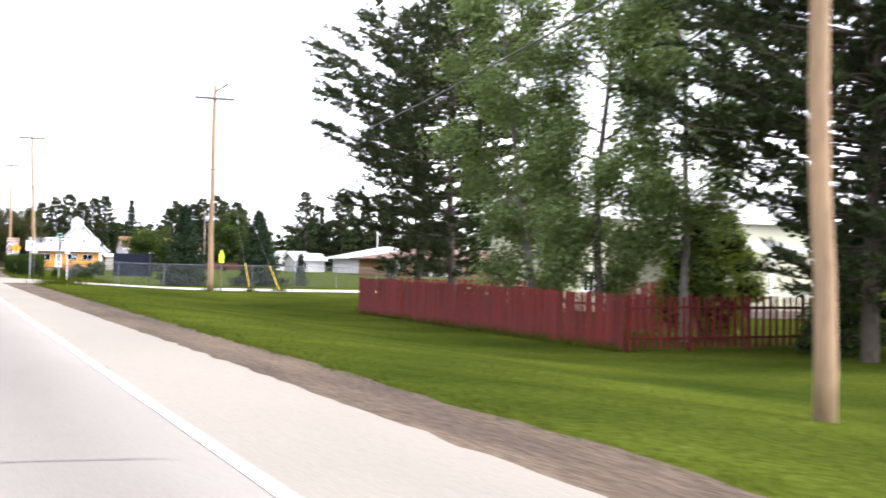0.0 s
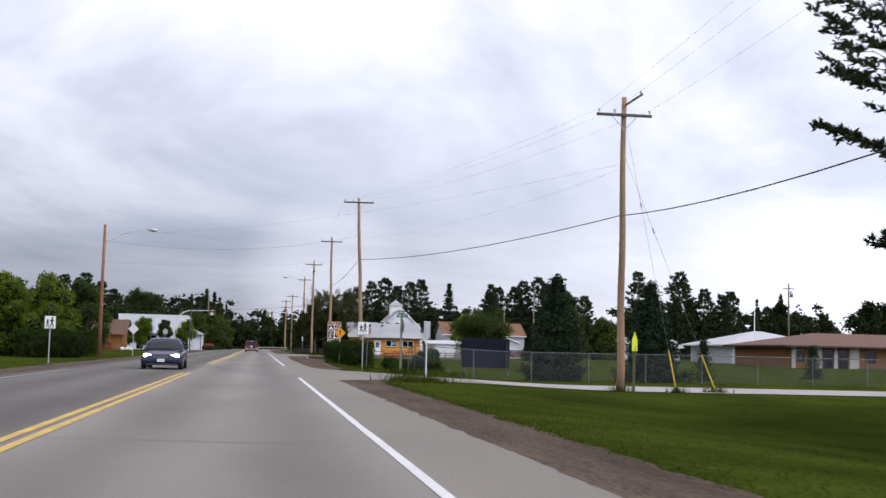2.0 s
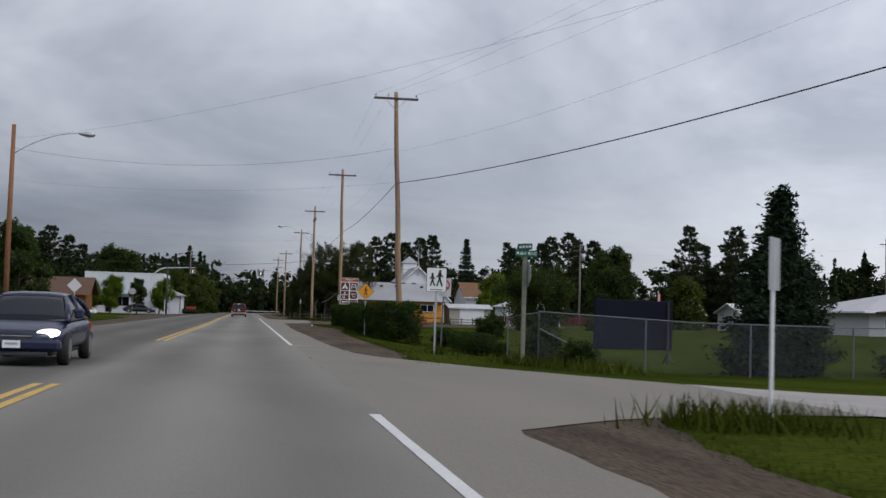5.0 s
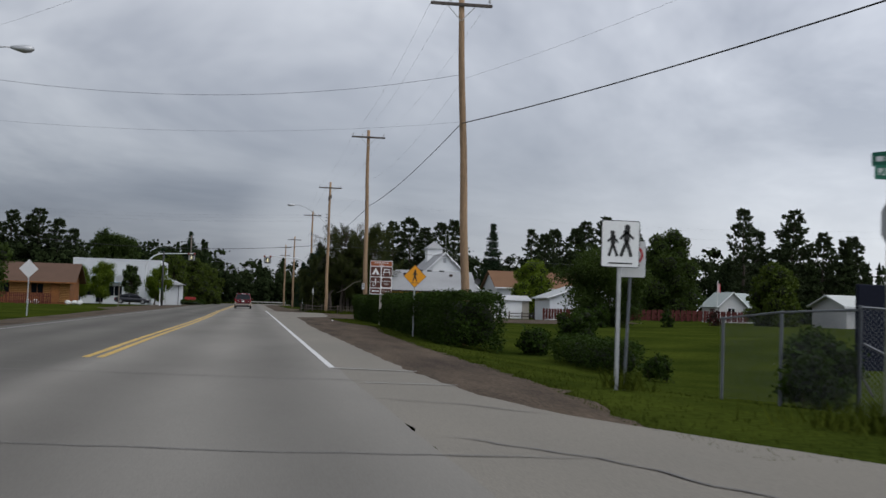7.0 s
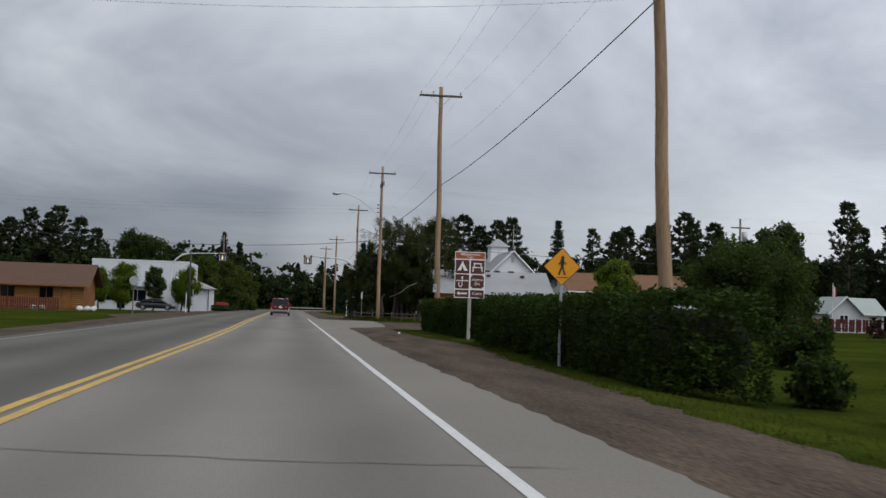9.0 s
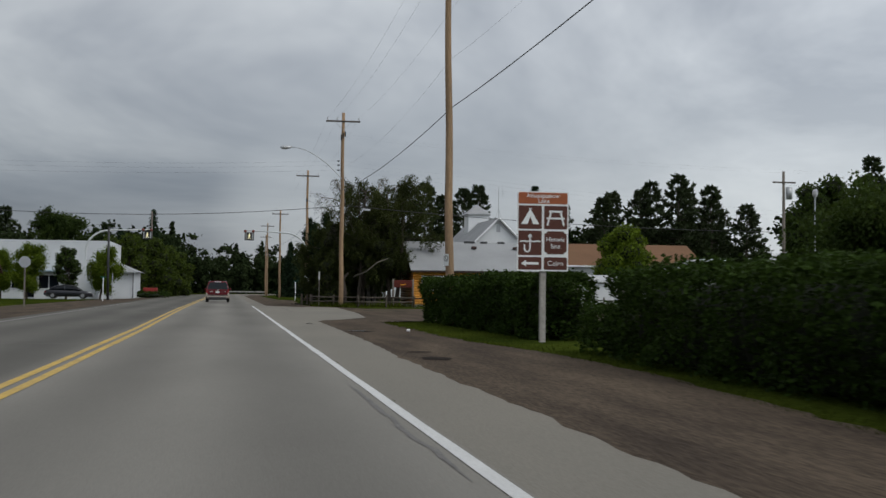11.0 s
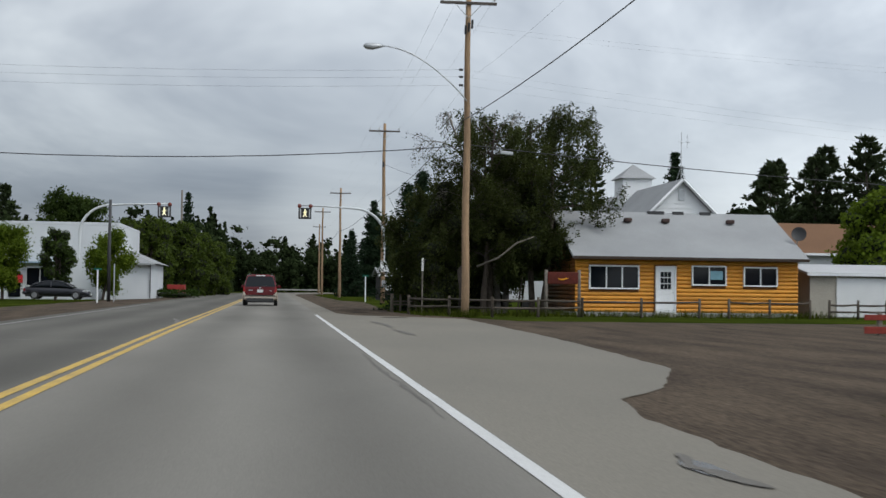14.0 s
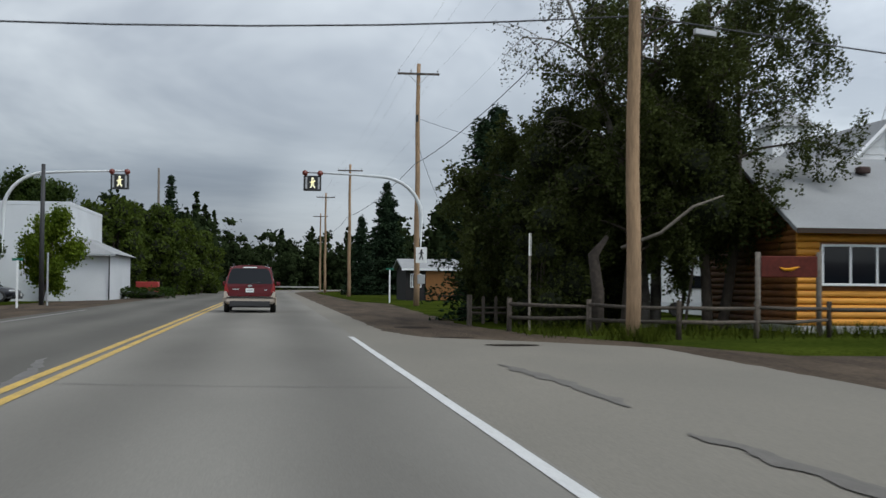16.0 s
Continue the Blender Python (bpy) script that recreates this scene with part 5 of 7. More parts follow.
s = thing("no_parking_sign", "white no-parking plate nailed to a utility pole", "road sign", at=(8.58, 166.3, 2.4))
p = front(s, "plate", rect(0.3, 0.44, r=0.02), 8.58, 166.3, 2.37, 0.004, SIGN_WHITE, turn=-58)
for k in range(18):
    a, b = 2 * math.pi * k / 18, 2 * math.pi * (k + 1) / 18
    front(p, "ring", stroke((0.10 * math.cos(a), 0.10 * math.sin(a) + 0.05), (0.10 * math.cos(b), 0.10 * math.sin(b) + 0.05), 0.025), 8.574, 166.296, 2.37, 0.003, SIGN_BLACK, turn=-58)
front(p, "ring", stroke((-0.07, 0.12), (0.07, -0.02), 0.022), 8.572, 166.295, 2.37, 0.003, SIGN_BLACK, turn=-58)

s = thing("narrow_sign", "pale narrow sign seen edge-on on a white post", "road sign", at=(7.03, 71.6, 0))
post(s, 7.03, 71.6, gz(7, 71.6), 2.15, WHITE, 0.045)
front(s, "plate", rect(0.45, 0.64, r=0.03), 7.03, 71.57, 1.93, 0.006, SIGN_BACK, "grey plate with a pale rim", turn=50)

sp = thing("street_name_sign", "green street name blades on a grey wooden post", "street sign", at=(8.23, 90.8, -0.2))
post(sp, 8.23, 90.8, gz(8.2, 90.8), 2.86, surface("mossy_post", (0.20, 0.21, 0.16), 0.9, 0.25, 2, 15, 0.3), 0.11)
b1 = front(sp, "name_blade", rect(0.62, 0.17, r=0.02), 8.25, 90.72, 2.93, 0.01, SIGN_GREEN, "green blade with white letters")
letters(b1, "PUBLIC RD SE", 8.25, 90.705, 2.93, 0.12, SIGN_WHITE, 0.54)
b2 = front(sp, "name_blade", rect(0.6, 0.17, r=0.02), 8.23, 90.8, 3.12, 0.01, SIGN_GREEN, "green blade with faint white bars", turn=-62)
for k in range(4):
    front(b2, "bar", rect(0.1, 0.06, -0.2 + k * 0.135), 8.228, 90.785, 3.12, 0.003, SIGN_WHITE, turn=-62)
octagon = [(0.375 * math.cos(radians(22.5 + 45 * k)), 0.375 * math.sin(radians(22.5 + 45 * k))) for k in range(8)]
front(sp, "stop_plate", octagon, 8.31, 90.83, 2.37, 0.006, SIGN_BACK, "grey back of an eight-sided sign", turn=-85)

s = thing("crossing_warning_sign", "amber diamond crossing sign with a black walking mark", "road sign", at=(7.38, 128.3, 0))
post(s, 7.38, 128.3, gz(7.4, 128.3), 2.3)
dia = [(0, -0.475), (0.475, 0), (0, 0.475), (-0.475, 0)]
p = front(s, "plate", dia, 7.38, 128.26, 2.36, 0.004, SIGN_BLACK)
front(p, "face", [(a * 0.955, b * 0.955) for a, b in dia], 7.38, 128.254, 2.36, 0.003, SIGN_YELLOW, "amber face")
symbol(p, 7.38, 128.25, 2.39, 0.5, SIGN_BLACK)
front(p, "mark", rect(0.32, 0.02, 0, -0.27), 7.38, 128.25, 2.36, 0.003, SIGN_BLACK)

s = thing("school_warning_sign", "lime-yellow five-sided school sign on a wooden post", "road sign", at=(16.5, 75.9, -0.34))
post(s, 16.5, 75.9, gz(16.5, 75.9), 1.5, surface("treated_green_post", (0.12, 0.12, 0.06), 0.9), 0.1)
p = front(s, "plate", [(-0.38, -0.40), (0.38, -0.40), (0.38, 0.06), (0, 0.44), (-0.38, 0.06)], 16.5, 75.84, 1.72, 0.006, SIGN_LIME, turn=55)
for a, h in ((-0.13, 0.34), (0.12, 0.42)):
    front(p, "mark", rect(0.13, h, a, -0.16 + h / 4), 16.495, 75.834, 1.72, 0.003, SIGN_BLACK, turn=55)
    front(p, "mark", disc(0.06, a, 0.01 + h * 0.55), 16.495, 75.834, 1.72, 0.003, SIGN_BLACK, turn=55)

s = thing("diamond_sign", "bare grey back of a diamond sign on a post", "road sign", at=(-11.0, 146, -0.1))
post(s, -11.0, 146, -0.1, 2.9)
front(s, "plate", [(0, -0.5), (0.5, 0), (0, 0.5), (-0.5, 0)], -11.0, 145.95, 2.42, 0.006, surface("pale_sign_back", (0.6, 0.6, 0.6), 0.5, 0.05), "pale grey plate")
s = thing("stop_sign", "grey back of an eight-sided sign on a post", "road sign", at=(-12.1, 202.5, 0))
post(s, -12.1, 202.5, 0, 3.0, GREY_WOOD, 0.09)
front(s, "plate", octagon, -12.1, 202.44, 2.75, 0.006, SIGN_BACK)
s = thing("narrow_sign", "pale narrow sign on a thin grey post", "road sign", at=(7.3, 214.3, 0))
post(s, 7.3, 214.3, 0, 2.55, GREY_WOOD, 0.06)
front(s, "plate", rect(0.3, 0.6), 7.3, 214.26, 2.25, 0.006, SIGN_WHITE, turn=65)
for x, y in ((8.06, 262), (-10.9, 240.5)):
    s = thing("marker_post", "thin pale post with a small green cap", "marker post", at=(x, y, 0))
    post(s, x, y, 0, 2.1, SIGN_WHITE, 0.09)
    part("cap", Geo().box(x - 0.25, y - 0.04, 2.08, x + 0.25, y + 0.04, 2.2, 0.01), SIGN_GREEN, s)

# brown information sign
s = thing("information_sign", "brown park information sign with white pictograms", "road sign", at=(8.24, 150.35, 0))
post(s, 8.24, 150.37, 0, 3.6, surface("grey_sign_post", (0.33, 0.31, 0.28), 0.9, 0.2, 2, 15, 0.2), 0.14)
BX, BY, BT = 8.21, 150.28, 3.69
back_plate = front(s, "backing", rect(1.30, 1.97, r=0.02), BX, BY, BT - 0.985, 0.02, SIGN_WHITE)


def panel(cx, top, w, h, material, r=0.03, cut=0.0):
    z = BT - top - h / 2
    out = rect(w - 0.03, h - 0.03, r=r)
    if cut:
        a, b = (w - 0.03) / 2, (h - 0.03) / 2
        out = [(-a + cut, -b), (a - cut, -b), (a - cut, -b + cut / 2), (a, -b + cut), (a, b - cut), (a - cut, b - cut / 2), (a - cut, b), (-a + cut, b), (-a + cut, b - cut / 2), (-a, b - cut), (-a, -b + cut), (-a + cut, -b + cut / 2)]
    return front(back_plate, "panel", out, BX + cx, BY - 0.02, z, 0.006, material), BX + cx, z


YF = BY - 0.027
q, x, z = panel(0, 0.01, 1.28, 0.31, SIGN_RUST)
letters(q, "Athapapuskow", x, YF - 0.001, z + 0.06, 0.15, SIGN_WHITE, 0.84)
letters(q, "Lake", x + 0.02, YF - 0.001, z - 0.07, 0.14, SIGN_WHITE, 0.28)
q, x, z = panel(-0.325, 0.335, 0.62, 0.61, SIGN_BROWN)
front(q, "pictogram", [(-0.23, -0.17), (-0.07, -0.17), (0, 0.02), (0.07, -0.17), (0.23, -0.17), (0.02, 0.18), (0.04, 0.23), (0.02, 0.23), (0, 0.2), (-0.02, 0.23), (-0.04, 0.23), (-0.02, 0.18)], x, YF, z, 0.003, SIGN_WHITE)
q, x, z = panel(0.325, 0.335, 0.62, 0.61, SIGN_BROWN)
for a, b, w in (((-0.17, 0.15), (0.17, 0.15), 0.05), ((-0.23, -0.02), (0.23, -0.02), 0.045), ((-0.12, 0.15), (-0.21, -0.2), 0.045), ((0.12, 0.15), (0.21, -0.2), 0.045)):
    front(q, "pictogram", stroke(a, b, w), x, YF, z, 0.003, SIGN_WHITE)
q, x, z = panel(-0.325, 0.955, 0.62, 0.64, SIGN_BROWN)
hook = [(0, 0.2), (0, -0.1)] + [(-0.07 + 0.07 * math.cos(a), -0.13 + 0.09 * math.sin(a)) for a in np.linspace(0, -math.pi, 8)] + [(-0.14, -0.04)]
for a, b in zip(hook, hook[1:]):
    front(q, "pictogram", stroke(a, b, 0.04), x, YF, z, 0.003, SIGN_WHITE)
front(q, "pictogram", disc(0.05, 0, 0.17), x, YF, z, 0.003, SIGN_WHITE)
for k in range(6):
    front(q, "pictogram", stroke((-0.26 + k * 0.088, 0.03 + 0.02 * (k % 2)), (-0.17 + k * 0.088, 0.05 - 0.02 * (k % 2)), 0.035), x, YF, z, 0.003, SIGN_WHITE)
q, x, z = panel(0.325, 0.965, 0.60, 0.60, SIGN_BROWN, cut=0.07)
letters(q, "Historic", x, YF - 0.001, z + 0.08, 0.16, SIGN_WHITE, 0.47)
letters(q, "Site", x, YF - 0.001, z - 0.09, 0.16, SIGN_WHITE, 0.24)
q, x, z = panel(-0.325, 1.61, 0.62, 0.34, SIGN_BROWN)
front(q, "arrow", [(-0.22, 0), (-0.1, 0.08), (-0.1, 0.03), (0.22, 0.03), (0.22, -0.03), (-0.1, -0.03), (-0.1, -0.08)], x, YF, z, 0.003, SIGN_WHITE)
q, x, z = panel(0.325, 1.61, 0.62, 0.34, SIGN_BROWN)
letters(q, "Cairn", x, YF - 0.001, z, 0.17, SIGN_WHITE, 0.40)


# crossing signals on bowed masts
def crossing_signal(x, y, side, box_x):
    s = thing("crossing_signal", "white bowed mast with a lit crossing box and red beacons", "traffic signal", "crossing signals", at=(x, y, -0.1))
    pts = [(x, y, -0.2), (x, y, 2.5), (x, y, 4.9)]
    for a in np.linspace(0.15, 1, 8):
        pts.append((x + side * 2.3 * (1 - math.cos(a * math.pi / 2)), y, 4.9 + 2.05 * math.sin(a * math.pi / 2)))
    pts += [(x + (box_x - x) * 0.6, y, 7.02), (box_x + side * 0.5, y, 7.12)]
    part("mast", Geo().tube(pts, [0.14, 0.13, 0.12] + [0.11 - 0.004 * k for k in range(8)] + [0.055, 0.045], 12), surface("white_mast", (0.55, 0.57, 0.58), 0.5, 0.06), s, "", True)
    c = box_x
    b = part("signal_box", Geo().box(c - 0.47, y - 0.18, 6.12, c + 0.47, y + 0.18, 6.92, 0.03), SIGN_BLACK, s, "black box with a lit symbol")
    for dx in (-0.33, 0.33):
        part("louvre", Geo().box(c + dx - 0.05, y - 0.2, 6.2, c + dx + 0.05, y - 0.18, 6.84, 0.004), SIGN_BACK, b)
    for sh in (disc(0.07, 0, 0.22), stroke((0, 0.14), (0, -0.08), 0.15), stroke((0, -0.06), (-0.12, -0.28), 0.08), stroke((0, -0.06), (0.12, -0.28), 0.08), stroke((-0.15, 0.0), (0.15, 0.1), 0.06)):
        front(b, "symbol", sh, c, y - 0.19, 6.54, 0.01, LAMP_ON, "lit pale yellow symbol")
    for dx in (-0.40, 0.40):
        part("beacon", Geo().tube([(c + dx, y - 0.22, 7.05), (c + dx, y - 0.1, 7.05), (c + dx, y + 0.12, 7.05)], [0.15, 0.15, 0.12], 12), BEACON, s, "dark red round beacon", True)
    return s


right_mast = crossing_signal(8.48, 248.8, -1, 2.62)
crossing_signal(-13.57, 250.25, 1, -7.58)
p = front(right_mast, "crossing_plate", rect(0.6, 0.85), 8.5, 248.64, 2.75, 0.005, SIGN_WHITE, "white plate with a black walking mark")
symbol(p, 8.5, 248.63, 2.78, 0.6, SIGN_BLACK)
part("control_box", Geo().box(8.3, 248.5, 1.2, 8.7, 248.68, 1.7, 0.02), SIGN_BACK, right_mast)
whole("black_pole", Geo().tube([(-11.15, 248, -0.2), (-11.17, 248, 3.5), (-11.15, 248, 7.18)], [0.13, 0.12, 0.10], 10), DARK, "plain black-stained wooden pole by the roadside", "pole", smooth=True)
whole("grey_post", Geo().tube([(-10.6, 246.5, -0.1), (-10.6, 246.5, 2.6)], 0.05, 6), STEEL, "thin grey steel post by the roadside", "post")

# red wooden sign in front of the log building
s = thing("wooden_sign", "dark red wooden sign hung between two log posts", "sign", at=(13.3, 211.4, 0))
for x, y in ((12.55, 211.6), (13.95, 211.15)):
    part("post", Geo().tube([(x, y, -0.2), (x, y, 2.05)], 0.075, 8), GREY_WOOD, s, "", True)
p = part("board", Geo().box(-0.68, -0.03, 1.42, 0.68, 0.03, 1.95, 0.02).turned(pose(13.25, 211.33, 0, 0, 0, -18)), surface("red_board", (0.12, 0.022, 0.014), 0.7, 0.25, 2, 10, 0.2), s)
part("carved_mark", Geo().tube([(-0.22, -0.035, 1.66), (-0.12, -0.04, 1.62), (0.05, -0.04, 1.62), (0.15, -0.04, 1.66), (0.25, -0.035, 1.68)], [0.015, 0.04, 0.045, 0.035, 0.01], 6).turned(pose(13.25, 211.33, 0, 0, 0, -18)), SIGN_YELLOW, p, "yellow carved mark")

# navy board in the field
s = thing("notice_board", "large blank navy board on steel legs", "board", at=(14.8, 101.8, -0.35))
tb = math.degrees(math.atan2(0.28, 3.07))
part("panel", Geo().box(-1.54, -0.06, 0.12, 1.54, 0.06, 1.93, 0.02).turned(pose(14.82, 101.77, 0, 0, 0, tb)), NAVY, s, "navy blue panel")
for dx in (-1.35, 1.35):
    l = part("leg", Geo().tube([(14.82 + dx, 101.8, -0.4), (14.82 + dx, 101.8, 1.9)], 0.04, 6), DARK, s)
    part("foot", Geo().tube([(14.82 + dx, 101.2, -0.38), (14.82 + dx, 101.75, 0.05), (14.82 + dx, 102.3, -0.38)], 0.03, 5), DARK, l)


# ---- fences ----
def picket_fence(name, label, a, b, gap, height, material, both=False, wave=0.0, width=0.13):
    a, b = np.array(a, float), np.array(b, float)
    length = np.linalg.norm(b - a)
    d = (b - a) / length
    turn = math.degrees(math.atan2(d[1], d[0]))
    f = thing(name, label, "fence", "red fences", at=(*a, gz(*a)))
    me = Geo().prism([(-width / 2, 0.05), (width / 2, 0.05), (width / 2, height - 0.06), (width / 4, height), (-width / 4, height), (-width / 2, height - 0.06)], (-0.012, 0.012), lambda p, q, r: (p, r, q)).mesh("picket", material)
    n = int(length / gap)
    for i in range(n + 1):
        c = a + d * (i * gap)
        offset = (0.06 if i % 2 else -0.06) if both else -0.05
        o = np.array((-d[1], d[0])) * offset
        ob = part("picket", me, None, f)
        ob.matrix_basis = pose(c[0] + o[0], c[1] + o[1], gz(*c), rng.normal(0, 0.8), rng.normal(0, 0.8), turn) @ Matrix.Diagonal((1, 1, 1 + rng.normal(0, 0.012) + wave * math.sin(math.pi * i / n), 1))
    for k in range(int(length / 2.4) + 1):
        c = a + d * min(k * 2.4, length)
        part("post", Geo().box(-0.06, -0.06, -0.3, 0.06, 0.06, height + 0.03, 0.01).turned(pose(c[0], c[1], gz(*c), 0, 0, turn)), material, f)
    for h in (0.35, height - 0.35):
        pts = [(*(a + d * t), gz(*(a + d * t)) + h) for t in np.linspace(0, length, 9)]
        part("rail", Geo().tube(pts, 0.04, 4), material, f)
    return f


picket_fence("picket_fence", "dark red stained board fence along the lawn", (18.58, 54.8), (18.78, 31.1), 0.148, 1.62, RED_FENCE, width=0.144)
picket_fence("picket_fence", "dark red picket fence with gaps between pickets", (18.9, 31.1), (33.0, 33.6), 0.30, 1.60, RED_FENCE, width=0.15)
picket_fence("picket_fence", "dark red stained board fence closing the yard", (18.7, 54.8), (30.0, 56.2), 0.19, 1.62, RED_FENCE, both=True)
picket_fence("picket_fence", "dark red fence panel with a rounded top", (23.5, 40.5), (30.5, 41.5), 0.17, 1.60, RED_FENCE, wave=0.22)
picket_fence("picket_fence", "faded red-brown fence across the far lawn", (30.5, 203), (52, 201), 0.30, 1.15, surface("faded_red_wood", (0.085, 0.022, 0.018), 0.9, 0.2), both=True, width=0.24)
picket_fence("picket_fence", "low dark red fence before a cabin", (-27.5, 222), (-21.5, 222), 0.22, 1.25, surface("dull_red_wood", (0.11, 0.03, 0.022), 0.9, 0.2), both=True)


def chain_link(a, b, height, label, gap=3.3):
    a, b = np.array(a, float), np.array(b, float)
    length = np.linalg.norm(b - a)
    d = (b - a) / length
    f = thing("chain_link_fence", label, "fence", "chain-link fences", at=(*a, gz(*a)))

    def at(t, h):
        c = a + d * t
        return (c[0], c[1], gz(*c) + h)

    for t in np.arange(0, length + 0.1, gap):
        part("post", Geo().tube([at(t, -0.2), at(t, height + 0.03)], 0.03, 6), FENCE_STEEL, f)
    part("top_rail", Geo().tube([at(t, height) for t in np.linspace(0, length, 12)], 0.02, 5), FENCE_STEEL, f)
    v, w = [], 0.0032
    for t in np.arange(-height, length, 0.085):
        for s in (1, -1):
            t0, t1 = t, t + height
            h0, h1 = 0.0, height
            if t0 < 0:
                h0, t0 = -t0, 0.0
            if t1 > length:
                h1, t1 = height - (t1 - length), length
            p, q = at(t0, h0 if s > 0 else height - h0), at(t1, h1 if s > 0 else height - h1)
            v += [(p[0], p[1], p[2] - w), (q[0], q[1], q[2] - w), (q[0], q[1], q[2] + w), (p[0], p[1], p[2] + w)]
    part("mesh", Geo().add(v, quads(np.array(v))), CHAIN, f, "galvanised diamond wire mesh")
    return f


chain_link((9.37, 93.8), (62, 92.2), 1.56, "grey chain-link fence along the side road")
chain_link((9.37, 93.8), (9.75, 100.2), 1.52, "grey chain-link fence ending at a leaning post", 3.1)

corner = thing("fence_brace", "slanting grey steel brace of the fence corner", "fence brace", at=(9.4, 93.8, 0))
part("brace", Geo().tube([(9.4, 93.75, 0.85), (11.9, 93.55, gz(11.9, 93.5))], 0.022, 6), FENCE_STEEL, corner)


def rail_fence(points, label, heights=(0.45, 0.8), gap=2.3):
    f = thing("rail_fence", label, "fence", "rail fences", at=(*points[0], 0))
    for a, b in zip(points, points[1:]):
        a, b = np.array(a, float), np.array(b, float)
        n = max(1, round(np.linalg.norm(b - a) / gap))
        for k in range(n + 1):
            c = a + (b - a) * k / n
            part("post", Geo().tube([(*c, -0.2), (c[0] + 0.01, c[1], 0.84)], [0.07, 0.06], 7), FENCE_WOOD, f, "", True)
            if k < n:
                e = a + (b - a) * (k + 1) / n
                for h in heights:
                    part("rail", Geo().tube([(*c, h + rng.normal(0, 0.02)), (*((c + e) / 2), h - 0.02), (*e, h + rng.normal(0, 0.02))], [0.05, 0.055, 0.045], 6), FENCE_WOOD, f, "", True)


rail_fence([(6.6, 213.5), (9.7, 209.2), (13.95, 210.6)], "dark weathered pole-rail fence beside the building", (0.36, 0.68))
rail_fence([(13.95, 210.6), (19.3, 210.6)], "dark weathered pole-rail fence before the log wall", (0.66,))
rail_fence([(20.7, 210.7), (24.6, 210.9)], "dark weathered pole-rail fence before the log wall", (0.66,))
rail_fence([(25.8, 211.5), (33, 212)], "white-washed rail fence beside a shed", (0.3, 0.6), 1.5)
picket_fence("picket_fence", "low dark weathered picket fence under the birches", (6.2, 217.5), (12.5, 219.5), 0.42, 0.85, FENCE_WOOD, width=0.1)


# ---- hedges and shrubs ----
def hedge(name, label, x0, x1, y0, y1, top, leaf, per, lumps=0.2, slim=0.0):
    """A clipped hedge: a core of balls with shade painted in and a thick coat of leaves with an uneven face."""
    h = thing(name, label, "hedge", at=((x0 + x1) / 2, (y0 + y1) / 2, gz(x0, y0)))
    v = []
    cx, cy, hx, hy = (x0 + x1) / 2, (y0 + y1) / 2, (x1 - x0) / 2, (y1 - y0) / 2
    tall = top - gz(cx, cy)
    area = 2 * (hy * 2) * tall + hx * 2 * hy * 2 + 4 * hx * tall
    k = int(area * per)
    shares = (2 * hy * tall * 1.2, 2 * hy * tall * 0.5, 4 * hx * hy, 4 * hx * tall * 1.6)
    pts = []
    while len(pts) < k:
        u = rng.uniform(-1, 1, 3)
        side_n = rng.uniform(0, sum(shares))
        if side_n < shares[0]:
            u[0] = -1
        elif side_n < sum(shares[:2]):
            u[0] = 1
        elif side_n < sum(shares[:3]):
            u[2] = 1
        else:
            u[1] = -1 if rng.random() < 0.55 else 1
        ex = min(1.0, 0.45 / max(hx, 0.3))
        ey = min(1.0, 0.8 / max(hy, 0.45))
        ax, ay, az = u
        corner = max(0, abs(ax) - (1 - ex)) / ex, max(0, abs(ay) - (1 - ey)) / ey, max(0, az - 0.75) / 0.25
        m = math.sqrt(sum(c * c for c in corner))
        pull = min(1.0, 1 / m) if m > 1 else 1.0
        y = cy + hy * (ay if pull == 1 else math.copysign(1 - ey + ey * corner[1] * pull, ay) if corner[1] else ay)
        x = cx + hx * (ax if pull == 1 else math.copysign(1 - ex + ex * corner[0] * pull, ax) if corner[0] else ax)
        zt = az if pull == 1 or not corner[2] else 0.75 + 0.25 * corner[2] * pull
        b = lumps * (noise.noise((x * 0.9, y * 0.9, zt)) + 0.5 * noise.noise((x * 2.5, y * 2.5, zt * 2.5)))
        base = gz(x, y)
        z = base + 0.05 + (top - base) * (zt + 1) / 2
        grow_out = 1 + b / max(hx, 0.5)
        pts.append((cx + (x - cx) * grow_out, y + b * (1 if abs(ay) > 0.9 else 0), z + b * (0.7 if zt > 0.8 else 0)))
    lv = leaf_mesh(pts, 1, 0.06, leaf, leaf * 0.6, 0.75)
    part("foliage", Geo().add(lv, quads(lv)), HEDGE, h)
    # a row of dark balls paints the shade inside the foliage
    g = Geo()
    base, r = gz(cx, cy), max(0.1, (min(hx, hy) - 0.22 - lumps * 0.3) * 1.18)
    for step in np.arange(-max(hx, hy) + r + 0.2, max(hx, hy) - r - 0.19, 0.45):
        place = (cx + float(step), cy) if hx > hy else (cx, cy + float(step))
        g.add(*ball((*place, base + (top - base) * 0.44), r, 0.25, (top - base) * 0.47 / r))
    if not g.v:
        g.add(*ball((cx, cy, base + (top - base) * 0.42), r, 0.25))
    part("twig_core", g, CORE, h, "near-black balls painting shade inside the hedge")
    return h


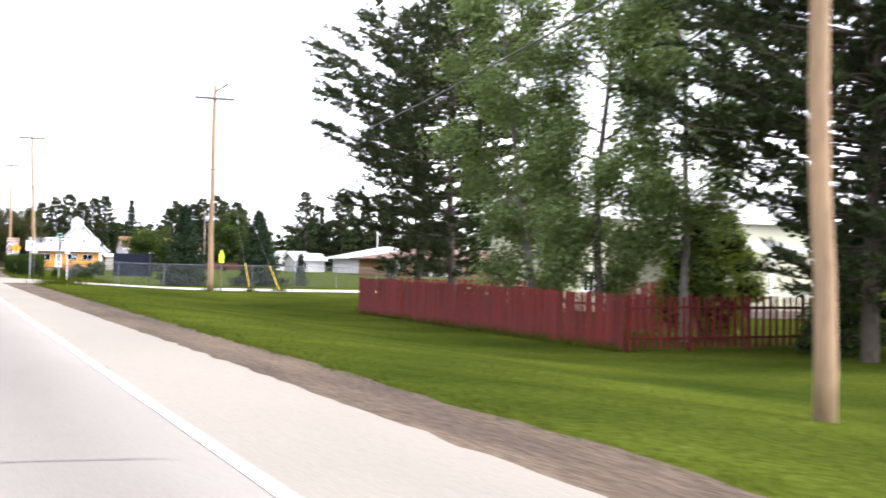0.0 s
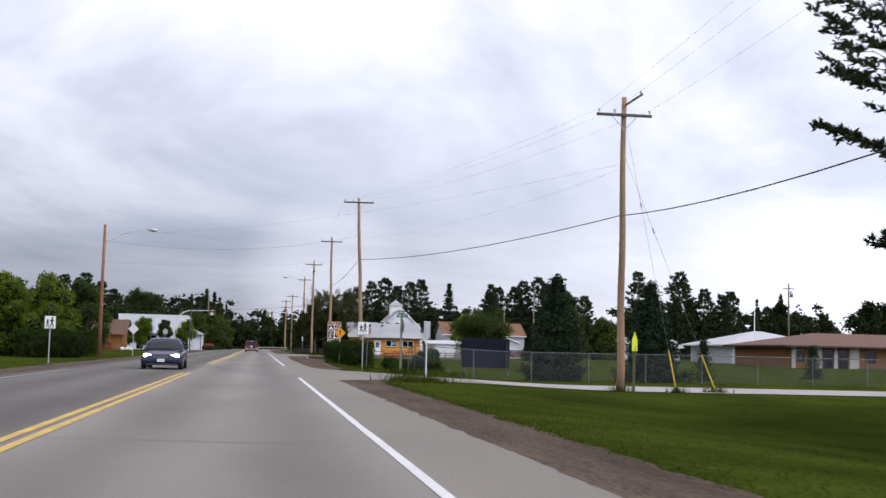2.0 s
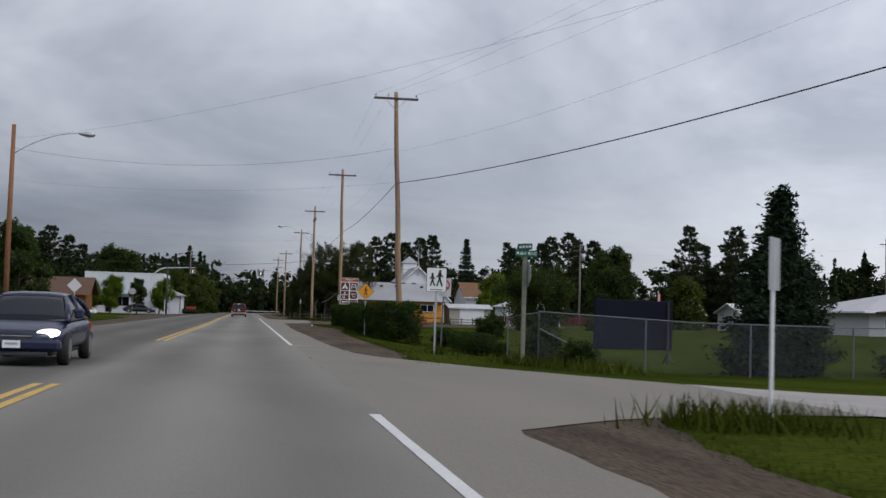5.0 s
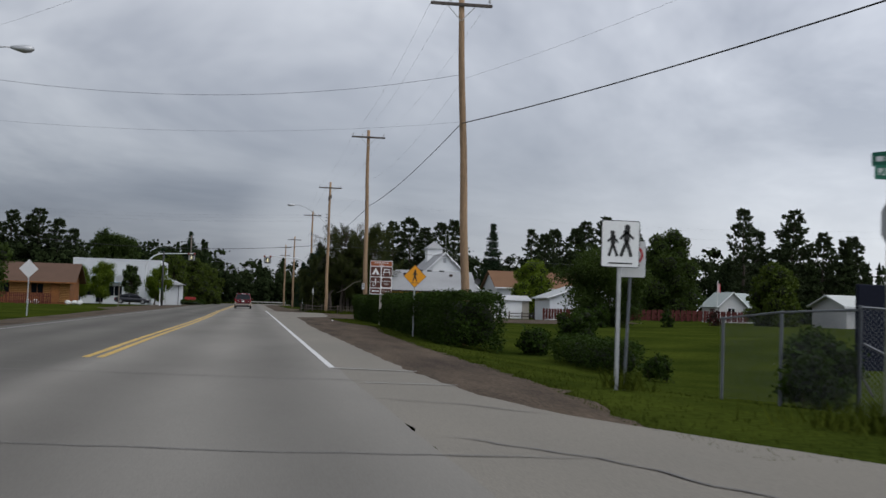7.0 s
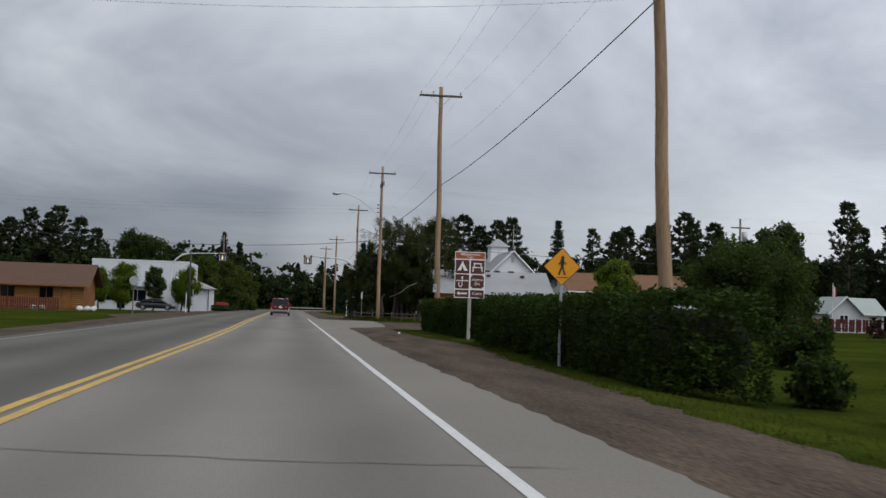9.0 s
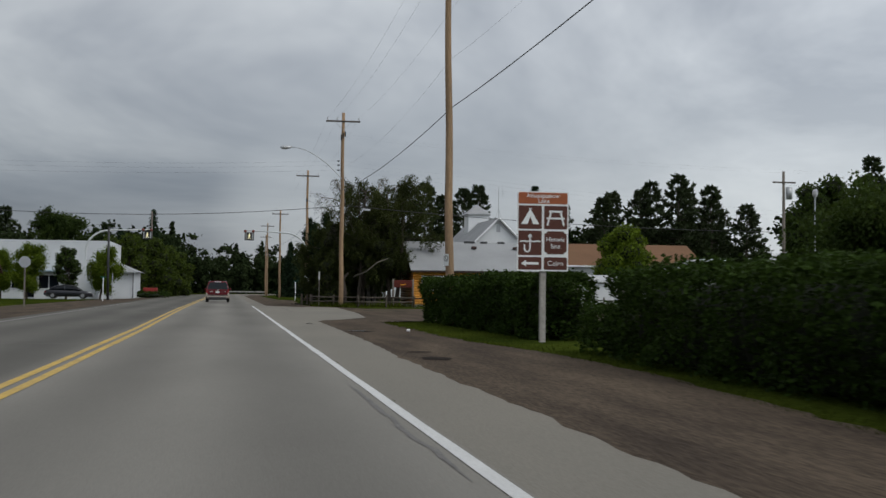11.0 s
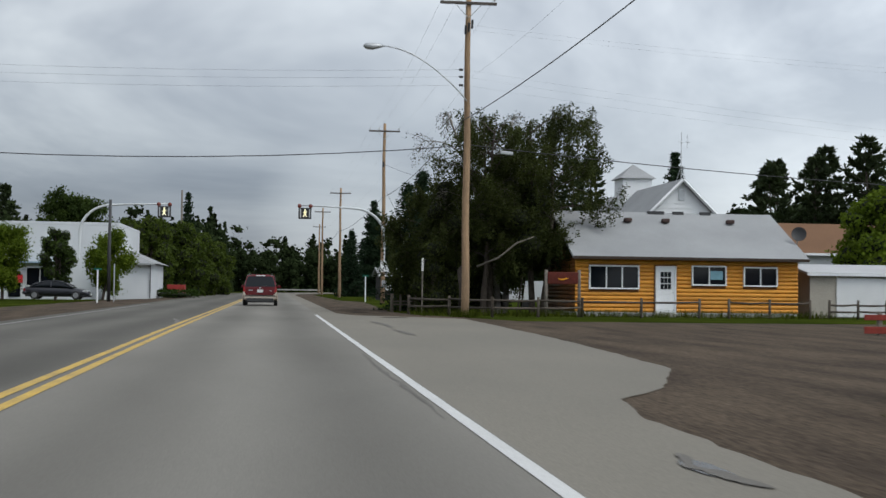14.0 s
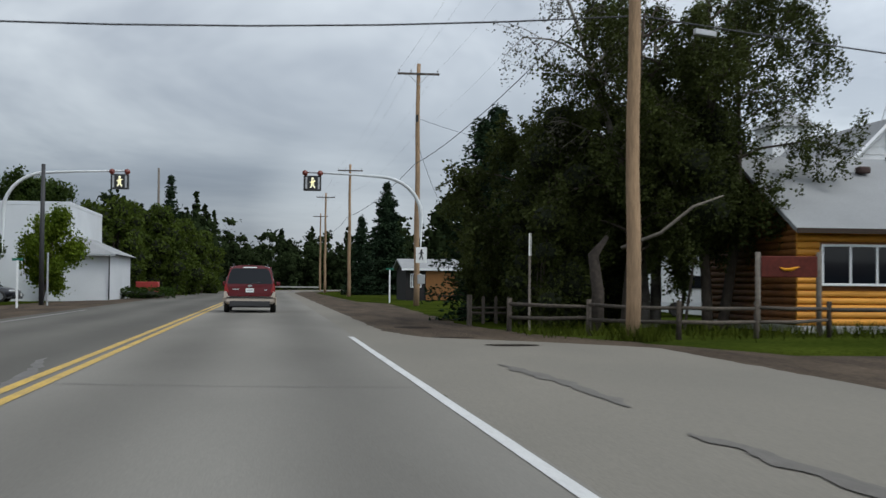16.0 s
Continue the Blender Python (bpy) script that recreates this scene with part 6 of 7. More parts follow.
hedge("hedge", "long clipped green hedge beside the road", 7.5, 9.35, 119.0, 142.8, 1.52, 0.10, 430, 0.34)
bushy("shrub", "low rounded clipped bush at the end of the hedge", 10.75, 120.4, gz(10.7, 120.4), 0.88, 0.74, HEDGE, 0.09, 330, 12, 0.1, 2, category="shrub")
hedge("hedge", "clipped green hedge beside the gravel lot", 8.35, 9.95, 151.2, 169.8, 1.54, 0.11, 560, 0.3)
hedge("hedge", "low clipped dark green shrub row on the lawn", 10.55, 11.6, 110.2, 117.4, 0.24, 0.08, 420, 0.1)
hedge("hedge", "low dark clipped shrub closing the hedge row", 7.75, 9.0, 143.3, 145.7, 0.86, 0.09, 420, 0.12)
bushy("shrub", "small round clipped shrub on the lawn", 11.25, 108.3, gz(11.2, 108.3), 0.62, 0.42, HEDGE, 0.07, 600, 10, 0.1, 2, category="shrub")
bushy("shrub", "dark round bush on the open lawn", 15.5, 132.5, gz(15.5, 132.5), 1.35, 1.25, HEDGE, 0.12, 160, 12, 0.1, 2, category="shrub")
bushy("shrub", "straggly dark bush behind the chain-link fence", 10.1, 96.7, gz(10.1, 96.7), 1.25, 0.8, HEDGE, 0.08, 400, 12, 0.05, 2, category="shrub")
bushy("shrub", "straggly low bush by the fence post", 10.2, 92.4, gz(10.2, 92.4), 0.75, 0.7, HEDGE, 0.07, 380, 10, 0.05, 2, category="shrub")


# ---- vehicles ----
def car(name, label, x, y, turn, paint, trim, length, width, sections, roof_z, glass, lower=None, wheel_r=0.33, lit=False, rack=False, plate=True):
    """A car from cross-sections along its length; y runs from the rear (0) to the nose."""
    c = thing(name, label, "car", at=(x, y, 0), turn=turn)
    w = width / 2

    def loft(rows, ends=True):
        g = Geo()
        k = len(rows[0])
        v = [q for r in rows for q in r]
        f = [(i * k + j, i * k + (j + 1) % k, (i + 1) * k + (j + 1) % k, (i + 1) * k + j) for i in range(len(rows) - 1) for j in range(k)]
        f += [tuple(range(k))[::-1], tuple((len(rows) - 1) * k + j for j in range(k))]
        return g.add(v, f)

    def smooth(rows, at):
        """A soft curve through the given columns."""
        p = np.array(rows, float)
        fine = [np.interp(at, p[:, 0], p[:, q]) for q in range(1, p.shape[1])]
        for q in range(len(fine)):
            for _ in range(2):
                e = fine[q].copy(); e[1:-1] = (fine[q][:-2] + 2 * fine[q][1:-1] + fine[q][2:]) / 4; fine[q] = e
        return np.stack([at] + fine, 1)

    # body: rounded sections, full at the waist, drawn in below and above
    rows = []
    turn_k = np.arange(24) * 2 * math.pi / 24 + math.pi / 24
    for yy, s, zb, zt in smooth(sections, np.linspace(sections[0][0], sections[-1][0], 30)):
        a, h = w * s, (zt - zb) / 2
        ring = []
        for q in turn_k:
            cx, cz = math.cos(q), math.sin(q)
            px, pz = math.copysign(abs(cx) ** 0.42, cx), math.copysign(abs(cz) ** 0.42, cz)
            ring.append((a * px * (1 - 0.05 * max(0, pz) - 0.05 * max(0, -pz)), yy, zb + h + h * pz))
        rows.append(ring)
    body = child("body", loft(rows), paint, c, "", True)
    # cabin: leaning sides and a crowned roof
    cab, crown = [], []
    fine = smooth(glass, np.linspace(glass[0][0], glass[-1][0], 26))
    for yy, s, zt in fine:
        a = w * s
        lowz = interp(yy, [(q[0], q[3]) for q in sections]) - 0.05
        zt = max(zt, lowz + 0.02)
        side = [(w * 0.92, lowz), (w * 0.92 + (a - w * 0.92) * 0.5 + 0.012, lowz + (zt - lowz) * 0.5), (a, zt - 0.10 * min(1, zt - lowz)), (a * 0.95, zt - 0.035 * min(1, zt - lowz)), (a * 0.82, zt), (a * 0.4, zt + 0.02)]
        cab.append([(-px, yy, pz) for px, pz in side] + [(px, yy, pz) for px, pz in side[::-1]])
        crown.append([(-px, yy, pz) for px, pz in side[2:]] + [(px, yy, pz) for px, pz in side[2:][::-1]])
    child("glasshouse", loft(cab), GLASS, c, "dark tinted glass", True)
    keep = [k for k in range(len(fine)) if fine[k][2] > roof_z - 0.09]
    y0, y1 = fine[keep[0]][0], fine[keep[-1]][0]
    s = fine[keep[len(keep) // 2]][1]
    top = [[(px * 1.012, yy, pz + 0.014) for px, yy, pz in crown[k]] for k in keep]
    child("roof", loft(top), paint, c, "", True)
    for sx in (-1, 1):
        for (ya, sa, za), (yb, sb, zb) in ((glass[0], glass[1]), (glass[-1], glass[-2])):
            lowz = interp(ya, [(q[0], q[3]) for q in sections])
            child("pillar", Geo().tube([(sx * w * 0.915, ya, lowz - 0.03), (sx * (w * 0.92 + w * sb) / 2, (ya + yb) / 2, (lowz + zb) / 2 + 0.02), (sx * w * sb * 0.97, yb, zb - 0.04)], 0.055, 7), paint, c, "", True)
        ym = (y0 + y1) / 2
        child("pillar", Geo().tube([(sx * w * 0.915, ym, interp(ym, [(q[0], q[3]) for q in sections]) - 0.03), (sx * w * s * 1.01, ym, roof_z)], 0.045, 5), paint, c)
        child("mirror", Geo().box(sx * (w + 0.09) - 0.09, glass[-1][0] - 0.35, glass[-1][2] + 0.02, sx * (w + 0.09) + 0.09, glass[-1][0] - 0.2, glass[-1][2] + 0.2, 0.03), paint, c)
        for wy in (0.17 * length, 0.81 * length):
            wh = child("wheel", Geo().tube([(sx * (w - 0.22), wy, wheel_r), (sx * (w - 0.2), wy, wheel_r), (sx * (w - 0.02), wy, wheel_r), (sx * w, wy, wheel_r)], [wheel_r * 0.9, wheel_r, wheel_r, wheel_r * 0.9], 20), TYRE, c, "", True)
            child("rim", Geo().tube([(sx * (w - 0.05), wy, wheel_r), (sx * (w + 0.008), wy, wheel_r)], wheel_r * 0.62, 14), RIM, wh)
        zt = sections[0][3]
        child("tail_light", Geo().box(sx * w * 0.82 - 0.08, -0.02, zt - 0.36, sx * w * 0.82 + 0.08, 0.10, zt - 0.06, 0.03), TAIL, c, "red tail light")
        zn = sections[-1][3]
        lens = [(sx * w * 0.66 + 0.19 * math.cos(q), zn - 0.02 + (0.075 + sx * 0.02 * math.cos(q)) * math.sin(q)) for q in np.arange(16) * 2 * math.pi / 16]
        child("headlight", Geo().prism(lens, (length - 0.34, length + 0.03), lambda a, b, d: (a, d - 0.14 * abs(a) / w, b + 0.02)), HEAD if lit else PORCELAIN, c, "lit white headlight" if lit else "clear headlight")
    child("bumper", Geo().box(-w * 0.96, -0.10, 0.34, w * 0.96, 0.25, 0.64, 0.09), trim, c, "rear bumper")
    child("bumper", Geo().box(-w * 0.95, length - 0.2, 0.28, w * 0.95, length + 0.08, 0.50, 0.06), trim, c, "front bumper")
    oval = [(w * 0.40 * math.cos(q), sections[-1][3] - 0.06 + 0.065 * math.sin(q)) for q in np.arange(18) * 2 * math.pi / 18]
    grille = child("grille", Geo().prism(oval, (length - 0.1, length + 0.01), lambda a, b, d: (a, d, b)), DARK, c, "dark oval grille")
    child("grille_bar", Geo().box(-w * 0.38, length - 0.02, sections[-1][3] - 0.075, w * 0.38, length + 0.02, sections[-1][3] - 0.05, 0.005), RIM, grille)
    child("air_dam", Geo().box(-w * 0.7, length - 0.1, 0.19, w * 0.7, length + 0.06, 0.27, 0.02), DARK, c, "dark lower air dam")
    child("underbody", Geo().box(-w * 0.8, 0.1, 0.2, w * 0.8, length - 0.1, 0.42, 0.03), DARK, c)
    for yy in (-0.10, length + 0.1):
        p = child("number_plate", Geo().box(-0.16, yy - 0.01, 0.80 if yy < 0 else 0.34, 0.16, yy + 0.01, 0.96 if yy < 0 else 0.48), SIGN_WHITE, c)
        child("bar", Geo().box(-0.11, yy - 0.015, 0.86 if yy < 0 else 0.40, 0.11, yy + 0.015, 0.90 if yy < 0 else 0.44), SIGN_BACK, p)
    if lower:
        for sx in (-1, 1):
            child("cladding", Geo().box(sx * w - 0.03, 0.1, 0.3, sx * w + 0.02, length - 0.2, 0.6, 0.01), lower, c)
    if rack:
        for sx in (-1, 1):
            child("roof_rail", Geo().tube([(sx * w * 0.66, y0 + 0.2, roof_z + 0.02), (sx * w * 0.66, y0 + 0.3, roof_z + 0.09), (sx * w * 0.66, y1 - 0.3, roof_z + 0.09), (sx * w * 0.66, y1 - 0.2, roof_z + 0.02)], 0.02, 5), DARK, c)
    return c


van = car("minivan", "maroon minivan with beige bumpers on the road", -0.32, 231.5, 0, MAROON, BEIGE, 4.9, 2.04,
    [(0.0, 0.90, 0.42, 1.06), (0.22, 0.97, 0.32, 1.10), (1.2, 1.0, 0.26, 1.08), (3.4, 1.0, 0.26, 1.03), (4.0, 0.97, 0.26, 0.99), (4.6, 0.92, 0.28, 0.86), (4.9, 0.78, 0.36, 0.70)], 1.82,
    [(0.06, 0.86, 1.08), (0.22, 0.81, 1.50), (0.40, 0.775, 1.76), (0.9, 0.765, 1.83), (2.7, 0.765, 1.83), (3.1, 0.78, 1.68), (3.9, 0.87, 1.02)], BEIGE, 0.36, rack=True)


def tailgate_place(a, b, d):
    """The upper tailgate leans forward."""
    return (a, -0.06 + 0.33 * max(0.0, b - 1.10) / 0.75 + d, b)


gate_low = child("tailgate", Geo().prism([(-0.93, 0.64), (0.93, 0.64), (0.96, 0.86), (0.95, 1.0), (0.93, 1.12), (-0.93, 1.12), (-0.95, 1.0), (-0.96, 0.86)], (-0.02, 0.12), tailgate_place), MAROON, van, "maroon tailgate")
child("upper_tailgate", Geo().prism([(-0.93, 1.10), (0.93, 1.10), (0.86, 1.45), (0.79, 1.68), (0.68, 1.80), (0.45, 1.86), (-0.45, 1.86), (-0.68, 1.80), (-0.79, 1.68), (-0.86, 1.45)], (0.0, 0.1), tailgate_place), MAROON, van)
child("rear_window", Geo().prism([(-0.87, 1.17), (-0.83, 1.13), (0.83, 1.13), (0.87, 1.17), (0.80, 1.50), (0.73, 1.68), (0.64, 1.74), (-0.64, 1.74), (-0.73, 1.68), (-0.80, 1.50)], (-0.014, 0.02), tailgate_place), GLASS, van, "dark tinted rear window")
child("brake_light", Geo().prism([(-0.27, 1.765), (0.27, 1.765), (0.26, 1.80), (-0.26, 1.80)], (-0.03, 0.02), tailgate_place), SIGN_WHITE, van, "pale strip over the rear window")
child("wiper", Geo().prism([(-0.02, 1.13), (0.02, 1.13), (0.40, 1.19), (0.40, 1.21)], (-0.03, -0.016), tailgate_place), DARK, van)
child("emblem", Geo().prism([(0.085 * math.cos(q), 1.055 + 0.035 * math.sin(q)) for q in np.arange(14) * 2 * math.pi / 14], (-0.03, 0.0), tailgate_place), SIGN_BACK, van, "pale oval badge")
for sx in (-1, 1):
    child("tail_light", Geo().prism([(sx * 0.80, 0.80), (sx * 0.98, 0.80), (sx * 0.985, 1.0), (sx * 0.95, 1.16), (sx * 0.90, 1.12), (sx * 0.86, 0.98)], (-0.035, 0.2), tailgate_place), TAIL, van, "red tail light")
    child("bumper_corner", Geo().prism([(sx * 0.76, 0.58), (sx * 1.0, 0.58), (sx * 1.0, 0.82), (sx * 0.92, 0.84), (sx * 0.86, 0.70)], (-0.05, 0.24), tailgate_place), BEIGE, van)
child("valance", Geo().box(-0.78, -0.125, 0.24, 0.78, 0.05, 0.46, 0.02), DARK, van, "dark lower valance")
child("bumper_step", Geo().prism([(-0.9, 0.575), (0.9, 0.575), (0.9, 0.61), (-0.9, 0.61)], (-0.06, 0.1), tailgate_place), DARK, van, "dark step pad on the bumper")
child("lettering_bar", Geo().prism([(-0.68, 0.90), (-0.42, 0.90), (-0.42, 0.94), (-0.68, 0.94)], (-0.026, 0.0), tailgate_place), SIGN_BACK, gate_low)
child("lettering_bar", Geo().prism([(0.56, 0.88), (0.68, 0.88), (0.68, 0.91), (0.56, 0.91)], (-0.026, 0.0), tailgate_place), SIGN_BACK, gate_low)
car("sedan", "dark blue sedan with lit headlights on the far lane", -3.55, 86.4, 180, BLUE, BLUE, 4.9, 1.84,
    [(0.0, 0.80, 0.40, 0.86), (0.3, 0.95, 0.30, 0.94), (1.4, 1.0, 0.24, 0.93), (3.2, 1.0, 0.24, 0.90), (3.9, 0.98, 0.25, 0.85), (4.55, 0.90, 0.27, 0.75), (4.9, 0.70, 0.34, 0.62)], 1.38,
    [(0.45, 0.86, 0.93), (1.1, 0.74, 1.32), (1.6, 0.68, 1.38), (2.5, 0.68, 1.39), (2.85, 0.72, 1.32), (3.75, 0.88, 0.88)], None, 0.32, lit=True)
car("sedan", "dark car waiting beside the white store", -17.7, 252.5, -90, BLACK_CAR, BLACK_CAR, 4.6, 1.8,
    [(0.0, 0.80, 0.40, 0.86), (0.3, 0.95, 0.30, 0.94), (1.4, 1.0, 0.24, 0.93), (3.0, 1.0, 0.24, 0.90), (3.7, 0.98, 0.25, 0.84), (4.3, 0.90, 0.27, 0.74), (4.6, 0.70, 0.34, 0.62)], 1.37,
    [(0.45, 0.86, 0.93), (1.1, 0.74, 1.30), (1.6, 0.68, 1.37), (2.4, 0.68, 1.37), (2.75, 0.72, 1.30), (3.55, 0.88, 0.88)], None, 0.32)


# ---- other buildings ----
def simple_house(name, label, x0, x1, y0, y1, eave, ridge, wall, roof_mat, along="x", base=0.0, over=0.35, windows=(), doors=(), trim=WHITE, hip=0.0, frames=WHITE, leaf=WHITE):
    """A plain house: walls with thickness, a pitched roof of two slabs, framed windows on the side towards the road."""
    h = thing(name, label, "house", at=((x0 + x1) / 2, y0, base))
    if hip:
        ym, k = (y0 + y1) / 2, (ridge - eave) / ((y1 - y0) / 2)
        part("wall", Geo().box(x0, y0, base - 0.3, x1, y1, eave), wall, h)
        a, b, c, d, z0 = x0 - over, x1 + over, y0 - over, y1 + over, eave - k * over + 0.05
        m, n = x0 + hip, x1 - hip
        part("roof", roof_slab(Geo(), (a, c, z0), (b, c, z0), (n, ym, ridge), (m, ym, ridge)), roof_mat, h)
        part("roof", roof_slab(Geo(), (a, d, z0), (b, d, z0), (n, ym, ridge), (m, ym, ridge)), roof_mat, h)
        for xe, xm in ((a, m), (b, n)):
            part("roof", Geo().add([(xe, c, z0), (xe, d, z0), (xm, ym, ridge), (xe, c, z0 - 0.12), (xe, d, z0 - 0.12), (xm, ym, ridge - 0.12)], [(0, 1, 2), (5, 4, 3), (0, 3, 4, 1), (1, 4, 5, 2), (2, 5, 3, 0)]), roof_mat, h)
        part("fascia", Geo().box(a, c - 0.03, z0 - 0.16, b, c, z0 + 0.0, 0.005), trim, h)
        part("fascia", Geo().box(a - 0.03, c, z0 - 0.16, a, d, z0 + 0.0, 0.005), trim, h)
    elif along == "x":
        ym = (y0 + y1) / 2
        out = [(y0, base - 0.3), (y1, base - 0.3), (y1, eave), (ym, ridge - 0.1), (y0, eave)]
        part("wall", Geo().prism(out, (x0, x1), lambda a, b, d: (d, a, b)), wall, h)
        k = (ridge - eave) / (ym - y0)
        for ye, s in ((y0, -1), (y1, 1)):
            part("roof", roof_slab(Geo(), (x0 - over, ye + s * over, eave - k * over + 0.05), (x1 + over, ye + s * over, eave - k * over + 0.05), (x1 + over, ym, ridge + 0.05), (x0 - over, ym, ridge + 0.05)), roof_mat, h)
        part("fascia", Geo().box(x0 - over, y0 - over - 0.03, eave - k * over - 0.12, x1 + over, y0 - over, eave - k * over + 0.04, 0.005), trim, h)
    else:
        xm = (x0 + x1) / 2
        part("wall", Geo().prism([(x0, base - 0.3), (x1, base - 0.3), (x1, eave), (xm, ridge - 0.1), (x0, eave)], (y0, y1), lambda a, b, d: (a, d, b)), wall, h)
        k = (ridge - eave) / (xm - x0)
        for xe, s in ((x0, -1), (x1, 1)):
            part("roof", roof_slab(Geo(), (xe + s * over, y0 - over, eave - k * over + 0.05), (xe + s * over, y1 + over, eave - k * over + 0.05), (xm, y1 + over, ridge + 0.05), (xm, y0 - over, ridge + 0.05)), roof_mat, h)
            part("bargeboard", Geo().tube([(xe + s * over, y0 - over, eave - k * over), (xm, y0 - over, ridge)], 0.07, 4), trim, h)
    for a, b, c, d in windows:
        sliding_window(h, a, b, c, d, y0 + 0.03, 2, frames)
    for a, b, c, d in doors:
        dr = part("door", Geo().box(a, y0 - 0.05, c, b, y0 + 0.02, d, 0.01), leaf, h)
        part("door_frame", Geo().box(a - 0.07, y0 - 0.07, c, a, y0 + 0.02, d + 0.07), trim, dr)
        part("door_frame", Geo().box(b, y0 - 0.07, c, b + 0.07, y0 + 0.02, d + 0.07), trim, dr)
    return h


# cream house in the fenced yard
cream = simple_house("cream_house", "pale cream house with a grey roof and porch", 30.6, 47, 58, 67, 4.4, 6.2, CREAM, ROOF, base=-0.8, windows=[(31.9, 32.5, 0.3, 1.3), (38.5, 39.6, 0.6, 1.9)], doors=[(40.6, 41.5, -0.6, 1.5)])
porch = thing("porch", "low porch with white posts and a red fascia", "porch", at=(38, 53, -0.8))
part("porch_roof", roof_slab(Geo(), (34.6, 52.8, 2.7), (43, 52.8, 2.7), (43, 58, 3.3), (34.6, 58, 3.3)), ROOF, porch)
part("fascia", Geo().box(34.6, 52.74, 2.5, 43, 52.8, 2.72), WHITE, porch)
part("deck", Geo().box(34.8, 52.9, -1.0, 42.8, 57.9, -0.55, 0.02), GREY_WOOD, porch)
for x in (34.9, 37.5, 40.1, 42.7):
    part("post", Geo().box(x - 0.07, 52.95, -0.6, x + 0.07, 53.09, 2.6, 0.01), WHITE, porch)
    part("railing", Geo().box(x - 0.04, 53.0, 0.3, x + (2.56 if x < 42 else 0.04), 53.05, 0.38), WHITE, porch)

# school
PANEL = surface("white_panel", (0.42, 0.40, 0.36), 0.8, 0.08)
BASE_BRICK = surface("brown_base_course", (0.13, 0.085, 0.065), 0.9, 0.2, 1, 12, 0.2)
school = simple_house("school_building", "long low ochre school building with a brown hipped roof", 46.6, 78, 128, 141, 2.42, 3.55, ORANGE_WALL, DULL_ROOF, base=-0.2, over=0.9,
                      windows=[(47.1, 47.8, 0.9, 2.0), (53.5, 54.4, 0.9, 2.0), (56.2, 57.1, 0.9, 2.0), (60.8, 61.7, 0.9, 2.0), (64.6, 65.5, 0.9, 2.0), (68.6, 69.5, 0.9, 2.0), (72.4, 73.3, 0.9, 2.0)],
                      doors=[(49.6, 50.4, -0.1, 2.0), (51.0, 51.8, -0.1, 2.0)], trim=surface("dark_brown_fascia", (0.06, 0.04, 0.033), 0.8, 0.1), hip=5.0, frames=ARM, leaf=GLASS)
for x, w in ((46.8, 0.35), (48.95, 0.9), (50.7, 0.35), (52.4, 0.9), (58.7, 1.5), (63.2, 0.9), (67.1, 0.9), (71, 0.9)):
    part("white_panel", Geo().box(x - w / 2, 127.9, -0.1, x + w / 2, 128.0, 2.4, 0.01), PANEL, school)
for x0, x1 in ((52.9, 58), (59.5, 78)):
    part("base_course", Geo().box(x0, 127.86, -0.4, x1, 128.0, 0.55, 0.01), BASE_BRICK, school, "brown brick base course")
simple_house("school_wing", "white school wing with a pale hipped roof", 51.0, 62, 153, 166, 2.65, 4.1, surface("grey_white_wall", (0.5, 0.5, 0.5), 0.85, 0.08), surface("pale_metal_roof", (0.40, 0.40, 0.42), 0.6, 0.08), base=-0.3, over=0.9, windows=[(52.4, 53.2, 1.1, 2.0)], trim=WHITE, hip=5.0)
fp = thing("flagpole", "white flagpole in front of the school", "flagpole", at=(50.3, 145.5, -0.3))
part("pole", Geo().tube([(50.3, 145.2, -0.3), (50.3, 145.2, 3), (50.3, 145.2, 6.8)], [0.06, 0.05, 0.035], 8), SIGN_WHITE, fp, "", True)
simple_house("white_shed", "white shed with a pale roof on the field", 46.2, 50.4, 168, 174, 2.2, 3.0, bpy.data.materials["grey_white_wall"], surface("shed_roof", (0.5, 0.52, 0.5), 0.8, 0.1), base=-0.3, windows=[(47, 47.8, 1.0, 1.7)])
tr = thing("travel_trailer", "white travel trailer parked on the field", "trailer", at=(62, 180, -0.2))
part("body", Geo().box(59.5, 178.8, 0.45, 66, 181.2, 2.9, 0.25), STUCCO, tr)
part("window", Geo().box(61, 178.76, 1.5, 62.4, 178.8, 2.2), GLASS, tr)
for x in (62, 63):
    part("wheel", Geo().tube([(x, 178.9, 0.25), (x, 179.1, 0.25)], 0.34, 14), TYRE, tr)

# houses further along
simple_house("brown_roof_house", "house with an orange-brown shingle roof", 32, 46, 236, 246, 3.9, 6.0, surface("grey_siding", (0.42, 0.43, 0.44), 0.8, 0.06), BROWN_ROOF, windows=[(33, 34.2, 1.2, 2.6), (40, 42, 1.2, 2.6)])
simple_house("white_garage", "white gabled garage with a dark window", 31.6, 38.4, 205, 212, 2.45, 3.7, STUCCO, surface("grey_metal_roof", (0.40, 0.42, 0.42), 0.7, 0.1), along="y", windows=[(35.2, 36.2, 1.2, 1.9)])
# gable walls greyer than the wing: their shadow is put into the colour
simple_house("cottage", "small gabled cottage, shadow greyed into its walls, pale green-grey roof", 58.3, 61.7, 226, 232, 2.4, 4.0, bpy.data.materials["grey_white_wall"], surface("green_grey_roof", (0.34, 0.38, 0.36), 0.8, 0.1), along="y", windows=[(59.4, 60.3, 1.1, 2.0)])
simple_house("cottage_wing", "white cottage wing with a pale green-grey roof", 61.75, 64.6, 226.5, 232, 2.4, 3.95, STUCCO, bpy.data.materials["green_grey_roof"])
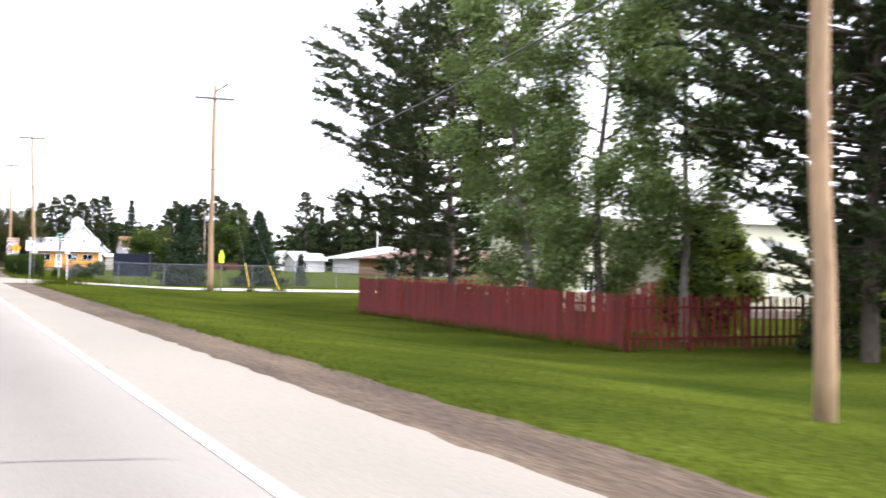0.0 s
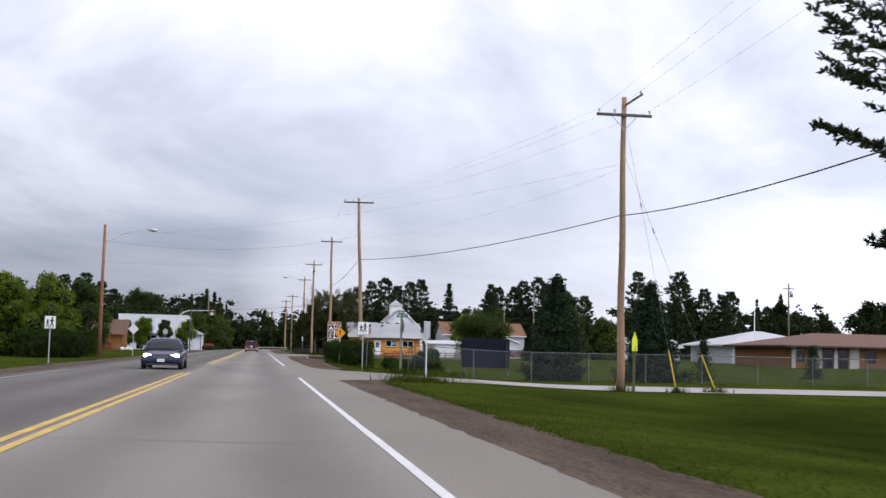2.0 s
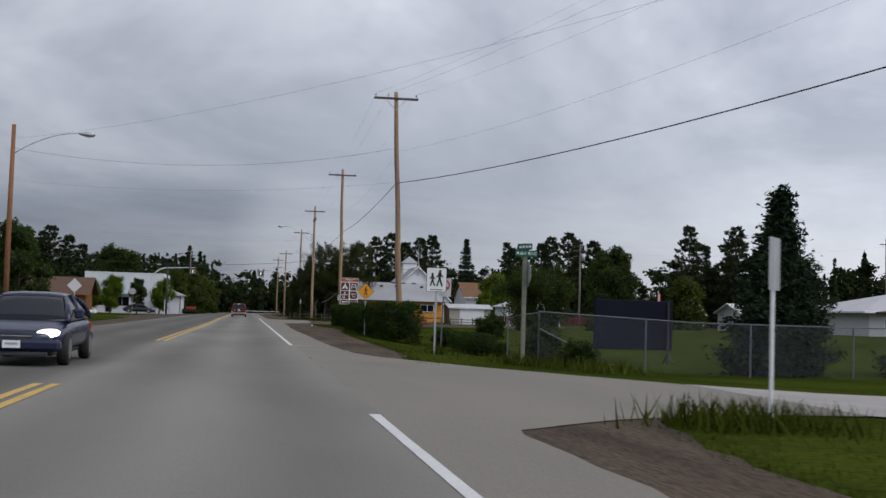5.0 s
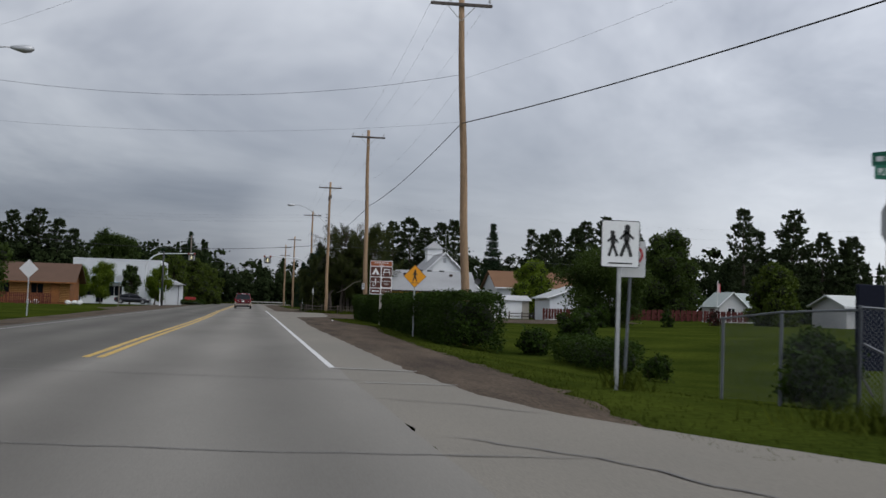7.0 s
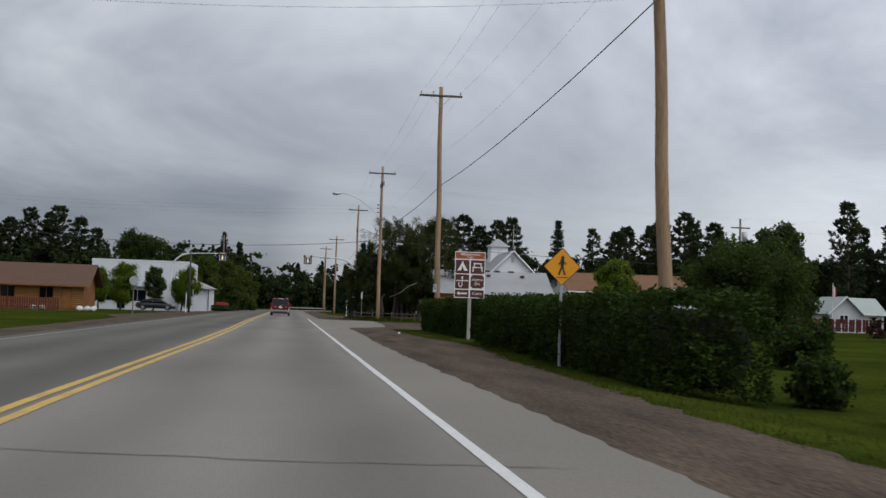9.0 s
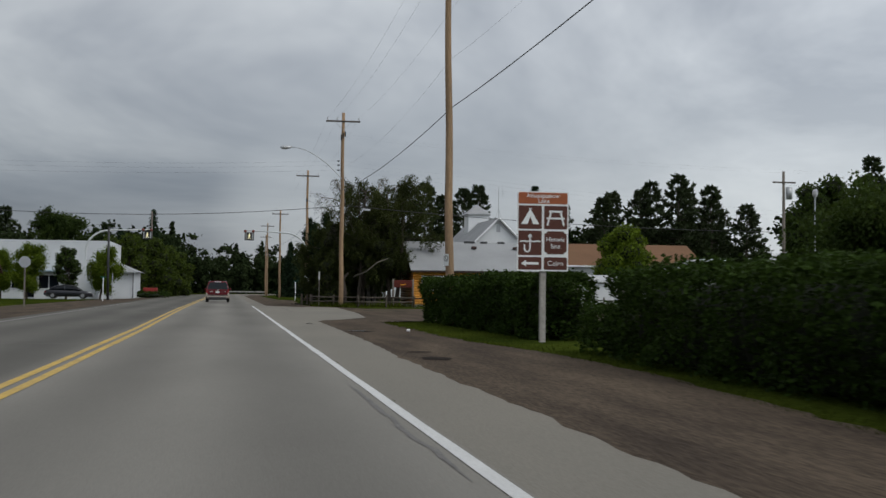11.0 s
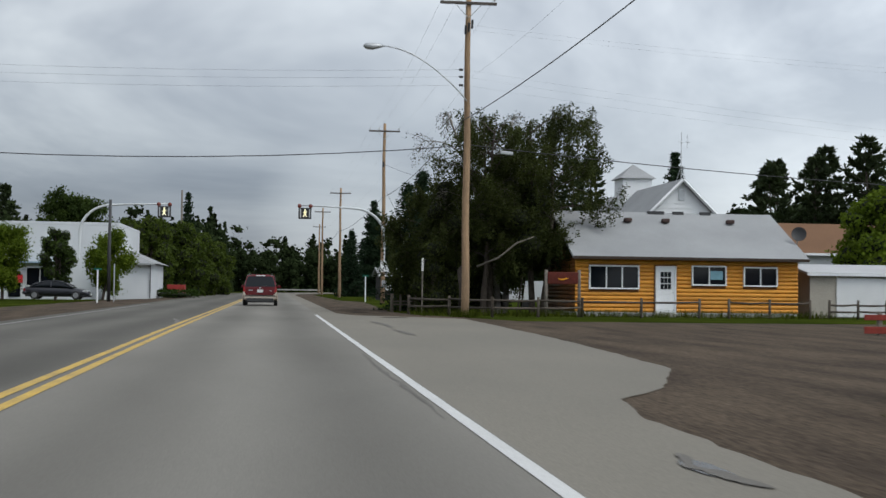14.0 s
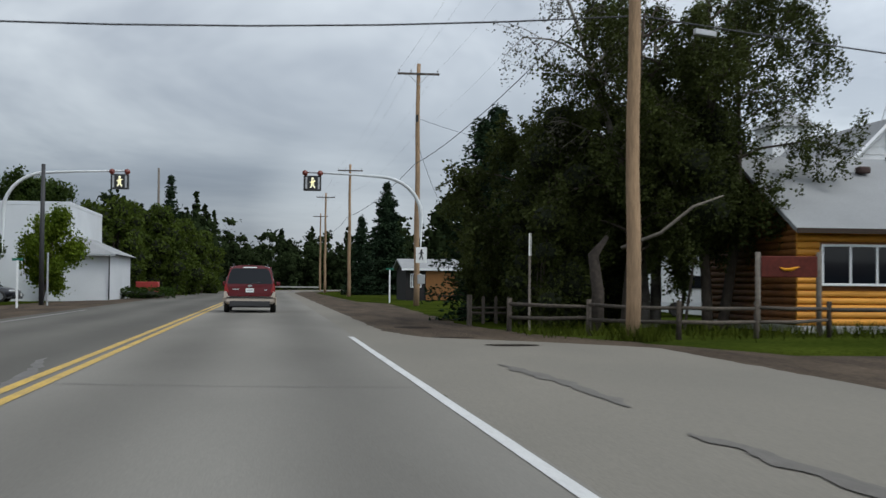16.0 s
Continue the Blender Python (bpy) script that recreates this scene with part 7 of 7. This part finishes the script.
simple_house("tin_shed", "pale weathered shed beside the log building", 26.2, 31.5, 214.5, 219, 2.15, 2.55, surface("pale_boards", (0.40, 0.37, 0.32), 0.9, 0.15, own=0.0), surface("light_tin_roof", (0.46, 0.46, 0.47), 0.6, 0.1), over=0.25, doors=[(27.6, 30.6, 0.0, 1.9)])
rv = thing("camper_trailer", "low white camper trailer behind the fence", "trailer", at=(15.5, 231, 0))
part("body", Geo().prism([(14.2, 0.55), (18.0, 0.55), (18.2, 1.0), (18.2, 1.45), (17.0, 1.68), (15.4, 1.66), (15.3, 1.38), (14.1, 0.95)], (229.5, 232.0), lambda a, b, d: (a, d, b)), STUCCO, rv)
part("window", Geo().box(16.4, 229.46, 1.1, 17.4, 229.5, 1.6), GLASS, rv)
for x in (15.2, 16.4):
    part("wheel", Geo().tube([(x, 229.5, 0.28), (x, 229.7, 0.28)], 0.28, 14), TYRE, rv)
shed2 = simple_house("white_outbuilding", "narrow white outbuilding behind the trees", 18.7, 21.5, 233, 238, 2.9, 3.5, WHITE, ROOF, windows=[(19.4, 20.1, 1.6, 2.4)])

# white store and its lean-to
store = thing("white_store", "large white flat-fronted store building", "building", at=(-19.2, 268, 0))
part("wall", Geo().box(-25.6, 268, -0.2, -12.9, 284, 6.3, 0.02), STUCCO, store)
part("parapet", Geo().box(-25.62, 267.98, 6.25, -12.88, 284.02, 6.5, 0.02), STUCCO, store)
for x0, x1 in ((-24.6, -22.6), (-20.6, -18.4)):
    sliding_window(store, x0, x1, 1.0, 2.5, 268.03, 2)
part("awning", Geo().box(-25, 267.2, 2.9, -17.5, 267.98, 3.05, 0.02), surface("blue_grey_awning", (0.25, 0.34, 0.42), 0.7, 0.1), store, "blue-grey awning strip")
dr = part("door", Geo().box(-22.1, 267.93, 0, -21.1, 268.02, 2.1, 0.01), GLASS, store)
part("sign_box", Geo().box(-21.6, 267.7, 1.2, -20.9, 267.9, 1.9, 0.02), SIGN_RED, store)
lean = thing("lean_to", "white lean-to with a grey sloping roof", "building", at=(-11.6, 271, 0))
part("wall", Geo().box(-13.9, 266.2, -0.2, -10.1, 279, 3.0, 0.02), STUCCO, lean)
part("roof", Geo().add([(-14.1, 265.7, 3.0), (-9.65, 265.7, 3.0), (-9.65, 279.4, 3.0), (-14.1, 279.4, 3.0), (-12.6, 267.9, 4.25), (-12.6, 279.4, 4.25), (-14.1, 267.9, 4.25), (-14.1, 279.4, 4.25)],
                       [(0, 1, 4, 6), (1, 2, 5, 4), (4, 5, 7, 6), (3, 2, 1, 0), (2, 3, 7, 5), (0, 6, 7, 3)]), ROOF, lean, "grey hipped shingle roof")
part("fascia", Geo().box(-14.12, 265.64, 2.86, -9.6, 265.7, 3.0), SIGN_BACK, lean)
part("downpipe", Geo().tube([(-10.05, 266.1, 0), (-10.05, 266.1, 2.9)], 0.05, 6), DARK, lean)
whole("red_bin", Geo().box(-9.9, 281, -0.1, -8.2, 282.5, 1.2, 0.05), surface("bin_red", (0.28, 0.03, 0.025), 0.6, 0.1), "dark red steel bin beside the lean-to", "bin")

# cabin across the road
cabin = simple_house("log_cabin", "brown log cabin with a brown shingle roof", -31.5, -21.4, 236, 244, 2.85, 4.85, LOG_BROWN, surface("brown_cabin_roof", (0.105, 0.062, 0.042), 0.9, 0.15), along="x", base=-0.15, over=0.8, windows=[(-30, -28.6, 1.1, 2.2), (-26, -24.6, 1.1, 2.2)], doors=[(-23.6, -22.7, 0, 2.1)], trim=LOG_BROWN, frames=LOG_BROWN, leaf=LOG_BROWN)
for k in range(13):
    for a, b in ((-31.4, -30.1), (-28.5, -26.1), (-24.5, -23.75), (-22.6, -21.45)):
        part("log", Geo().tube([(a, 235.98, 0.1 + k * 0.21), (b, 235.98, 0.1 + k * 0.21)], 0.10, 6), surface("cabin_log", (0.30, 0.145, 0.045), 0.7, 0.2) if k == 0 and a == -31.4 else bpy.data.materials["cabin_log"], cabin)
for x, y in ((-24.6, 226), (-23.8, 226.4), (-20.6, 229), (-19.9, 229.3), (-19.2, 228.7)):
    rocks = Geo()
    b = bmesh.new()
    bmesh.ops.create_icosphere(b, subdivisions=2, radius=0.38)
    for q in b.verts:
        q.co *= 1 + 0.35 * noise.noise(q.co * 3 + Vector((x, y, 0)))
        q.co.z *= 0.7
    rocks.add([(q.co.x + x, q.co.y + y, q.co.z + 0.1) for q in b.verts], [[q.index for q in f.verts] for f in b.faces])
    b.free()
    whole("boulder", rocks, surface("white_rock", (0.6, 0.6, 0.58), 0.9, 0.15) if "white_rock" not in bpy.data.materials else bpy.data.materials["white_rock"], "white painted rock on the cabin lawn", "rock", "white rocks")
dark_house = simple_house("dark_cabin", "small dark cabin with an orange side wall", 10.5, 14.5, 275, 282, 2.4, 3.1, surface("dark_boards", (0.022, 0.02, 0.02), 0.9, 0.2), ROOF, windows=[(10.9, 11.1, 1.0, 1.9), (11.4, 11.6, 1.0, 1.9)])
part("orange_panel", Geo().box(12.0, 274.9, 0, 14.4, 274.98, 2.2), ORANGE_WALL, dark_house, "orange painted boards")
# pale bar added to stand in for the light road clearing at the bend
whole("cross_rail", Geo().box(0, 424, 0.35, 10, 424.2, 0.6), CONCRETE, "raised pale strip standing in for the light road at the bend", "guard rail")
fl = thing("flag", "red and white flag on a thin pole", "flag", at=(54.9, 217.9, 0))
part("pole", Geo().tube([(54.9, 217.9, -0.1), (54.9, 217.9, 5.2)], 0.04, 6), SIGN_WHITE, fl)
for i, m in enumerate((SIGN_RED, SIGN_WHITE, SIGN_RED)):
    part("cloth", Geo().add([(54.9 + i * 0.12 + a, 217.9 - 0.1 * a + 0.05 * math.sin(a * 9 + i), 4.9 - b - 0.5 * (i * 0.12 + a)) for a in (0, 0.06, 0.12) for b in (0, 0.5, 1.0)], [(0, 1, 4, 3), (1, 2, 5, 4), (3, 4, 7, 6), (4, 5, 8, 7)]), m, fl)
lampost = thing("yard_lamp", "thin pale yard lamp post", "lamp", at=(32.2, 184.2, 0))
part("post", Geo().tube([(32.2, 184.2, -0.3), (32.2, 184.2, 6.6)], 0.04, 6), STEEL, lampost)
part("globe", Geo().tube([(32.2, 184.2, 6.55), (32.2, 184.2, 6.7), (32.2, 184.2, 6.9), (32.2, 184.2, 7.0)], [0.08, 0.16, 0.16, 0.06], 8), PORCELAIN, lampost)
barrier = thing("board_barrier", "low red board barrier beside the gravel lot", "barrier", at=(18.5, 190.6, 0))
for z0, z1 in ((0.02, 0.22), (0.40, 0.56)):
    part("board", Geo().box(17.2, 190.56, z0, 19.9, 190.60, z1, 0.008), surface("barrier_red", (0.22, 0.035, 0.024), 0.8, 0.2, 2, 12, 0.1) if "barrier_red" not in bpy.data.materials else bpy.data.materials["barrier_red"], barrier)
for x in (17.7, 19.4):
    part("post", Geo().box(x - 0.06, 190.6, -0.3, x + 0.06, 190.72, 0.62, 0.01), GREY_WOOD, barrier)
gate = thing("litter", "small white bottle-like litter on the gravel edge", "litter", at=(5.9, 157.4, 0))
part("scrap", Geo().box(5.85, 157.36, -0.03, 5.96, 157.44, 0.05, 0.02), SIGN_WHITE, gate)

# ---- trees that stand singly ----
jack_pine("pine_tree", "tall open jack pine with dark needles behind the fence", 22.5, 57.6, -0.9, 14.4, [(1.7, 1.6), (3.2, 2.6), (4.8, 3.9), (6.5, 5.2), (8, 5.3), (10.5, 5.0), (12.5, 4.0), (13.6, 2.4), (14.4, 0.7)], 136, needle=0.24, tufts=5)
jack_pine("pine_tree", "tall open jack pine with dark needles behind the fence", 20.6, 48.4, -0.9, 13.2, [(1.8, 1.6), (3.2, 2.4), (4.6, 3.5), (9, 3.6), (11.5, 2.8), (13.2, 0.6)], 110)
jack_pine("pine_tree", "broad dark pine with low boughs beside the fence", 24.1, 27.0, -0.95, 15.5, [(1.4, 2.0), (2.2, 3.4), (3.4, 4.4), (4.8, 5.0), (6.2, 5.8), (10, 6.2), (13, 5.2), (15.5, 0.8)], 180, needle=0.25, tufts=4)
jack_pine("pine_tree", "broad dark pine with low boughs beside the fence", 29.5, 30.0, -0.95, 15.0, [(1.6, 3.0), (4, 5.0), (9, 5.6), (13, 3.6), (15, 0.8)], 80)
jack_pine("pine_tree", "broad dark pine with low boughs beside the fence", 27.5, 23.5, -0.95, 14.0, [(0.8, 2.4), (2, 4.0), (5, 4.6), (9, 4.6), (12, 3.0), (14, 0.8)], 84)
broadleaf("aspen_tree", "tall slender aspen with fluttering green leaves", 20.9, 41.2, -0.9, 15.5, 2.7, ASPEN, PALE_BARK, 0.125, 20, 1, 22, 0.08, shoot=6, scatter=0.30, girth=0.011)
broadleaf("aspen_tree", "tall slender aspen with fluttering green leaves", 21.3, 37.2, -0.9, 16, 2.6, ASPEN, BARK, 0.125, 20, 1, 22, 0.1, shoot=6, scatter=0.30, girth=0.011)
broadleaf("aspen_tree", "tall slender aspen with fluttering green leaves", 23.6, 35.4, -0.9, 15, 2.5, ASPEN, PALE_BARK, 0.125, 18, 1, 20, 0.16, shoot=6, scatter=0.32, girth=0.011)
bushy("lilac_bush", "bright green bushy lilac behind the fence", 25.2, 36.6, -0.9, 4.6, 2.3, LILAC, 0.13, 80, 15, 0.1, 3)
bushy("shrub", "dark green bush growing through the fence end", 27.2, 31.6, -0.95, 2.6, 1.9, LEAF, 0.13, 80, 12, 0.05, 3, category="shrub")
bushy("shrub", "dark green undergrowth below the pines", 24.9, 29.4, -0.95, 1.7, 1.5, LEAF, 0.12, 90, 10, 0.05, 3, category="shrub")
conifer("spruce_tree", "dark conical spruce behind the chain-link fence", 17.9, 95.9, -0.55, 6.15, 2.35, SPRUCE, 27, 10, 11, 0.22, 0.03, taper=0.9, fill=9)
conifer("spruce_tree", "dark conical spruce behind the chain-link fence", 23.5, 95.4, -0.5, 5.85, 2.45, SPRUCE, 27, 10, 11, 0.22, 0.03, taper=0.9, fill=9)
conifer("young_spruce", "small dark young spruce on the school lawn", 27.5, 97.5, -0.4, 2.6, 0.9, SPRUCE, 14, 7, 6, 0.16, 0.03)
conifer("young_spruce", "small dark young spruce on the school lawn", 37.5, 104, -0.4, 2.4, 1.0, SPRUCE, 14, 7, 6, 0.16, 0.03)
bushy("bright_tree", "rounded yellow-green tree beside a house", 33.3, 221, 0, 6.8, 3.2, BRIGHT, 0.22, 42, 22, 0.1, 2)
bushy("garden_tree", "broad dark green tree among the houses", 46.8, 212.2, 0, 10.5, 4.4, LEAF, 0.26, 32, 24, 0.08, 2)
bushy("garden_tree", "green bushy tree with a paler top on the field", 42.4, 172.5, -0.2, 5.6, 2.9, OLIVE, 0.24, 36, 18, 0.06, 3)
bushy("garden_tree", "dark rounded bush below a tree on the open lawn", 24.9, 163.4, -0.15, 1.95, 1.5, HEDGE, 0.15, 90, 12, 0.05, 3)
broadleaf("garden_tree", "airy grey-green tree on the open lawn", 25.9, 165, -0.15, 5.3, 2.6, LEAF, BARK, 0.15, 16, 2, 14, 0.12, 0.12, shoot=5, scatter=0.3)
bushy("shrub", "dark upright bush on the far edge of the lawn", 31.2, 166.1, -0.2, 1.75, 0.75, HEDGE, 0.13, 110, 10, 0.03, 2, category="shrub")
MAROON_LEAF = surface("maroon_leaves", (0.040, 0.012, 0.012), 0.8, 0.3, 0.6, 4, 0, tint=(0.024, 0.009, 0.008), island=0.4, spec=0.05)
bushy("shrub", "small dark maroon-leaved bush on the lawn", 36.8, 171.4, -0.2, 1.95, 0.65, MAROON_LEAF, 0.13, 110, 10, 0.03, 2, category="shrub")
# birches beside the log building
broadleaf("birch_tree", "large weeping birch with drooping dark leaves", 10.6, 216.2, 0, 10.6, 2.7, BIRCH, BARK, 0.085, 18, 2, 15, 0.2, 0.30, 0.08, 6, 0.3)
broadleaf("birch_tree", "thin half-bare birch with greyish sparse leaves", 11.6, 217.6, 0, 11.6, 2.3, surface("dry_birch_leaves", (0.085, 0.082, 0.058), 0.8, 0.25, 0.6, 3, 0, island=0.4), PALE_BARK, 0.07, 8, 2, 12, 0.3, 0.24, 0.12, 6, 0.3)
broadleaf("birch_tree", "large weeping birch with drooping dark leaves", 13.1, 216.2, 0, 10.8, 3.3, BIRCH, BARK, 0.085, 24, 2, 14, 0.25, 0.30, 0.12, 6, 0.3)
broadleaf("birch_tree", "bushy young birch with dark green leaves", 8.4, 219.8, 0, 6.6, 2.5, BIRCH, BARK, 0.09, 28, 2, 12, 0.06, 0.2, 0.14, 6, 0.3)
limb = Geo().tube([(9.9, 214.6, 2.2), (10.8, 214.0, 2.6), (11.6, 213.7, 3.3), (12.4, 213.6, 3.6)], [0.06, 0.05, 0.042, 0.02], 7)
bushy("birch_bush", "dense olive birch growth beside the log wall", 12.0, 215.6, 0, 6.9, 2.3, BIRCH, 0.10, 120, 15, 0.40, 1, stem=0.3)
bushy("birch_bush", "dense olive birch growth behind the pole", 8.8, 217.2, 0, 6.6, 2.3, BIRCH, 0.10, 110, 16, 0.05, 2, stem=0.3)
bushy("birch_bush", "dense olive birch growth behind the fence", 10.7, 219.2, 0, 7.4, 2.6, BIRCH, 0.10, 100, 16, 0.04, 2, stem=0.3)
bushy("birch_bush", "dense olive birch growth behind the fence", 12.6, 217.8, 0, 7.6, 2.5, BIRCH, 0.10, 110, 15, 0.34, 1, stem=0.3)
for x, y, h, w in ((8.2, 216.6, 3.4, 1.4), (9.8, 218.4, 3.6, 1.6), (11.3, 221.2, 3.2, 1.4)):
    bushy("undergrowth", "dark tangled shrub under the birches", x, y, 0, h, w, BIRCH, 0.10, 110, 12, 0.03, 3, category="shrub", stem=0.4)
bl = thing("birch_snag", "bare pale leaning birch limb and broken stump", "tree", at=(9.2, 214.6, 0))
part("limb", limb, GREY_WOOD, bl, "", True)
part("stump", Geo().tube([(9.2, 214.6, -0.2), (9.25, 214.6, 1.0), (9.1, 214.55, 2.0), (9.5, 214.6, 2.5)], [0.22, 0.17, 0.15, 0.06], 9), surface("gnarled_bark", (0.06, 0.048, 0.04), 0.95, 0.4, 3, 10, 0.5), bl, "", True)
conifer("spruce_tree", "dark low spruce beside the birches", 7.5, 223.0, 0, 6.8, 1.9, SPRUCE, 20, 8, 9, 0.22, 0.02)
conifer("spruce_tree", "dark low spruce beside the birches", 8.8, 227.5, 0, 8.0, 2.1, SPRUCE, 20, 8, 9, 0.24, 0.02)
conifer("spruce_tree", "dark low spruce beside the birches", 10.4, 222.0, 0, 5.5, 2.0, SPRUCE, 18, 8, 9, 0.22, 0.02)
conifer("spruce_tree", "tall dark spruce behind the hall", 38.2, 272, 0, 14.5, 3.0, SPRUCE, 27, 8, 7, 0.42, 0.05, taper=0.8)
BACK = [(1.2, 1.9), (3.5, 2.6), (7.0, 2.7), (10.0, 2.2), (12.4, 1.3), (13.7, 0.7), (14.4, 0.25)]


def skyline_pine(x, y, h, wide=1.0, boughs=72):
    """A tall pine of the village skyline, scaled from one crown profile."""
    k = h / 14.4
    jack_pine("pine_tree", "tall dark pine rising behind the village", x, y, -0.2, h, [(a * k, b * k * wide) for a, b in BACK], boughs, needle=0.56, tufts=3)


for x, y, h, wide in ((69.1, 245.6, 15.9, 0.8), (77.6, 248, 16.2, 1.15), (83.5, 251, 13.4, 1.0), (58.1, 332.7, 17.3, 0.75), (46, 267, 12.4, 1.1), (51, 269, 13.6, 1.15), (55.8, 268, 15.6, 1.2), (60.6, 270, 14.4, 1.1),
                      (65.5, 271, 12.2, 1.1), (21.6, 292, 13.6, 1.0), (24.2, 290, 14.8, 1.0), (27.4, 291, 15.8, 1.1), (30.2, 293, 14.2, 1.0), (32.6, 290, 15.0, 1.05), (35.6, 293, 15.9, 0.9), (48.6, 272, 13.4, 1.0), (53.4, 272, 14.9, 1.0), (58.2, 273, 14.6, 1.0), (63, 276, 13.2, 1.0), (73.5, 252, 13.6, 1.0), (80.5, 254, 14.8, 1.0), (87.5, 252, 12.4, 1.0), (91, 256, 13.2, 1.1), (-47, 308, 12.2, 1.1), (-44.4, 306, 13.4, 1.1), (-41.4, 307, 15.2, 1.1), (-39, 309, 14.6, 1.1), (-36.8, 307, 15.6, 1.15), (-34, 308, 13.9, 1.1), (-31.4, 309, 12.3, 1.0)):
    skyline_pine(x, y, h, wide)
conifer("spruce_tree", "tall dark pointed spruce near the road bend", 13.6, 325, 0, 12.9, 4.3, SPRUCE, 28, 9, 7, 0.46, 0.03, taper=0.95, fill=7)
conifer("spruce_tree", "dark spruce near the road bend", 10.2, 318, 0, 8.5, 2.6, SPRUCE, 24, 8, 7, 0.42, 0.03, taper=1.05)
conifer("spruce_tree", "tall dark spruce across the road", -12.7, 349, 0, 15.4, 4.2, SPRUCE, 26, 8, 7, 0.44, 0.03, taper=1.05)
conifer("spruce_tree", "dark spruce across the road", -17.5, 338, 0, 11.5, 3.6, SPRUCE, 24, 8, 7, 0.44, 0.03, taper=1.05)
bushy("street_tree", "round dark green tree before the white store", -16.1, 255.6, 0, 5.8, 1.75, LEAF, 0.17, 60, 16, 0.25, 1)
for x, y, h, s in ((-12.9, 258, 5.4, 1.55), (-20.1, 256, 5.8, 1.5), (-23.4, 260, 5.2, 1.3)):
    broadleaf("street_tree", "small feathery young tree before the white store", x, y, 0, h, s, BRIGHT, BARK, 0.15, 17, 1, 14, 0.2, shoot=5, scatter=0.24)
broadleaf("garden_tree", "pale green tree rising behind the white store", -27, 330, 0, 13.7, 4.2, LEAF, BARK, 0.3, 14, 2, 13, 0.25, shoot=5, scatter=0.35)
for x, y, h, s in ((-12.2, 289, 8.2, 2.8), (-9.4, 294, 8.3, 2.9), (-12.5, 300, 8.6, 3.2), (-8.2, 306, 7.4, 2.8), (-7.2, 320, 7.0, 2.6), (-7.4, 333, 6.4, 2.4), (-15.2, 293, 8.2, 2.8)):
    bushy("roadside_tree", "dense yellow-green roadside tree with low boughs", x, y, 0, h, s * 1.15, OLIVE, 0.27, 27, 20, 0.02, 2)
bushy("roadside_tree", "bushy green tree beside the lamp pole", -15.8, 127.5, -0.15, 6.6, 2.8, BRIGHT, 0.17, 60, 18, 0.04, 2)
bushy("roadside_tree", "bushy green tree beside the lamp pole", -19.5, 131, -0.15, 6.8, 3.0, BRIGHT, 0.2, 50, 18, 0.04, 2)
bushy("roadside_tree", "dark rounded tree across the road", -17.5, 160, -0.15, 8.0, 3.3, LEAF, 0.22, 40, 18, 0.06, 2)
hedge("shrub", "low green bushes below the roadside tree", -17.5, -11.8, 123.2, 125.4, 1.8, 0.14, 300, 0.4)
hedge("shrub", "low weeds and bushes beside the lean-to", -10.6, -6.5, 272.5, 276, 0.6, 0.14, 120, 0.3)
